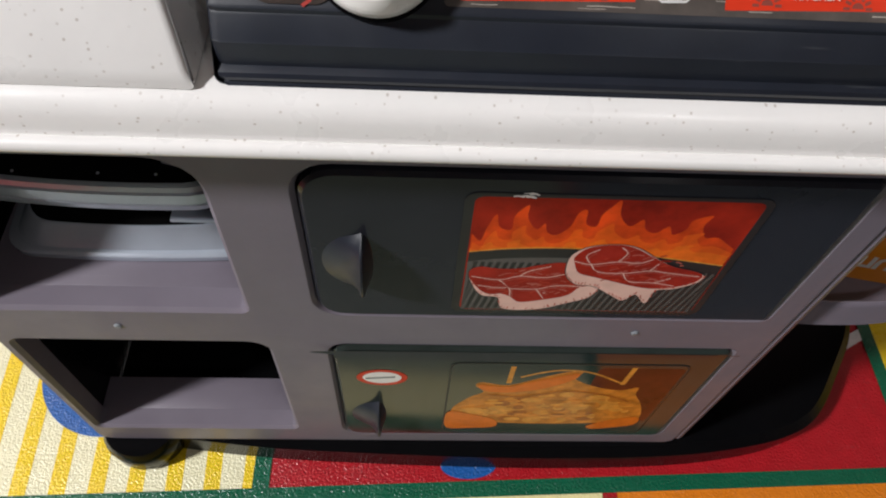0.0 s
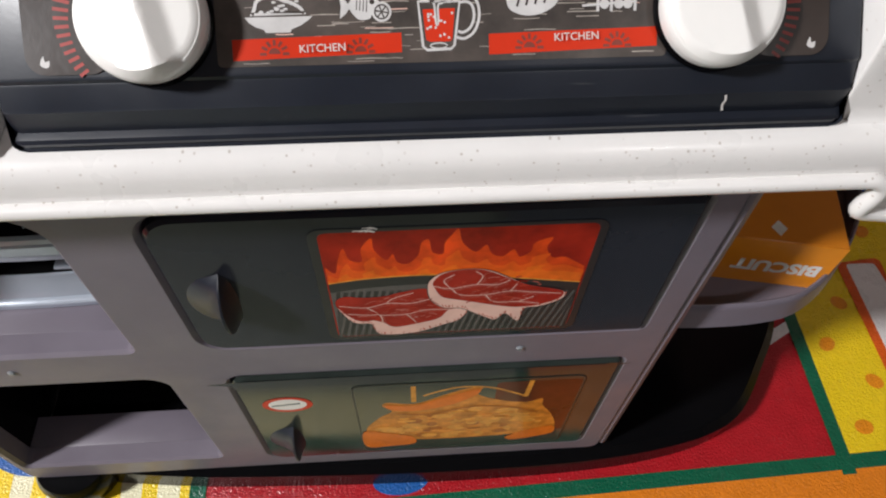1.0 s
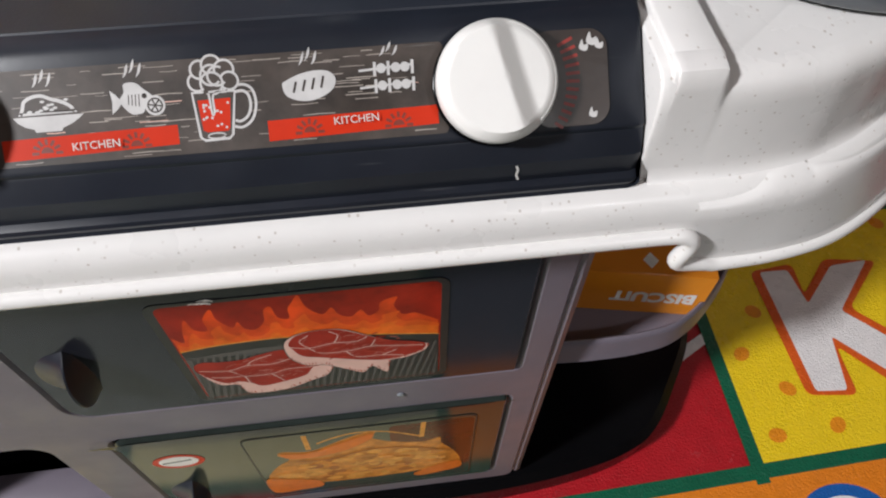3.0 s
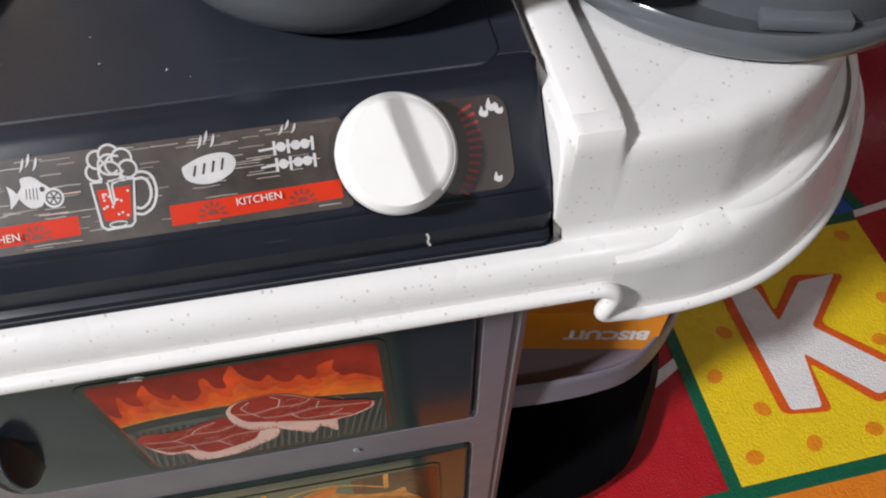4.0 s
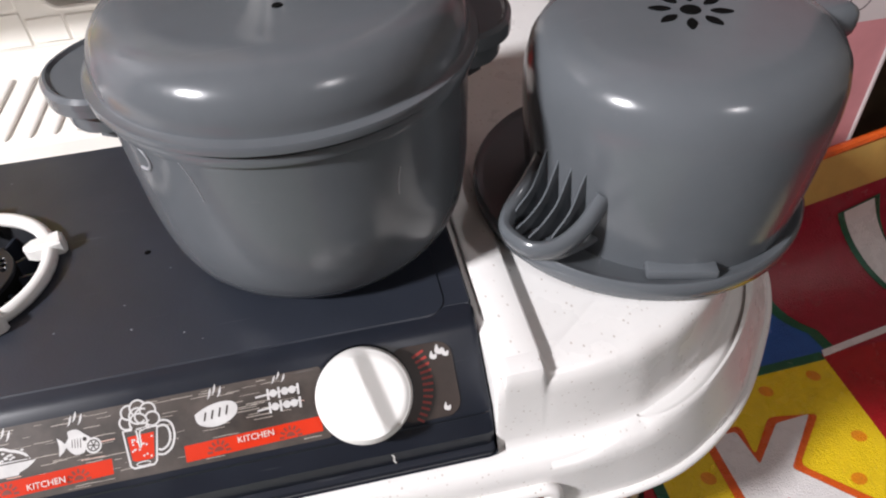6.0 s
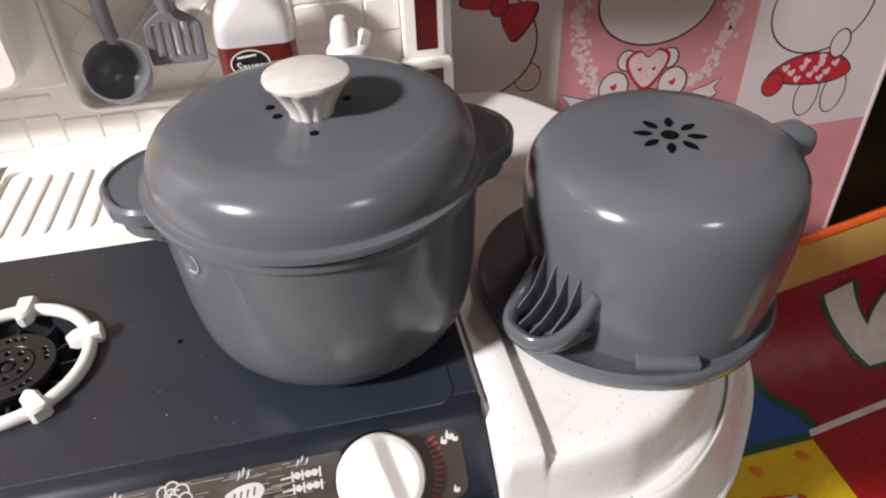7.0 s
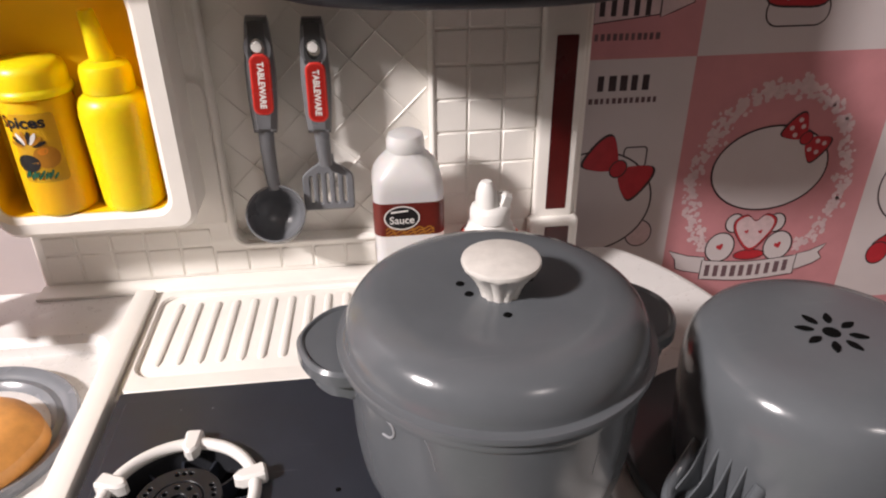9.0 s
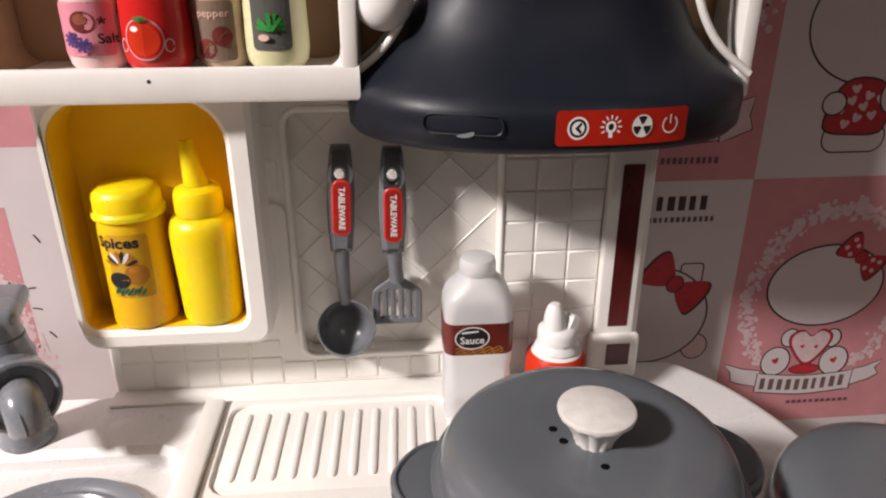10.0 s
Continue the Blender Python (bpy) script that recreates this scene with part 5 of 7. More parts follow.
# fish with a slice of lemon
sticker.add([(0.0735, 0.0028), (0.0718, 0.0050), (0.0702, 0.0064), (0.0706, 0.0030), (0.0702, -0.0006), (0.0720, 0.0008)], M_ICON)
sticker.add(curve_through([(0.0728, 0.0030), (0.0742, 0.0056), (0.0744, 0.0080), (0.0776, 0.0082), (0.0800, 0.0062), (0.0824, 0.0036), (0.0800, 0.0006), (0.0790, -0.0008), (0.0756, -0.0008)], 5, True), M_ICON)
sticker.add(oval(0.0800, 0.0042, 0.0008, 0.0008, 10), M_WOODDARK)
for k in range(4):
    sticker.add(stroke([(0.0752 + 0.0010 * k, 0.0018 - 0.0002 * k), (0.0755 + 0.0010 * k, 0.0048)], 0.0003), M_WOODDARK)
sticker.add(oval(0.0828, 0.0012, 0.0030, 0.0030, 22), M_ICON)
sticker.add(oval(0.0828, 0.0012, 0.0023, 0.0023, 22), M_WOODPRINT)
for k in range(6):
    a = radians(60 * k + 20)
    sticker.add([(0.0828 + 0.0004 * math.cos(a), 0.0012 + 0.0004 * math.sin(a)), (0.0828 + 0.0019 * math.cos(a - 0.38), 0.0012 + 0.0019 * math.sin(a - 0.38)), (0.0828 + 0.0019 * math.cos(a + 0.38), 0.0012 + 0.0019 * math.sin(a + 0.38))], M_ICON)
steam(0.0772, 0.0098)
# mug with a head of foam
mug = [(0.0936, 0.0042), (0.0946, -0.0094), (0.0962, -0.0108), (0.1036, -0.0106), (0.1050, -0.0092), (0.1068, 0.0040)]
sticker.add(mug, M_ICON)
sticker.add(inset(mug, 0.0008), M_WOODPRINT)
sticker.add([(0.0952, 0.0016), (0.0960, -0.0074), (0.0972, -0.0080), (0.1032, -0.0080), (0.1040, -0.0072), (0.1050, 0.0018)], M_RED)
for loop in ([(0.1062, 0.0052), (0.1094, 0.0054), (0.1118, 0.0036), (0.1124, -0.0008), (0.1108, -0.0052), (0.1078, -0.0072), (0.1054, -0.0068)], [(0.1064, 0.0034), (0.1088, 0.0036), (0.1104, 0.0022), (0.1108, -0.0010), (0.1096, -0.0040), (0.1074, -0.0054), (0.1058, -0.0050)]):
    sticker.add(stroke(curve_through(loop, 4), 0.0008), M_ICON)
for u, v, r in ((0.0958, 0.0070, 0.0030), (0.0968, 0.0106, 0.0030), (0.1004, 0.0118, 0.0032), (0.1040, 0.0102, 0.0032), (0.1052, 0.0068, 0.0030), (0.1000, 0.0064, 0.0036)):
    sticker.add(oval(u, v, r, r, 20), M_ICON)
    sticker.add(oval(u, v, r - 0.0007, r - 0.0007, 20), M_WOODPRINT)
for u, v, r in ((0.1000, 0.0088, 0.0030), (0.1018, 0.0084, 0.0028)):
    sticker.add(stroke(oval(u, v, r, r, 18, 60, 320), 0.0007), M_ICON)
drip = curve_through([(0.0972, 0.0040), (0.0984, 0.0034), (0.0988, -0.0020), (0.0994, -0.0034), (0.1002, -0.0020), (0.1004, 0.0030), (0.1040, 0.0034), (0.1046, 0.0046)], 4)
sticker.add(drip, M_ICON)
sticker.add(inset(drip, 0.0006), M_WOODPRINT)
rnd = random.Random(12)
for _ in range(16):
    u, v = rnd.uniform(0.0964, 0.1042), rnd.uniform(-0.0070, 0.0008)
    sticker.add(oval(u, v, 0.0004, 0.0004, 8), M_ICON)
sticker.add(stroke(oval(0.0998, -0.0092, 0.0026, 0.0008, 16), 0.0004), M_ICON)
# loaf and skewers
loaf = curve_through([(0.1208, 0.0044), (0.1222, 0.0056), (0.1262, 0.0072), (0.1310, 0.0080), (0.1352, 0.0074), (0.1370, 0.0050), (0.1356, 0.0018), (0.1308, -0.0006), (0.1260, -0.0008), (0.1218, 0.0010)], 5, True)
sticker.add(loaf, M_ICON)
for k in range(4):
    sticker.add(stroke([(0.1240 + 0.0028 * k, 0.0018 + 0.0003 * k), (0.1250 + 0.0028 * k, 0.0050 + 0.0004 * k)], 0.0007), M_WOODDARK)
steam(0.1290, 0.0098)
for v in (0.0016, 0.0068):
    sticker.add(stroke([(0.1442, v), (0.1606, v + 0.0010)], 0.0007), M_ICON)
    for u in (0.1490, 0.1532, 0.1606):
        sticker.add(stroke([(u, v - 0.0018), (u + 0.0002, v + 0.0024)], 0.0009), M_ICON)
    for u in (0.1511, 0.1556, 0.1584):
        sticker.add(oval(u, v + 0.0004, 0.0015, 0.0015, 12), M_ICON)
steam(0.1536, 0.0108, 0.0030)
for x in (0.0137, 0.1857):
    s = 1 if x > 0.1 else -1
    sticker.add(rounded(*sorted((x + s * 0.012, x + s * 0.0368)), -0.0150, 0.0148, 0.006), M_WOODDARK)
    for k in range(12):
        a = radians(-36 + 5.6 * k)
        q0, q1 = 0.0232, 0.0262 + 0.0002 * k
        sticker.add(stroke([(x + s * q0 * math.cos(a), q0 * math.sin(a)), (x + s * q1 * math.cos(a), q1 * math.sin(a))], 0.0010), M_TICK)
    flame = lambda u, v, h: sticker.add(curve_through([(u, v), (u - h * 0.4, v + h * 0.3), (u - h * 0.1, v + h), (u + h * 0.05, v + h * 0.5), (u + h * 0.4, v + h * 0.6), (u + h * 0.35, v + h * 0.1)], 4, True), M_ICON)
    flame(x + s * 0.0312, -0.0128, 0.0034)
    for u, v, h in ((0.0292, 0.0080, 0.0036), (0.0318, 0.0096, 0.0042), (0.0342, 0.0084, 0.0034)):
        flame(x + s * u, v, h)
sticker.put("control_sticker", hob, "wood-look sticker with white food drawings")
for x in (0.0646, 0.1422):
    part("lettering", lettering("KITCHEN", 0.0023, PANEL @ pose(x, -0.0092 if x < 0.1 else -0.0076, 0.0010, 0, 0, 1.2), 1.02, 0.004), M_MARBLE, hob)


def ridged_disc(radius, z, m):
    """A round cap with one long ridge across it: a gentle slope on one side, a steeper one on the other."""
    bm = bmesh.new()
    seg, rings = 72, 16
    loops = []
    for k in range(rings + 1):
        r = radius * (1 - (1 - k / rings) ** 1.0) if k else 0.0002
        loop = []
        for j in range(seg):
            a = 2 * math.pi * j / seg
            u, v = r * math.cos(a), r * math.sin(a)
            h = 1 - abs(u - 0.0018) / (0.0180 if u < 0.0018 else 0.0062)
            rise = 0.0034 * max(0.0, h) * min(1.0, max(0.0, (radius - r) / 0.0016))
            loop.append(bm.verts.new(m @ Vector((u, v, z + 0.0014 * min(1.0, (radius - r) / 0.0022) + rise))))
        loops.append(loop)
    for a, b in zip(loops, loops[1:]):
        for j in range(seg):
            bm.faces.new((a[j], b[j], b[(j + 1) % seg], a[(j + 1) % seg]))
    bm.faces.new(loops[0])
    return bm


def hob_knob(x):
    m = PANEL @ pose(x, 0, 0)
    collar = lathe([(0.0194, 0.0), (0.0192, 0.0016), (0.0180, 0.0022), (0, 0.0022)], seg=40)
    bmesh.ops.transform(collar, matrix=m, verts=collar.verts)
    knob = part("control_knob", lathe([(0.0176, 0.002), (0.0186, 0.0030), (0.0188, 0.0060), (0.0184, 0.0085), (0.0176, 0.0098), (0.0155, 0.0104), (0.0, 0.0106)], seg=56, m=m), M_KNOB, hob, "round white control knob with a ridge")
    part("collar", collar, M_BLACK, knob)
    part("grip", ridged_disc(0.0180, 0.0094, m @ pose(0, 0, 0, 0, 0, 14)), M_KNOB, knob)


hob_knob(0.0137)
hob_knob(0.1857)
tick = Print(Matrix.Translation((0.191, 0.1985, 0.4120)) @ FRONT, 0.0002)
tick.add(stroke(curve_through([(0.0010, 0.0058), (0.0017, 0.0036), (0.0014, 0.0014), (0.0022, -0.0012)], 4), 0.0008), M_PRINTWHITE)
part("scratch", tick.mesh(), tick.mats, hob, "white scratch")

part("screw_hole", lathe([(0, 0.0002), (0.0010, 0.0003), (0.0015, 0)], (0.099, 0.305, 0.4527), 14), M_VOID, hob)
rnd = random.Random(21)
speck = finish(lathe([(0, 0.0002), (0.0005, 0.00012), (0.0007, 0)], seg=7), 0)
speck.materials.append(M_GREY2)
for _ in range(18):
    u, v, w = rnd.uniform(-0.025, 0.22), rnd.uniform(0.242, 0.388), rnd.uniform(0.3, 0.95)
    if math.hypot(u - BX, v - BY) > 0.047:
        ob = new("crumb", speck)
        ob.parent = hob
        ob.matrix_basis = pose(u, v, 0.4527) @ Matrix.Diagonal((w, w * 0.7, 1, 1))


# ---- back panel of the toy kitchen ----
BACK = 0.540
back = part("back_panel", plate(rounded(-0.130, 0.292, 0.4464, 0.90, 0.004), [rounded(0.0205, 0.1735, 0.4765, 0.6700, (0.012, 0.004, 0.004, 0.012))], 0.012, 0.0025,
                                Matrix.Translation((0, BACK + 0.012, 0)) @ FRONT), M_WHITE, kitchen, "ivory back panel with embossed tiles")
part("back_panel_recess", box(0.010, 0.184, BACK + 0.0122, BACK + 0.0160, 0.466, 0.684, 0.0005), M_WHITE, back)
# crossing ridges of the recess
x0, x1, z0, z1 = 0.0215, 0.1725, 0.4775, 0.6690
for slope in (1, -1):
    for k in range(-12, 22):
        pts = [(x, BACK + 0.0121, z0 + 0.0385 * k + slope * (x - x0)) for x in np.linspace(x0, x1, 60)]
        pts = [q for q in pts if z0 < q[2] < z1]
        if len(pts) > 3:
            part("lattice_ridge", tube([pts[0], pts[len(pts) // 2], pts[-1]], 0.0008, 6, flat=0.7), M_WHITE, back)
bead = [(q[0], BACK - 0.0004, q[1]) for q in rounded(0.0185, 0.1755, 0.4745, 0.6720, 0.012)]
part("recess_bead", tube(bead, 0.0022, 8, True), M_WHITE, back)
part("raised_step", plate(rounded(-0.05, 0.0160, 0.4950, 0.6050, (0.002, 0.002, 0.008, 0.002)), (), 0.0026, 0.0012, Matrix.Translation((0, BACK - 0.0001, 0)) @ FRONT), M_WHITE, back)
part("back_foot", box(-0.130, 0.250, 0.5205, BACK - 0.0002, 0.4464, 0.4494, 0.0012), M_WHITE, back)


def tile_mesh(w, h):
    return finish(box(-w / 2, w / 2, -0.0011, 0.0011, -h / 2, h / 2, 0.0008, 1))


tile_a, tile_b, tile_w = tile_mesh(0.0236, 0.0236), tile_mesh(0.0236, 0.0140), tile_mesh(0.0250, 0.0238)
for me in (tile_a, tile_b, tile_w):
    me.materials.append(M_WHITE)


def embossed_tile(me, x, z):
    ob = new("tile", me)
    ob.parent = back
    ob.location = (x, BACK + 0.0001, z)


for i in range(3):
    for j in range(8):
        embossed_tile(tile_w, 0.1882 + 0.0264 * i, 0.4700 + 0.0252 * j)
tile_c = tile_mesh(0.0236, 0.0176)
tile_c.materials.append(M_WHITE)
for i in range(11):
    embossed_tile(tile_c if i > 4 else tile_a, -0.1105 + 0.0252 * i, 0.4608 if i > 4 else 0.4626)
for i in range(5):
    embossed_tile(tile_b, -0.1105 + 0.0252 * i, 0.4830)
embossed_tile(tile_a, 0.0010, 0.6240)
embossed_tile(tile_a, 0.0010, 0.6492)

# column with dark red strips
part("column", join(box(0.2500, 0.2905, 0.5270, BACK - 0.0002, 0.4464, 0.4870, 0.004, 3), box(0.2535, 0.2858, 0.5320, BACK - 0.0003, 0.4850, 0.6700, 0.0025, 3)), M_WHITE, back, "white column with dark red strips")
strip = Print(Matrix.Translation((0, 0.5317, 0)) @ FRONT, 0.0001)
strip.add(rounded(0.2632, 0.2792, 0.4935, 0.6288, 0.001), M_DEEPRED)
strip.put("strip", back, "dark red strip")
strip = Print(Matrix.Translation((0, 0.5267, 0)) @ FRONT, 0.0001)
strip.add(rounded(0.2625, 0.2820, 0.4600, 0.4800, 0.001), M_DEEPRED)
strip.put("strip", back, "dark red strip")

# niche with an amber liner
niche = part("niche", plate(rounded(-0.1275, 0.0050, 0.5105, 0.7060, (0.014, 0.014, 0.004, 0.004)), [rounded(-0.1238, -0.0125, 0.5255, 0.6880, (0.010, 0.010, 0.030, 0.030))], 0.040, 0.0035,
                            Matrix.Translation((0, BACK - 0.0004, 0)) @ FRONT), M_WHITE, kitchen, "white niche with an amber lining")
liner_loop = rounded(-0.1240, -0.0123, 0.5253, 0.6882, (0.010, 0.010, 0.030, 0.030))
liner = bmesh.new()
front_ring = [liner.verts.new((q[0], 0.5045, q[1])) for q in inset(liner_loop, 0.0006)]
back_ring = [liner.verts.new((q[0], BACK - 0.0032, q[1])) for q in inset(liner_loop, 0.0012)]
for k in range(len(front_ring)):
    n = (k + 1) % len(front_ring)
    liner.faces.new((front_ring[k], front_ring[n], back_ring[n], back_ring[k]))
liner.faces.new(back_ring)
part("liner", liner, M_LINER, niche, "amber plastic lining")

# upper shelf, its bays, and the hood
SHELF_Z = 0.7065
shelf_rail = [(0.4795, 0.6900), (0.4782, 0.6920), (0.4780, 0.7070), (0.4792, 0.7098), (0.4815, 0.7105), (0.4850, 0.7085), (0.4900, 0.7066), (0.5400, 0.7064), (0.5400, 0.6900)]
top_shelf = part("upper_shelf", extrude_x(shelf_rail, -0.195, 0.0760), M_WHITE, kitchen, "ivory upper shelf with a front rail")
part("mark", lathe([(0, 0.0002), (0.0010, 0.00015), (0.0013, 0)], seg=10, m=FRONT, at=(-0.046, 0.47805, 0.7030)), M_INK, top_shelf, "small dark mark")
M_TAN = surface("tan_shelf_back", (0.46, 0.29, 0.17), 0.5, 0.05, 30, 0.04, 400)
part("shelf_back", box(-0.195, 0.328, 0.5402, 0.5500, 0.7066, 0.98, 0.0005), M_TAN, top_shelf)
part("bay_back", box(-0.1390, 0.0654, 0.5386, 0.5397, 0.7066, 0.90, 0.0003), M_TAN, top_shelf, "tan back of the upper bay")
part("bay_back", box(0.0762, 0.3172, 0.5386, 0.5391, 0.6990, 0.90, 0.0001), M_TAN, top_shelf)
part("partition", box(0.0655, 0.0755, 0.4790, 0.5400, 0.7068, 0.754, 0.0020, 2), M_WHITE, top_shelf)
part("bay_floor", box(0.0762, 0.3170, 0.5000, 0.5400, 0.6900, 0.6985, 0.001), M_WHITE, top_shelf)
part("end_post", box(0.3175, 0.3275, 0.4940, 0.5400, 0.6840, 0.98, 0.0022, 2), M_WHITE, top_shelf)
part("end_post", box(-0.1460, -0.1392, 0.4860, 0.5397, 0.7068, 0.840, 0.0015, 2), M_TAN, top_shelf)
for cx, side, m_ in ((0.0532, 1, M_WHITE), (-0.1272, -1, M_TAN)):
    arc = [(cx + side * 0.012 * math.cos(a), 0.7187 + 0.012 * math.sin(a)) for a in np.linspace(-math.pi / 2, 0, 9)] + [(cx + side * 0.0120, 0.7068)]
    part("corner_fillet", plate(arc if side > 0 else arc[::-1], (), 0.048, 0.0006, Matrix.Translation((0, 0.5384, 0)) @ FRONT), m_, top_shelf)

HX = 0.1955
hood_rings = [(0.6655, 0.118, 0.437), (0.6675, 0.1240, 0.4305), (0.6720, 0.1278, 0.4262), (0.6880, 0.1285, 0.4245), (0.6945, 0.1272, 0.4262), (0.7000, 0.1225, 0.4320), (0.7070, 0.1130, 0.4405),
              (0.7160, 0.1020, 0.4490), (0.7280, 0.0920, 0.4570), (0.7450, 0.0832, 0.4640), (0.7700, 0.0765, 0.4690), (0.8100, 0.0725, 0.4715), (0.9000, 0.0700, 0.4725)]


def hood_shape(grow=0.0, lift=0.0, y_back=0.5395, rings=hood_rings):
    bm = bmesh.new()
    loops = []
    for z, a, f in rings:
        a, ring = a + grow, []
        for k in range(41):
            u = -1 + 2 * k / 40
            u = math.sin(u * math.pi / 2)
            y = 0.502 - (0.502 - f - lift) * (1 - abs(u) ** 2.6) ** 0.62
            ring.append(bm.verts.new((HX + a * u, y, z)))
        ring += [bm.verts.new((HX + a, y_back, z)), bm.verts.new((HX - a, y_back, z))]
        loops.append(ring)
    n = len(loops[0])
    for a, b in zip(loops, loops[1:]):
        for k in range(n):
            bm.faces.new((a[k], a[(k + 1) % n], b[(k + 1) % n], b[k]))
    bm.faces.new(loops[0])
    bm.faces.new(loops[-1][::-1])
    return bm


hood = part("extractor_hood", hood_shape(), M_HOOD, kitchen, "dark navy extractor hood with a red button panel")
surround_r = [(HX + a + 0.0070, z) for z, a, f in hood_rings if z > 0.6945]
loop = surround_r + [(HX - (q[0] - HX), q[1]) for q in reversed(surround_r)]
part("hood_surround", plate(loop, (), 0.012, 0.0012, Matrix.Translation((0, 0.5384, 0)) @ FRONT), M_WHITE, kitchen, "white plate behind the hood")
for s_ in (-1, 1):
    edge = curve_through([(HX + s_ * (a + 0.0058), 0.4905, z) for z, a, f in hood_rings if z > 0.6945], 3)
    part("hood_rim", tube(edge, 0.0026, 10), M_WHITE, kitchen, "white rim along the hood")


def hood_y(x, z=0.681):
    u = (x - HX) / 0.1285
    return 0.502 - (0.502 - 0.4245) * (1 - abs(u) ** 2.6) ** 0.62


def on_hood(p):
    """A point (x, z, height) of artwork laid on the curved band of the hood."""
    return Vector((p[0], hood_y(p[0]) - 0.0006 - p[2], p[1]))


M_PANELRED = surface("dark_red_button_panel", (0.40, 0.018, 0.008), 0.32, 0.08, 60, 0.01, spec=0.2)
buttons = Print(None, 0.00003, lambda p: on_hood((0.1955 + (p[0] - 0.1985) * 0.886, 0.6838 + (p[1] - 0.6807) * 0.95, p[2])))
buttons.add(rounded(0.1844, 0.2719, 0.6700, 0.6909, 0.003), M_PANELRED, split=0.006)


def button_ring(u, v, r=0.0068):
    buttons.add(oval(u, v, r, r, 28), M_PRINTWHITE)


button_ring(0.1985, 0.6805)
buttons.add(oval(0.1985, 0.6805, 0.0056, 0.0056, 24), M_INK)
buttons.add(oval(0.1985, 0.6805, 0.0040, 0.0040, 20), M_PRINTWHITE)
buttons.add([(0.1965, 0.6805), (0.2000, 0.6840), (0.2012, 0.6828), (0.1992, 0.6805), (0.2012, 0.6782), (0.2000, 0.6770)], M_INK)
buttons.add(oval(0.2195, 0.6808, 0.0034, 0.0036, 20), M_PRINTWHITE)
buttons.add(oval(0.2195, 0.6810, 0.0018, 0.0020, 16), M_INK)
buttons.add([(0.2182, 0.6745), (0.2208, 0.6745), (0.2208, 0.6778), (0.2182, 0.6778)], M_PRINTWHITE)
for k in range(9):
    a = radians(-30 + 30 * k)
    buttons.add(stroke([(0.2195 + 0.0046 * math.cos(a), 0.6810 + 0.0046 * math.sin(a)), (0.2195 + 0.0070 * math.cos(a), 0.6810 + 0.0070 * math.sin(a))], 0.0009), M_PRINTWHITE)
button_ring(0.2400, 0.6808)
for k in range(3):
    buttons.add([(0.2400, 0.6808)] + [(0.2400 + 0.0060 * math.cos(radians(a)), 0.6808 + 0.0060 * math.sin(radians(a))) for a in range(60 + 120 * k, 125 + 120 * k, 10)], M_INK)
buttons.add(oval(0.2400, 0.6808, 0.0012, 0.0012, 12), M_PRINTWHITE)
buttons.add(stroke([(0.2592 + 0.0050 * math.cos(radians(a)), 0.6808 + 0.0050 * math.sin(radians(a))) for a in range(125, 416, 12)], 0.0009), M_PRINTWHITE)
buttons.add(stroke([(0.2592, 0.6815), (0.2592, 0.6868)], 0.0009), M_PRINTWHITE)
buttons.put("button_panel", hood, "red panel with white button symbols")
slot = [on_hood((q[0], q[1], 0.0002)) for q in rounded(0.1113, 0.1545, 0.6792, 0.6904, 0.0050)]
part("slot_outline", tube(slot, 0.0006, 6, True), M_HOOD, hood)
chip = Print(None, 0.00005, lambda p: on_hood((p[0], p[1] + 0.0045, p[2])))
chip.add(curve_through([(0.1290, 0.6742), (0.1340, 0.6758), (0.1385, 0.6768), (0.1380, 0.6745), (0.1330, 0.6732)], 4, True), M_GREY2)
chip.put("scuff", hood, "pale scuff mark")


# ---- loose things ----
# stock pot and its lid
POT = (0.1801, 0.3108)
pot = thing("toy_pot", (*POT, 0.4527), "grey plastic toy stock pot with two ear handles on the hob", "pot")
part("body", lathe([(0, 0.4527), (0.0460, 0.4527), (0.0520, 0.4538), (0.0565, 0.4562), (0.0605, 0.4600), (0.0640, 0.4655), (0.0662, 0.4720), (0.0677, 0.4800), (0.0690, 0.4920), (0.0699, 0.5150), (0.0704, 0.5300), (0.0706, 0.5345), (0.0722, 0.5352),
                    (0.0726, 0.5375), (0.0722, 0.5392), (0.0706, 0.5396), (0.0704, 0.5408), (0.0690, 0.5409), (0.0680, 0.5380), (0.0670, 0.5150), (0.0640, 0.470), (0, 0.462)], (*POT, 0), 88), M_GREY, pot)
ear = curve_through([(0.062, -0.0290), (0.074, -0.0283), (0.084, -0.0230), (0.0915, -0.0120), (0.0945, 0.0), (0.0915, 0.0120), (0.084, 0.0230), (0.074, 0.0283), (0.062, 0.0290)], 6)
ear_lip = inset(ear + [Vector((0.062, 0.0))], 0.0042)
for turn in (174.0, 11.0):
    m = Matrix.Translation((*POT, 0)) @ pose(0, 0, 0, 0, 0, turn)
    part("handle", join(plate(ear + [Vector((0.062, 0.0))], (), 0.0060, 0.0026, m @ pose(0, 0, 0.5330)),
                        plate(ear + [Vector((0.062, 0.0))], [ear_lip], 0.0040, 0.0016, m @ pose(0, 0, 0.5362)),
                        plate(curve_through([(0.064, -0.0255), (0.076, -0.0240), (0.0855, -0.0140), (0.0885, 0.0), (0.0855, 0.0140), (0.076, 0.0240), (0.064, 0.0255)], 4), (), 0.0100, 0.0035, m @ pose(0, 0, 0.5245)),
                        plate([(0.064, -0.020), (0.076, -0.015), (0.082, 0.0), (0.076, 0.015), (0.064, 0.020)], (), 0.012, 0.0035, m @ pose(0, 0, 0.5170))), M_GREY, pot)

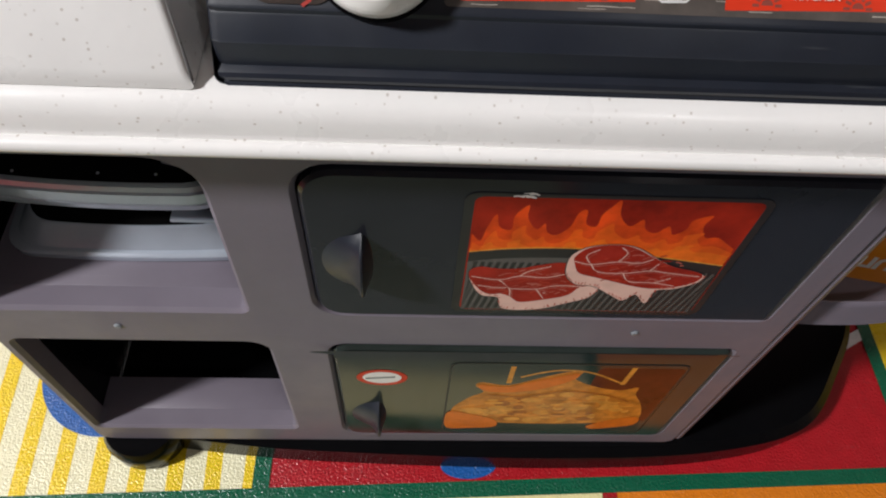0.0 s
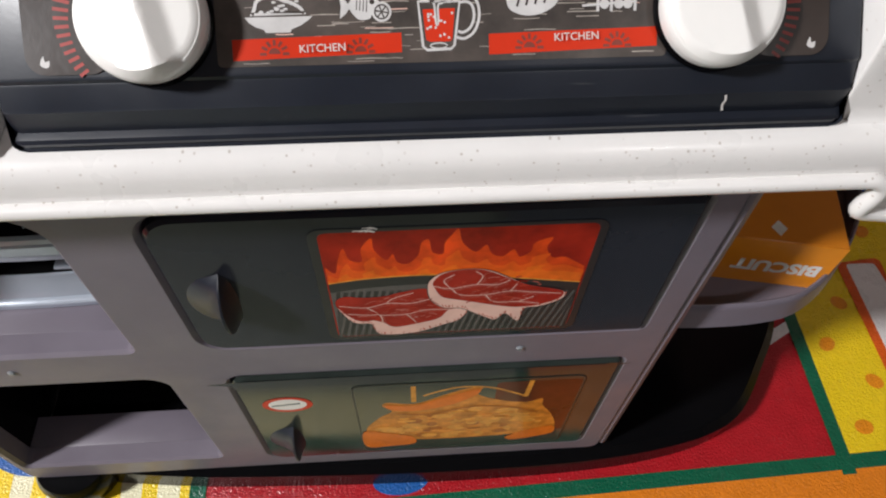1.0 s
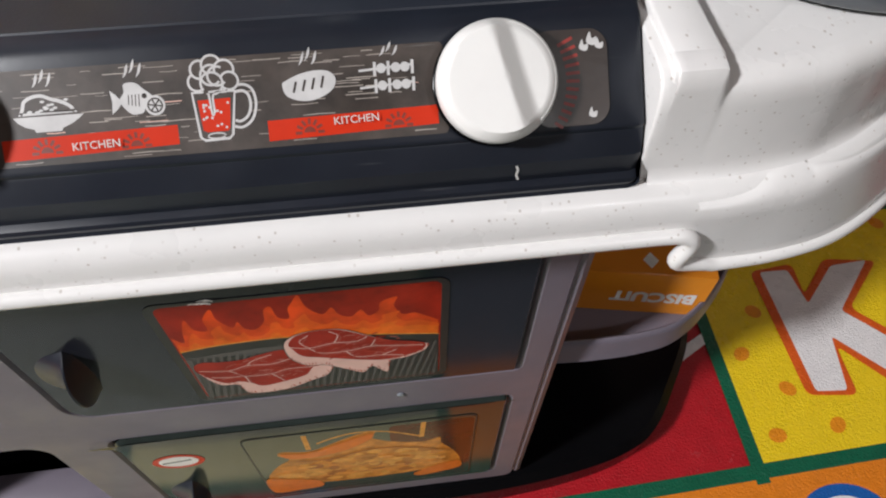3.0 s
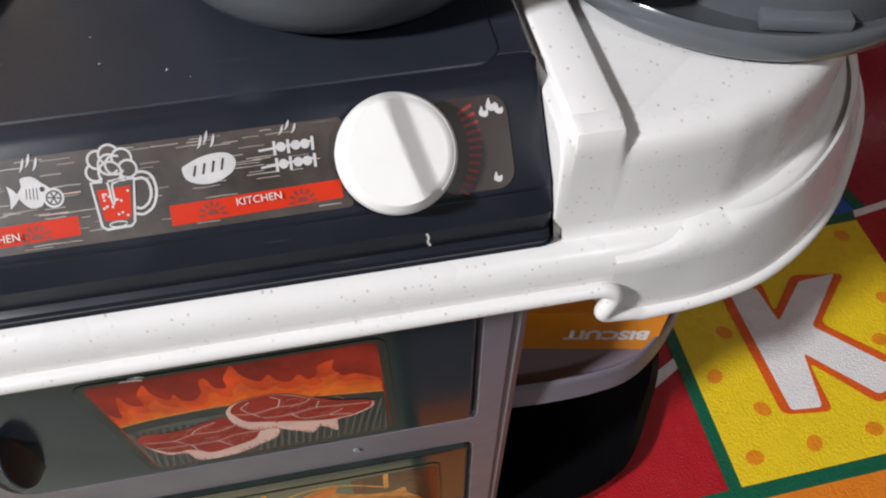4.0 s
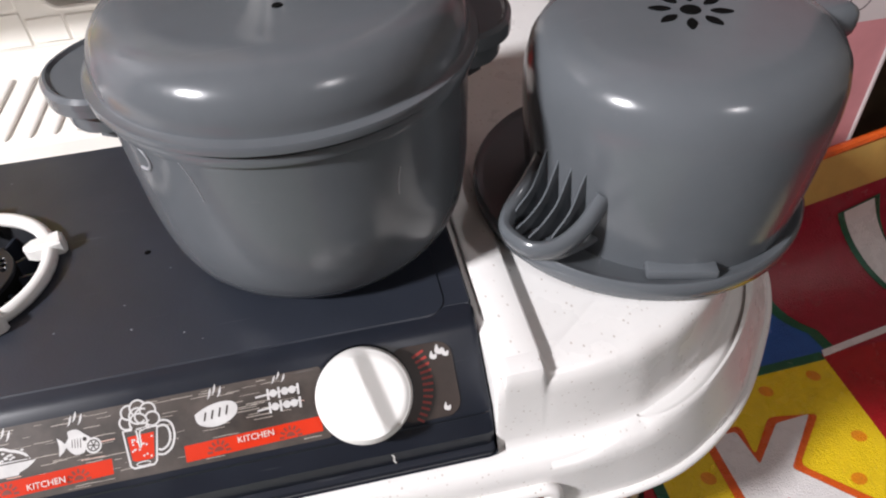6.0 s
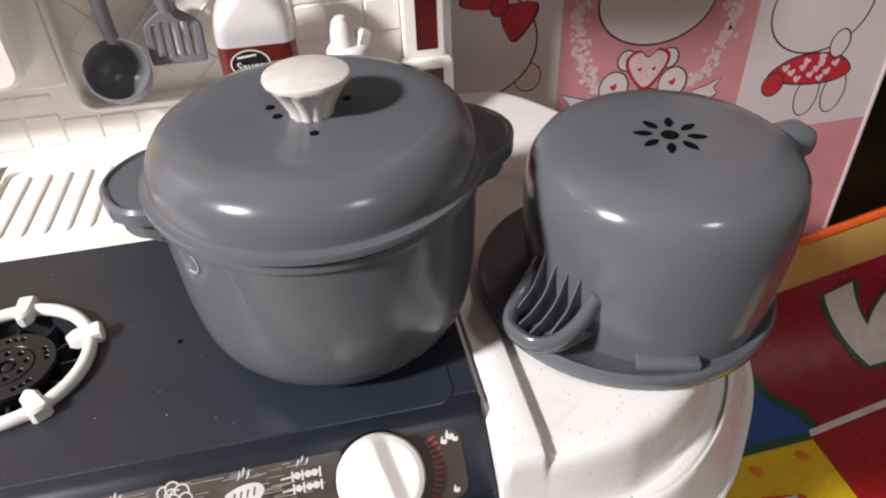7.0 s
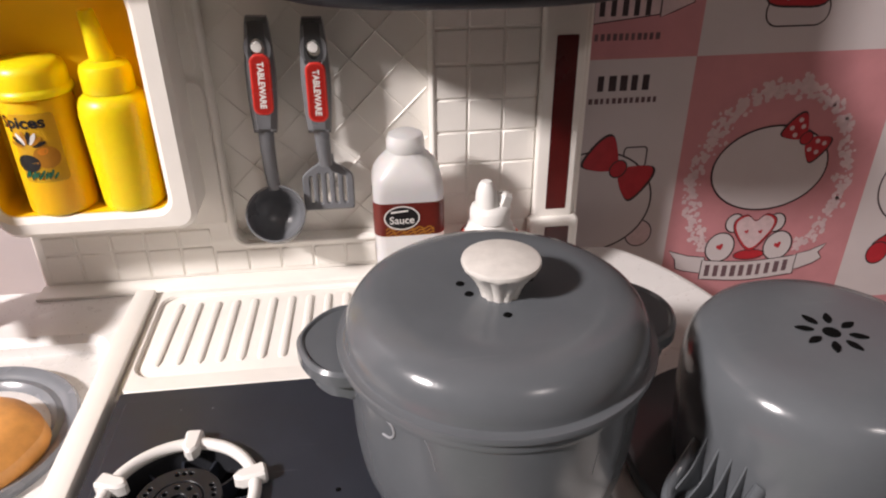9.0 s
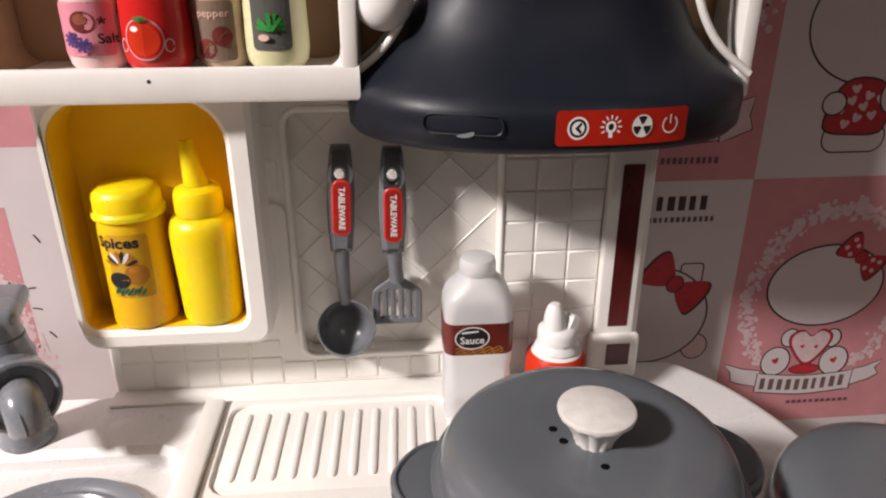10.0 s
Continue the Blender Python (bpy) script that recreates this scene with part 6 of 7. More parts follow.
pot_wall = lambda a, z: Vector((POT[0] + (0.0691 + (z - 0.4920) * 0.0355) * math.cos(radians(a)), POT[1] + (0.0691 + (z - 0.4920) * 0.0355) * math.sin(radians(a)), z))
M_SCUFF = surface("pale_grey_scuff", (0.30, 0.31, 0.33), 0.4, 0.2, 90, 0)
for track in ([(-141, 0.5345), (-138, 0.5325), (-137, 0.5285), (-139, 0.5245), (-143, 0.5235)], [(-124.3, 0.5335), (-122.2, 0.5277), (-120.6, 0.5174)], [(-62, 0.5200), (-63, 0.5140), (-63.2, 0.5080)]):
    part("scratch", tube([pot_wall(*q) for q in curve_through(track, 5)], 0.0007 if len(track) > 4 else 0.0002, 6), M_SCUFF, pot, "pale scratch")

lid = thing("pot_lid", (*POT, 0.5410), "grey domed toy pot lid with a white fluted knob", "pot lid")
dome = part("dome", lathe([(0.0690, 0.5411), (0.0743, 0.5411), (0.0749, 0.5417), (0.0750, 0.5440), (0.0746, 0.5448), (0.0722, 0.5453), (0.0714, 0.5458), (0.0711, 0.5468), (0.0711, 0.5490), (0.0704, 0.5527), (0.0686, 0.5570), (0.0658, 0.5608), (0.0616, 0.5638), (0.0556, 0.5656),
                    (0.0480, 0.5662), (0.0300, 0.5656), (0, 0.5650)], (*POT, 0), 88), M_GREY, lid)
for x, y in ((0.1809, 0.2896), (0.1640, 0.3175), (0.1668, 0.3085), (0.1968, 0.3175), (0.1802, 0.3255)):
    part("steam_hole", lathe([(0, 0.5659), (0.0017, 0.5659), (0.0022, 0.5652)], (x, y, 0), 14), M_VOID, dome)
flutes = lambda a, i: 1 + (0.09 * abs(math.sin(6 * a)) if 1 <= i <= 5 else 0.0)
part("lid_knob", lathe([(0.0, 0.5652), (0.0085, 0.5652), (0.0090, 0.5680), (0.0118, 0.5740), (0.0145, 0.5782), (0.0160, 0.5798), (0.0176, 0.5806), (0.0180, 0.5818), (0.0177, 0.5830), (0.0165, 0.5836), (0.0, 0.5838)], (0.1812, 0.3085, 0), 96, wave=flutes), M_MARBLE, lid, "marbled white fluted knob")

# steamer: a base tray and an upturned cover
ST, TRAY = (0.3370, 0.2890), (0.3290, 0.2972)
steamer = thing("toy_steamer", (*ST, 0.4452), "grey plastic toy steamer with a vented domed cover", "toy steamer")
TILT = pose(0, 0, 0, 0, 1.2, 0)
part("base_tray", lathe([(0, 0.0), (0.070, 0.0), (0.0745, 0.0006), (0.0762, 0.0024), (0.0770, 0.0070), (0.0770, 0.0100), (0.0758, 0.0116), (0.0738, 0.0110), (0.0715, 0.0092), (0, 0.0085)], (*TRAY, 0.4469), 72, m=TILT), M_GREY, steamer)
cover = part("cover", lathe([(0.0585, 0.4560), (0.0606, 0.4560), (0.0610, 0.4600), (0.0630, 0.4800), (0.0642, 0.5000), (0.0645, 0.5130), (0.0640, 0.5210), (0.0622, 0.5290), (0.0585, 0.5350), (0.0525, 0.5388), (0.0430, 0.5408), (0.0300, 0.5415), (0, 0.5418)], (*ST, 0), 80), M_GREY, steamer)
part("vent_hole", lathe([(0, 0.5424), (0.0038, 0.5422), (0.0042, 0.5417)], (*ST, 0), 20), M_VOID, cover)
petal = plate(curve_through([(0.0075, 0.0), (0.0115, 0.0020), (0.0162, 0.0), (0.0115, -0.0020)], 5, True), (), 0.0008, 0.0)
petal_mesh = finish(petal, 0)
petal_mesh.materials.append(M_VOID)
for k in range(8):
    ob = new("vent_slit", petal_mesh)
    ob.parent = cover
    ob.matrix_basis = pose(*ST, 0.5414, 0, 0, 22 + 45 * k)
# comb handle towards the front, tab, small ear behind
hm = Matrix.Translation((*ST, 0)) @ pose(0, 0, 0, 0, 0, 206)
arch = curve_through([(0.0585, -0.0172, 0.4900), (0.0680, -0.0168, 0.4795), (0.0790, -0.0145, 0.4735), (0.0868, -0.0085, 0.4715), (0.0885, 0.0, 0.4712), (0.0868, 0.0085, 0.4715), (0.0790, 0.0145, 0.4735), (0.0680, 0.0168, 0.4795), (0.0585, 0.0172, 0.4900)], 6)
part("comb_handle", join(tube([hm @ q for q in arch], 0.0033, 12, flat=1.6), plate([(q.x, q.y) for q in arch], (), 0.0025, 0.0008, hm @ pose(0, 0, 0.4660))), M_GREY, steamer)
for k in range(4):
    v = -0.0108 + 0.0072 * k
    reach = 0.0872 - 0.008 * abs(v / 0.0108) ** 2
    fin = plate(curve_through([(0.0600, 0.4670), (reach, 0.4670), (reach, 0.4735), (0.079, 0.4765), (0.071, 0.4830), (0.0662, 0.4930), (0.0630, 0.5000), (0.0600, 0.5010)], 3, True), (), 0.0011, 0.0003, hm @ Matrix.Translation((0, v, 0)) @ FRONT)
    part("comb_tooth", fin, M_GREY, steamer)
tm = Matrix.Translation((*ST, 0)) @ pose(0, 0, 0, 0, 0, -105)
part("tab", box(0.056, 0.0660, -0.0145, 0.0145, 0.4572, 0.4622, 0.0014, 2, tm), M_GREY, steamer)
part("cover_ear", box(0.058, 0.0830, -0.0100, 0.0100, 0.5150, 0.5310, 0.0062, 4, Matrix.Translation((*ST, 0)) @ pose(0, 0, 0, 0, 0, 8)), M_GREY, steamer)

# plates and a pan stacked on the upper left shelf
def square_loft(levels, cx, cy, bow=0.0, turn=0.0):
    """Rounded-square sections: (half width, half depth, roundness, z); bow: how far the sides bulge."""
    bm = bmesh.new()
    rings = []
    c, q = math.cos(radians(turn)), math.sin(radians(turn))
    for w, d, r, z in levels:
        ring = []
        for u, v in rounded(-w, w, -d, d, min(r, w * 0.99, d * 0.99), 5):
            ring.append((u, v))
        if bow:
            fine = []
            for a, b in zip(ring, ring[1:] + ring[:1]):
                n = 8 if math.hypot(b[0] - a[0], b[1] - a[1]) > w * 0.5 else 1
                fine += [(a[0] + (b[0] - a[0]) * k / n, a[1] + (b[1] - a[1]) * k / n) for k in range(n)]
            ring = [(u * (1 + bow / w * (1 - (v / d) ** 2)), v * (1 + bow / d * (1 - (u / w) ** 2))) for u, v in fine]
        rings.append([bm.verts.new((cx + u * c - v * q, cy + u * q + v * c, z)) for u, v in ring])
    n = len(rings[0])
    for a, b in zip(rings, rings[1:]):
        for k in range(n):
            bm.faces.new((a[k], a[(k + 1) % n], b[(k + 1) % n], b[k]))
    bm.faces.new(rings[0])
    bm.faces.new(rings[-1][::-1])
    return bm


dish = thing("toy_tray", (-0.1215, 0.298, 0.2354), "silver-grey upturned toy tray on the cabinet shelf", "toy tray")
part("shell", square_loft([(0.0640, 0.0575, 0.014, 0.2354), (0.0655, 0.0590, 0.014, 0.2366), (0.0657, 0.0592, 0.014, 0.2400), (0.0645, 0.0580, 0.013, 0.2412), (0.0610, 0.0555, 0.012, 0.2418), (0.0600, 0.0550, 0.012, 0.2428),
                           (0.0520, 0.0505, 0.012, 0.2548), (0.0510, 0.0495, 0.012, 0.2556)], -0.1215, 0.2985, 0.0028), M_SILVER, dish)
part("handle_tab", box(-0.0990, -0.0720, 0.2480, 0.2560, 0.2562, 0.2586, 0.0011, 2), M_SILVER, dish)
part("base", square_loft([(0.0505, 0.0490, 0.012, 0.25562), (0.0505, 0.0490, 0.012, 0.2560)], -0.1215, 0.2985, 0.0028), M_VOID, dish, "black base of the upturned tray")
pan = thing("toy_pan", (-0.1225, 0.298, 0.2562), "silver-grey shallow toy pan lying on the upturned tray", "toy pan")
part("shell", square_loft([(0.034, 0.026, 0.02, 0.2562), (0.040, 0.030, 0.02, 0.2775), (0.0640, 0.0575, 0.018, 0.2830), (0.0652, 0.0590, 0.018, 0.2842), (0.0655, 0.0598, 0.018, 0.2880), (0.0645, 0.0588, 0.018, 0.2888),
                           (0.0656, 0.0600, 0.018, 0.2898), (0.0660, 0.0606, 0.018, 0.2972), (0.0646, 0.0592, 0.018, 0.2980), (0.0656, 0.0602, 0.018, 0.2990), (0.0650, 0.0594, 0.018, 0.3016), (0.0630, 0.0576, 0.017, 0.3020)], -0.1225, 0.2985, 0.0035, -2.2), M_SILVER, pan)
part("inside", square_loft([(0.0624, 0.0570, 0.017, 0.3023), (0.0626, 0.0572, 0.017, 0.3025)], -0.1225, 0.2985, 0.0035, -2.2), M_VOID, pan, "black inside of the pan")
# Tiny silver bumps put in for the glints along the pan's rim.
for u in (-0.156, -0.118, -0.092):
    part("rim_glint", lathe([(0, 0.0009), (0.0007, 0.0006), (0.0009, 0)], (u, 0.2425, 0.3022), 8), M_SILVER, pan)
part("handle", tube([(-0.090, 0.250, 0.3040), (-0.076, 0.246, 0.3042), (-0.0640, 0.2440, 0.3044)], 0.0016, 10), M_SILVER, pan)

# biscuit box on the side shelf
M_BISC2 = surface("bright_orange_card", (0.76, 0.26, 0.012), 0.35, 0.05, 40, 0.03, 500)
bisc = thing("biscuit_box", (0.297, 0.270, 0.2166), "orange toy biscuit box lying upside down on the side shelf", "biscuit box")
bm_ = Matrix.Translation((0.2922, 0.2460, 0.0)) @ pose(0, 0, 0, 0, 0, -11)
part("carton", box(-0.041, 0.041, 0.0, 0.050, 0.2167, 0.2587, 0.0006, 1, bm_), M_ORANGE, bisc)
part("front_panel", plate([(-0.0406, 0.2171), (0.0406, 0.2171), (0.0406, 0.2583), (-0.0406, 0.2583)], (), 0.0003, 0, bm_ @ FRONT), M_BISC2, bisc, "bright orange front panel")
part("lettering", lettering("BISCUIT", 0.0098, bm_ @ Matrix.Translation((0.0100, -0.0004, 0.2352)) @ FRONT @ pose(0, 0, 0, 0, 0, 180), 1.0, 0.045), M_PRINTWHITE, bisc)
part("diamond", plate([(-0.0045, 0.0), (0.0, -0.0055), (0.0045, 0.0), (0.0, 0.0055)], (), 0.0003, 0, bm_ @ pose(0.0035, 0.0095, 0.2586)), M_MARBLE, bisc)

# spice jar and squeeze bottle in the niche
FLOOR_N = 0.5262
jar = thing("spice_jar", (-0.0872, 0.522, FLOOR_N), "amber plastic spice jar with a printed label", "spice jar")
part("body", lathe([(0, FLOOR_N), (0.0205, FLOOR_N), (0.0222, FLOOR_N + 0.002), (0.0225, 0.530), (0.0225, 0.600), (0.0215, 0.6055), (0.0190, 0.607), (0, 0.607)], (-0.0872, 0.522, 0), 44), M_AMBER, jar)
part("cap", lathe([(0.0195, 0.6072), (0.0240, 0.6072), (0.0246, 0.6090), (0.0240, 0.6110), (0.0225, 0.6125), (0.0225, 0.6215), (0.0212, 0.6255), (0.0170, 0.6285), (0, 0.6295)], (-0.0872, 0.522, 0), 44), M_YELLOW, jar, "yellow cap")


def on_round(cx, cy, r, aim=-90.0):
    """Artwork (u, v, height) wrapped round an upright cylinder; u = 0 faces the given way."""
    def bend(p):
        a = radians(aim) + p[0] / r
        return Vector((cx + (r + p[2]) * math.cos(a), cy + (r + p[2]) * math.sin(a), p[1]))
    return bend


M_LABEL_BROWN = surface("brown_label_print", (0.42, 0.17, 0.01), 0.35, 0.15, 70, 0)
wrap = on_round(-0.0872, 0.522, 0.02265, -92)
M_LABEL_CLEAR = surface("clear_label_film", (0.62, 0.34, 0.012), 0.32, 0.10, 60, 0)
film = Print(None, 0.00003, wrap).add(rounded(-0.012, 0.0170, 0.5520, 0.5985, 0.003), M_LABEL_CLEAR, split=0.003).put("label", jar, "clear amber label")
prints = [0]


def blob(name, u, v, w, h, turn, m):
    """One small oval printed on the jar's label."""
    prints[0] += 1
    pr = Print(None, 0.00020 + 0.00004 * prints[0], wrap)
    pr.add([(u + w * math.cos(a) * math.cos(turn) - h * math.sin(a) * math.sin(turn), v + w * math.cos(a) * math.sin(turn) + h * math.sin(a) * math.cos(turn)) for a in np.linspace(0, 6.28, 18, endpoint=False)], m, split=0.0025)
    pr.put(name, film)


blob("fruit_print", 0.0065, 0.5695, 0.0082, 0.0078, 0.0, M_LABEL_BROWN)
blob("fruit_print", 0.0050, 0.5735, 0.0034, 0.0024, 0.3, M_ORANGE)
blob("fruit_print", -0.0060, 0.5655, 0.0078, 0.0062, 0.1, M_INK)
for k in range(8):
    a = 0.3 + 0.36 * k
    blob("petal_print", -0.003 + 0.0075 * math.cos(a), 0.5765 + 0.0068 * math.sin(a), 0.0045, 0.0014, a, (M_INK, M_LABEL_BROWN, M_PRINTWHITE)[k % 3])
for k in range(11):
    blob("leaf_print", -0.009 + 0.0018 * k, 0.5575 + 0.0012 * math.sin(k * 2.3), 0.0027, 0.0009, 1.1 + 0.25 * math.sin(k), M_MAT["green"])


def wrapped_lettering(text, height, u, v, bend, bold=0.0):
    me = lettering(text, height, pose(u, v, 0), 1.0, bold)
    for vert in me.vertices:
        vert.co = bend(Vector((vert.co.x, vert.co.y, 0.0022)))
    return me


part("lettering", wrapped_lettering("Spices", 0.0076, -0.0034, 0.5928, on_round(-0.0872, 0.522, 0.0208, -92), 0.030), M_INK, jar)

squeeze = thing("squeeze_bottle", (-0.0385, 0.521, FLOOR_N), "bright yellow plastic squeeze bottle with a pointed nozzle", "bottle")
part("body", lathe([(0, FLOOR_N), (0.0190, FLOOR_N), (0.0206, FLOOR_N + 0.003), (0.0209, 0.532), (0.0230, 0.592), (0.0222, 0.5990), (0.0200, 0.6035), (0.0160, 0.6062), (0, 0.6062)], (-0.0392, 0.521, 0), 44), M_YELLOW, squeeze)
part("nozzle", lathe([(0.0160, 0.6064), (0.0165, 0.608), (0.0162, 0.6200), (0.0150, 0.6235), (0.0115, 0.6255), (0.0078, 0.6265), (0, 0.6268)], (-0.0395, 0.521, 0), 36), M_YELLOW, squeeze)

part("tip", lathe([(0.0082, -0.001), (0.0076, 0.004), (0.0060, 0.018), (0.0052, 0.0292), (0.0046, 0.0308), (0.0030, 0.0312), (0.0026, 0.0290), (0, 0.0288)], (-0.0395, 0.521, 0.6266), 28, m=pose(0, 0, 0, 3, -6, 0)), M_YELLOW, squeeze)

# ladle and slotted turner on their pegs
M_BADGE = surface("deep_red_badge", (0.36, 0.018, 0.014), 0.25, 0.15, 60, 0)
M_BADGE2 = surface("bright_red_badge_edge", (0.60, 0.04, 0.03), 0.25, 0.1, 60, 0)
M_INLAY = surface("charcoal_tool_inlay", (0.045, 0.046, 0.048), 0.35, 0.1, 60, 0.02, 300)
M_TOOL = surface("dark_grey_tool_plastic", (0.150, 0.155, 0.165), 0.32, 0.06, 50, 0.02, 300)


def tool_handle(tool, x, top, tilt, badge_x, badge_z):
    """A bulging grip with a black upper end round its hanging hole, and a red badge."""
    side = [(0.0066, -0.0008), (0.0076, -0.006), (0.0090, -0.022), (0.0100, -0.040), (0.0096, -0.058), (0.0086, -0.072), (0.0079, -0.0805)]
    outline = curve_through([(-u, v) for u, v in side], 4) + curve_through(side[::-1], 4)
    m = Matrix.Translation((x, 0.5370, top)) @ pose(0, 0, 0, 0, -tilt, 0) @ FRONT
    part("handle", plate(outline, [oval(0, -0.0205, 0.0050, 0.0070, 18)], 0.0100, 0.0040, m), M_TOOL, tool)
    pr = Print(m @ pose(0, 0, 0.0101), 0.0001)
    pr.add(curve_through([(-0.0045, -0.0030), (-0.0052, -0.008), (-0.0056, -0.0150), (-0.0060, -0.0265), (0.0, -0.0292), (0.0060, -0.0265), (0.0056, -0.0150), (0.0052, -0.008), (0.0045, -0.0030)], 4, True), M_INLAY, [oval(0, -0.0205, 0.0046, 0.0066, 18)])
    pr.put("grip_inlay", tool, "black inlay round the hanging hole")
    badge = part("badge", plate(rounded(badge_x - 0.0070, badge_x + 0.0070, badge_z - 0.0212, badge_z + 0.0212, 0.0058), (), 0.0018, 0.0009, m @ pose(0, 0, 0.0092)), M_BADGE2, tool, "red badge")
    pr = Print(m @ pose(0, 0, 0.01105), 0.00005)
    pr.add(rounded(badge_x - 0.0055, badge_x + 0.0055, badge_z - 0.0196, badge_z + 0.0196, 0.0046), M_BADGE)
    pr.put("badge_field", badge)
    part("lettering", lettering("TABLEWARE", 0.0042, m @ pose(badge_x, badge_z, 0.0112, 0, 0, -90), 0.95, 0.03), M_PRINTWHITE, badge)
    return m


LZ = 0.6475
ladle = thing("toy_ladle", (0.0568, 0.535, 0.4815), "grey toy ladle with a red badge hanging on a peg", "ladle")
tool_handle(ladle, 0.0584, LZ + 0.0010, -2.3, 0.0008, -0.0452)
part("stem", tube(curve_through([(0.0552, 0.5330, 0.5700), (0.0548, 0.5325, 0.5550), (0.0548, 0.5345, 0.5360), (0.0556, 0.5355, 0.5225)], 5), [0.0056 - 0.00006 * k for k in range(16)], 12, flat=0.7), M_TOOL, ladle)
bowl_m = Matrix.Translation((0.0560, 0.5235, 0.5060)) @ pose(0, 0, 0, 48, 0, 0)
part("bowl", lathe([(0.0000, -0.0225), (0.0090, -0.0212), (0.0158, -0.0165), (0.0200, -0.0085), (0.0216, 0.0025), (0.0221, 0.0046), (0.0218, 0.0060), (0.0206, 0.0060), (0.0200, 0.0040), (0.0184, -0.0075), (0.0146, -0.0145), (0.0080, -0.0188), (0, -0.0200)], seg=40, m=bowl_m), M_TOOL, ladle)
turner = thing("toy_turner", (0.0950, 0.535, 0.4880), "grey slotted toy turner with a red badge hanging on a peg", "turner")
tool_handle(turner, 0.0945, LZ - 0.0010, -1.0, 0.0004, -0.0500)
part("stem", tube(curve_through([(0.0940, 0.5330, 0.5680), (0.0945, 0.5325, 0.5540), (0.0950, 0.5340, 0.5400)], 5), [0.0056 - 0.00008 * k for k in range(11)], 12, flat=0.7), M_TOOL, turner)
blade = curve_through([(-0.0172, -0.0176), (-0.0188, -0.0150), (-0.0192, 0.0000), (-0.0186, 0.0090), (-0.0120, 0.0150), (-0.0060, 0.0190), (-0.0046, 0.0250), (0.0046, 0.0250), (0.0060, 0.0190), (0.0120, 0.0150), (0.0186, 0.0090), (0.0192, 0.0000), (0.0188, -0.0150), (0.0172, -0.0176)], 4)
slots = [rounded(-0.0124 + 0.0062 * k - 0.0011, -0.0124 + 0.0062 * k + 0.0011, -0.0122, 0.0085 + 0.002 * (k in (1, 2, 3)), 0.0010, 3) for k in range(5)]
part("blade", plate(blade, slots, 0.0032, 0.001, Matrix.Translation((0.0952, 0.5400, 0.5200)) @ FRONT @ pose(0, 0, 0, -9, 0, 0)), M_TOOL, turner)
for x, dz in ((0.0574, 0.0008), (0.0943, -0.0005)):
    part("peg", lathe([(0.0030, 0), (0.0030, 0.0215), (0.0040, 0.0222), (0.0042, 0.0244), (0.0032, 0.0260), (0, 0.0264)], seg=20, m=FRONT, at=(x, BACK + 0.0121, LZ - 0.0195 + dz)), M_KNOB, back, "white peg")

# sauce bottle and dropper bottle on the worktop
M_MILK = surface("milky_clear_plastic", (0.95, 0.95, 0.95), 0.34, 0.02, 40, 0.02, 300, trans=0.50, sss=0.15, deep=0.5)
SX, SY = 0.1522, 0.5000
sauce = thing("sauce_bottle", (SX, SY, 0.4464), "milky white square toy sauce bottle with a brown label", "bottle")


ribbed = [(0.0243 - 0.0006 * (k % 2), 0.0195 - 0.0006 * (k % 2), 0.008, 0.4490 + 0.0060 * k) for k in range(9)]
part("body", square_loft([(0.0215, 0.0175, 0.007, 0.4464)] + ribbed + [(0.0246, 0.0198, 0.008, 0.5030), (0.0246, 0.0198, 0.008, 0.5370), (0.0241, 0.0194, 0.009, 0.5430), (0.0229, 0.0186, 0.011, 0.5485), (0.0202, 0.0170, 0.0135, 0.5540), (0.0166, 0.0146, 0.0140, 0.5585), (0.0136, 0.0130, 0.0128, 0.5615), (0.0124, 0.0122, 0.0120, 0.5625)], SX, SY), M_MILK, sauce)
part("cap", lathe([(0.0126, 0.5627), (0.0133, 0.5640), (0.0131, 0.5700), (0.0118, 0.5738), (0.0082, 0.5757), (0, 0.5762)], (SX, SY, 0), 36), M_MILK, sauce, "milky white cap")
M_SAUCE = surface("brown_red_label", (0.125, 0.014, 0.009), 0.35, 0.15, 60, 0)
label_loop = rounded(-0.0249, 0.0249, -0.0201, 0.0201, 0.008, 5)
lab = bmesh.new()
ringsl = [[lab.verts.new((SX + u, SY + v, z)) for u, v in label_loop] for z in (0.5055, 0.5305)]
for k in range(len(label_loop)):
    n = (k + 1) % len(label_loop)
    lab.faces.new((ringsl[0][k], ringsl[0][n], ringsl[1][n], ringsl[1][k]))
part("label", lab, M_SAUCE, sauce, "brown-red label with an oval")
sp = Print(Matrix.Translation((SX, SY - 0.0203, 0)) @ FRONT, 0.00003)
M_GOLD = surface("gold_label_print", (0.46, 0.20, 0.03), 0.35, 0.2, 80, 0)
for k in range(3):
    sp.add(stroke([(u, 0.5068 + 0.0022 * k + 0.0010 * math.sin(u * 900 + k)) for u in np.linspace(-0.017, 0.017, 30)], 0.0008), M_GOLD)
sp.add(oval(-0.0055, 0.5195, 0.0125, 0.0092, 30), M_PRINTWHITE)
sp.add(oval(-0.0055, 0.5195, 0.0116, 0.0083, 30), M_INK)
sp.add([(-0.0130, 0.5232), (-0.0010, 0.5244), (-0.0010, 0.5256), (-0.0130, 0.5246)], M_PRINTWHITE)
sp.put("label_print", sauce)
part("lettering", lettering("Sauce", 0.0056, Matrix.Translation((SX - 0.0055, SY - 0.0208, 0.5178)) @ FRONT, 0.95, 0.012), M_PRINTWHITE, sauce)

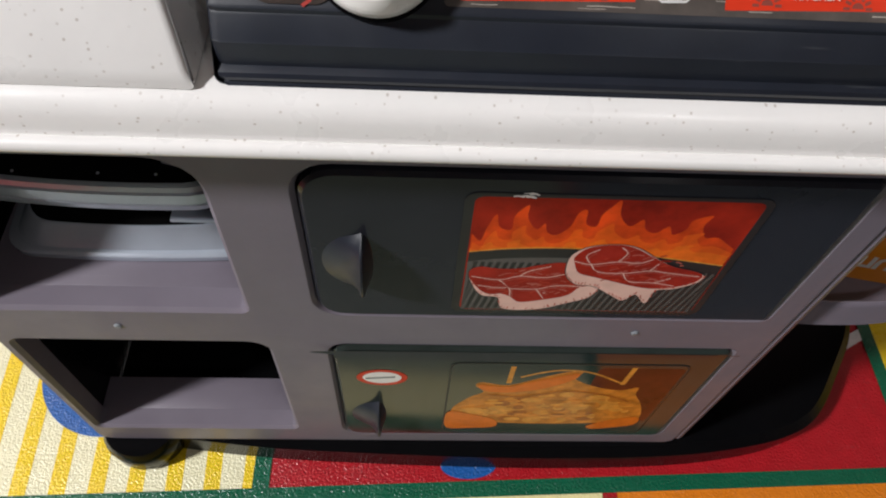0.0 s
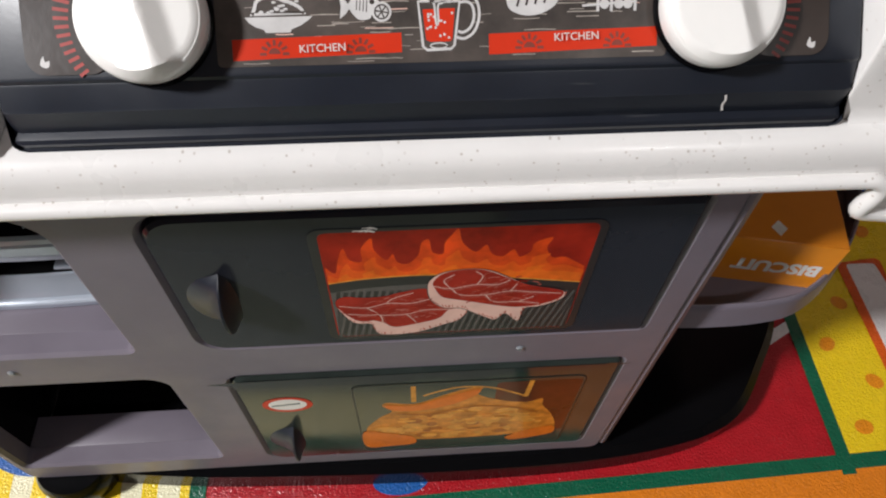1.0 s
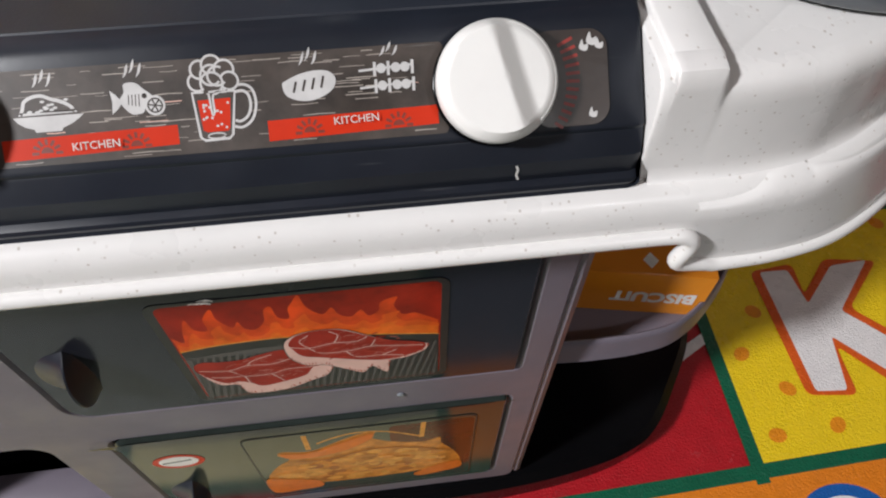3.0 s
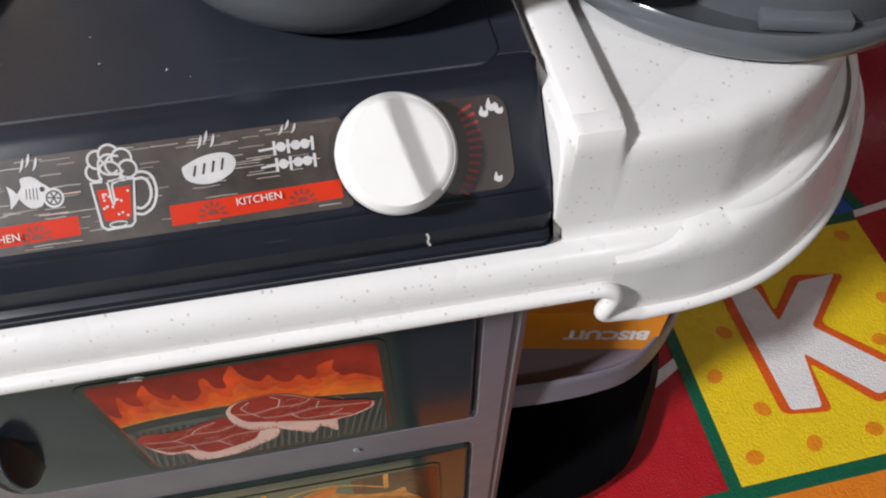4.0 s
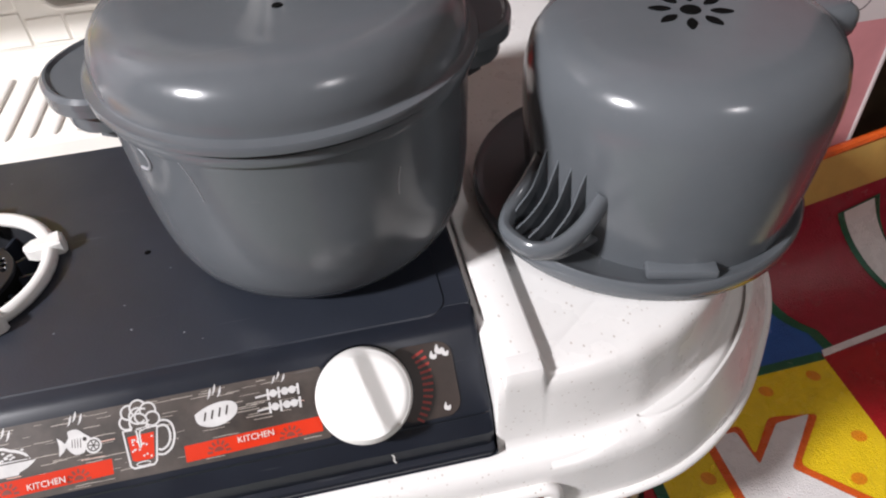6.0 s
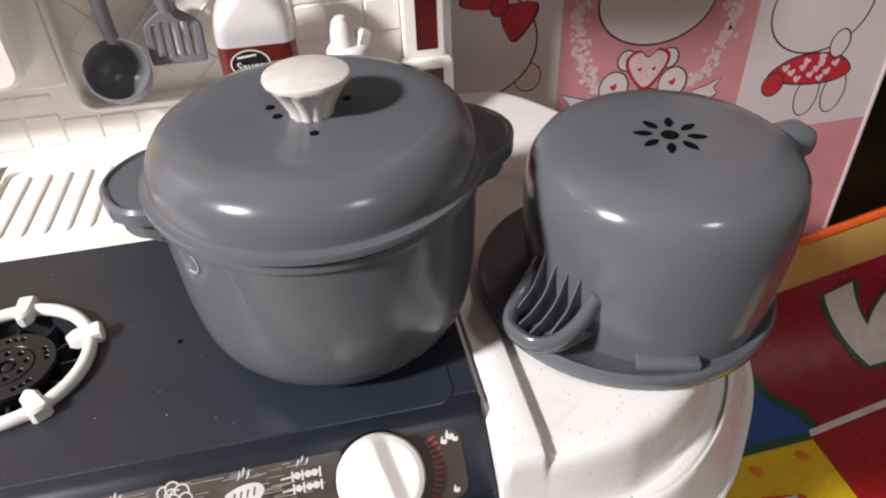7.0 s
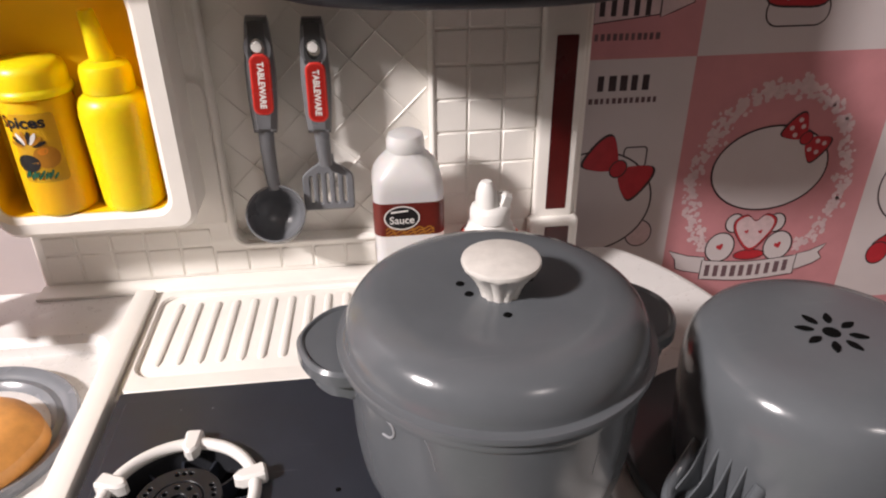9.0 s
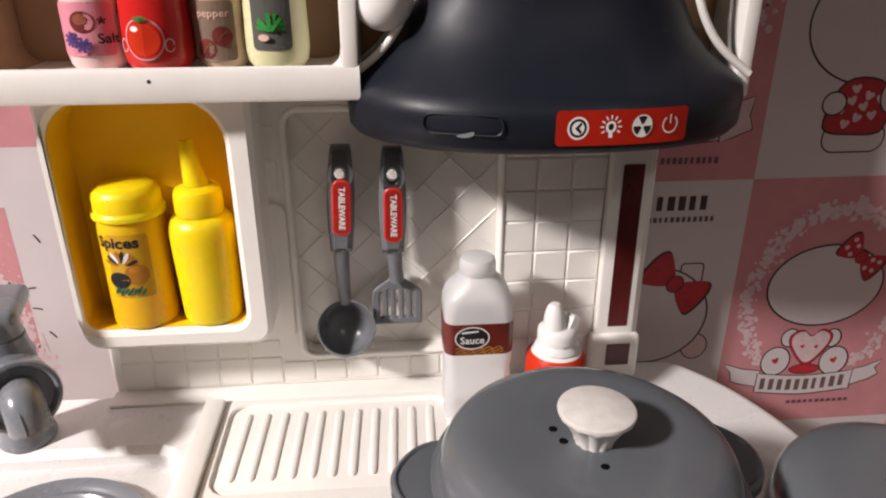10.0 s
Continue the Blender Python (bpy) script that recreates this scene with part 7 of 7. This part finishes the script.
DX, DY = 0.2105, 0.4880
dropper = thing("dropper_bottle", (DX, DY, 0.4464), "small white toy bottle with a red label and pointed cap", "bottle")
part("body", lathe([(0, 0.4464), (0.0205, 0.4464), (0.0220, 0.4485), (0.0222, 0.4940), (0.0214, 0.4985), (0.0180, 0.5025), (0.0150, 0.5040), (0, 0.5040)], (DX, DY, 0), 36), M_KNOB, dropper)
part("label", lathe([(0.0224, 0.4550), (0.02245, 0.4938), (0.0217, 0.4986), (0.0188, 0.5020)], (DX, DY, 0), 36), M_RED, dropper, "red label")
lp = Print(None, 0.00003, on_round(DX, DY, 0.0226, -98))
for k, w in enumerate((0.0022, 0.003, 0.0018, 0.0026, 0.002)):
    lp.add([(-0.011 + 0.004 * k, 0.4880), (-0.011 + 0.004 * k + w, 0.4880), (-0.011 + 0.004 * k + w, 0.4930), (-0.011 + 0.004 * k, 0.4930)], M_PRINTWHITE)
lp.put("label_print", dropper)
cap = join(lathe([(0.0150, 0.5041), (0.0172, 0.5048), (0.0170, 0.5060), (0.0142, 0.5095), (0.0138, 0.5105), (0.0148, 0.5115), (0.0150, 0.5185), (0.0136, 0.5212), (0.0106, 0.5228), (0, 0.5230)], (DX, DY, 0), 12),
           lathe([(0.0086, -0.004), (0.0082, 0.004), (0.0074, 0.0105), (0.0058, 0.0160), (0.0036, 0.0190), (0, 0.0197)], (DX - 0.0030, DY - 0.002, 0.5222), 14, m=pose(0, 0, 0, 0, -3, 12)),
           lathe([(0.0062, -0.006), (0.0066, 0.003), (0.0062, 0.0085), (0.0040, 0.0105), (0, 0.0108)], (DX + 0.0072, DY - 0.001, 0.5212), 6, m=pose(0, 0, 0, 0, 24, 20)))
part("cap", finish(cap, 38), M_KNOB, dropper, "white faceted cap with a pointed tip and a lug")

# bread in the sink
M_BREAD = surface("toasted_bread_plastic", (0.74, 0.34, 0.09), 0.45, 0.22, 45, 0.05, 250)
bread = lathe([(0, 0.4210), (0.034, 0.4212), (0.046, 0.4290), (0.0515, 0.4400), (0.0500, 0.4490), (0.0420, 0.4555), (0.030, 0.4590), (0.026, 0.4582), (0.020, 0.4600), (0.0, 0.4605)], (-0.1235, 0.3680, 0), 48,
              m=Matrix.Diagonal((1.0, 0.86, 1.0, 1)), wave=lambda a, i: 1 + 0.025 * math.sin(3 * a + 0.6) + 0.015 * math.sin(7 * a))
tagged(part("toy_bun", bread, M_BREAD, None), "toasted orange-brown toy bun lying in the sink bowl", "toy bread")


# bottles on the upper shelf
def shelf_bottle(x, r, colour, material, label, cap_m, art, label_col, y=0.505, group="bottles on the upper shelf"):
    b = thing("condiment_bottle", (x, y, SHELF_Z), label, "bottle", group)
    part("body", lathe([(0, SHELF_Z), (r * 0.62, SHELF_Z), (r * 0.80, SHELF_Z + 0.0012), (r * 0.93, SHELF_Z + 0.0050), (r * 0.99, SHELF_Z + 0.0115), (r * 0.99, SHELF_Z + 0.020), (r * 0.93, SHELF_Z + 0.050), (r * 0.90, SHELF_Z + 0.070), (r * 0.80, SHELF_Z + 0.080), (r * 0.45, SHELF_Z + 0.086), (0, SHELF_Z + 0.086)], (x, y, 0), 40), material, b)
    part("cap", lathe([(r * 0.50, SHELF_Z + 0.0862), (r * 0.52, SHELF_Z + 0.100), (r * 0.30, SHELF_Z + 0.106), (0, SHELF_Z + 0.107)], (x, y, 0), 28), cap_m, b)
    pr = Print(None, 0.00016, on_round(x, y, r * 1.012, -92))
    art(pr, r)
    pr.put("label", b, label_col)
    return b


M_PINKB = surface("pink_bottle_plastic", (0.84, 0.62, 0.60), 0.25, 0.03, 30, 0.01, sss=0.2)
M_REDB = surface("red_bottle_plastic", (0.62, 0.02, 0.018), 0.2, 0.05, 30, 0.01, sss=0.1)
M_TANB = surface("tan_bottle_plastic", (0.52, 0.38, 0.27), 0.25, 0.05, 30, 0.01, sss=0.2)
M_CREAMB = surface("cream_green_bottle_plastic", (0.70, 0.68, 0.42), 0.25, 0.05, 30, 0.01, sss=0.2)
M_PLUM = surface("plum_print", (0.16, 0.03, 0.025), 0.3, 0.3, 90, 0)
M_PLUM2 = surface("plum_sheen_print", (0.30, 0.09, 0.05), 0.3, 0.3, 120, 0)
M_VIOLET = surface("violet_print", (0.10, 0.06, 0.20), 0.3, 0.3, 90, 0)
M_LEAF = surface("leaf_green_print", (0.03, 0.24, 0.05), 0.3, 0.3, 90, 0)
M_GREYL = surface("grey_label_print", (0.10, 0.10, 0.09), 0.3, 0.1, 60, 0)
Z0 = SHELF_Z


def art_pink(pr, r):
    pr.add(rounded(-0.017, 0.017, Z0 + 0.010, Z0 + 0.040, 0.003), surface("pink_label_print", (0.72, 0.27, 0.33), 0.3, 0.05, 60, 0), split=0.004)
    pr.add(oval(0.000, Z0 + 0.0290, 0.0072, 0.0062, 18), M_PLUM, split=0.004)
    pr.add(oval(-0.001, Z0 + 0.0305, 0.0040, 0.0030, 14), M_PLUM2, split=0.004)
    for cu, cv in ((-0.0075, 0.0195), (-0.0005, 0.0165)):
        for k in range(8):
            a = radians(45 * k + 10)
            pr.add(stroke([(cu, Z0 + cv), (cu + 0.0046 * math.cos(a), Z0 + cv + 0.0044 * math.sin(a))], 0.0017), M_VIOLET, split=0.004)
    for k in range(5):
        a = radians(72 * k + 90)
        pr.add(stroke([(0.0100, Z0 + 0.0300), (0.0100 + 0.0022 * math.cos(a), Z0 + 0.0300 + 0.0022 * math.sin(a))], 0.0012), M_PLUM, split=0.004)


def art_red(pr, r):
    pr.add(oval(-0.002, Z0 + 0.0200, 0.0118, 0.0118, 30), M_PAPER_PALE, split=0.004)
    pr.add(oval(-0.002, Z0 + 0.0200, 0.0110, 0.0110, 30), M_REDB, split=0.004)
    pr.add(oval(-0.002, Z0 + 0.0200, 0.0094, 0.0092, 30), M_RED, split=0.004)
    pr.add(oval(-0.0065, Z0 + 0.0258, 0.0024, 0.0016, 14), M_PRINTWHITE, split=0.004)
    for u in (-0.0150, 0.0120):
        pr.add(stroke(oval(u, Z0 + 0.0165, 0.0026, 0.0036, 14), 0.0006), M_PAPER_PALE, split=0.004)
    for k in range(5):
        a = radians(30 + 30 * k)
        pr.add(stroke([(-0.002, Z0 + 0.0300), (-0.002 + 0.004 * math.cos(a), Z0 + 0.0300 + 0.003 * math.sin(a))], 0.0012), M_LEAF, split=0.004)


def art_tan(pr, r):
    pr.add(rounded(-0.013, 0.012, Z0 + 0.006, Z0 + 0.040, 0.003), M_LABEL_TAN, split=0.004)
    for u, v in ((-0.006, 0.013), (0.004, 0.020)):
        pr.add(oval(u, Z0 + v, 0.006, 0.0058, 18), M_PLUM, split=0.004)
        pr.add(stroke([(u - 0.003, Z0 + v - 0.003), (u, Z0 + v + 0.001), (u + 0.003, Z0 + v + 0.003)], 0.0006), M_PLUM2, split=0.004)


def art_green(pr, r):
    pr.add(rounded(-0.0120, 0.0120, Z0 + 0.0125, Z0 + 0.046, 0.003), M_GREYL, split=0.004)
    rn = random.Random(4)
    for k in range(12):
        a = radians(rn.uniform(-20, 200))
        pr.add(stroke([(0.0, Z0 + 0.024), (0.008 * math.cos(a), Z0 + 0.026 + 0.008 * math.sin(a))], 0.0022), M_LEAF, split=0.004)
    pr.add(oval(-0.004, Z0 + 0.0200, 0.003, 0.002, 12), M_FAT, split=0.004)


M_LABEL_TAN = surface("brown_grey_label_print", (0.22, 0.15, 0.11), 0.3, 0.1, 60, 0)
b1 = shelf_bottle(-0.0800, 0.0178, None, M_PINKB, "pink toy salt bottle with a printed label", M_KNOB, art_pink, "pink label with a plum")
part("lettering", wrapped_lettering("Salt", 0.0055, 0.0120, Z0 + 0.0195, on_round(-0.0800, 0.505, 0.0165, -92), 0.01), M_INK, b1)
shelf_bottle(-0.0430, 0.0205, None, M_REDB, "red toy tomato ketchup bottle", M_REDB, art_red, "tomato print", 0.500)
b3 = shelf_bottle(-0.0070, 0.0165, None, M_TANB, "tan toy pepper bottle with a brown label", M_KNOB, art_tan, "brown label with two peppercorns", 0.507)
part("lettering", wrapped_lettering("pepper", 0.0042, -0.0005, Z0 + 0.0330, on_round(-0.0070, 0.507, 0.0152, -92), 0.004), M_FAT, b3)
shelf_bottle(0.0265, 0.0195, None, M_CREAMB, "cream green toy herb bottle with a dark label", M_LEAF, art_green, "dark label with green leaves", 0.503)
knob_profile = [(0.0, -0.012), (0.0075, -0.012), (0.0075, 0.024)] + [(0.0178 * math.cos(radians(a)), 0.043 + 0.0178 * math.sin(radians(a))) for a in range(-64, 90, 11)] + [(0, 0.0608)]
part("round_knob", lathe(knob_profile, seg=36, m=FRONT, at=(0.0915, 0.535, 0.7462)), M_KNOB, top_shelf, "round white knob in the upper bay")

# wallpaper squares, last
for i in range(-12, 2):
    for j in range(-5, 3):
        paper_square(i, j)
pink_ornament()
white_ornament_beside()
white_ornament_above()
white_ornament_far()
pink_corner()
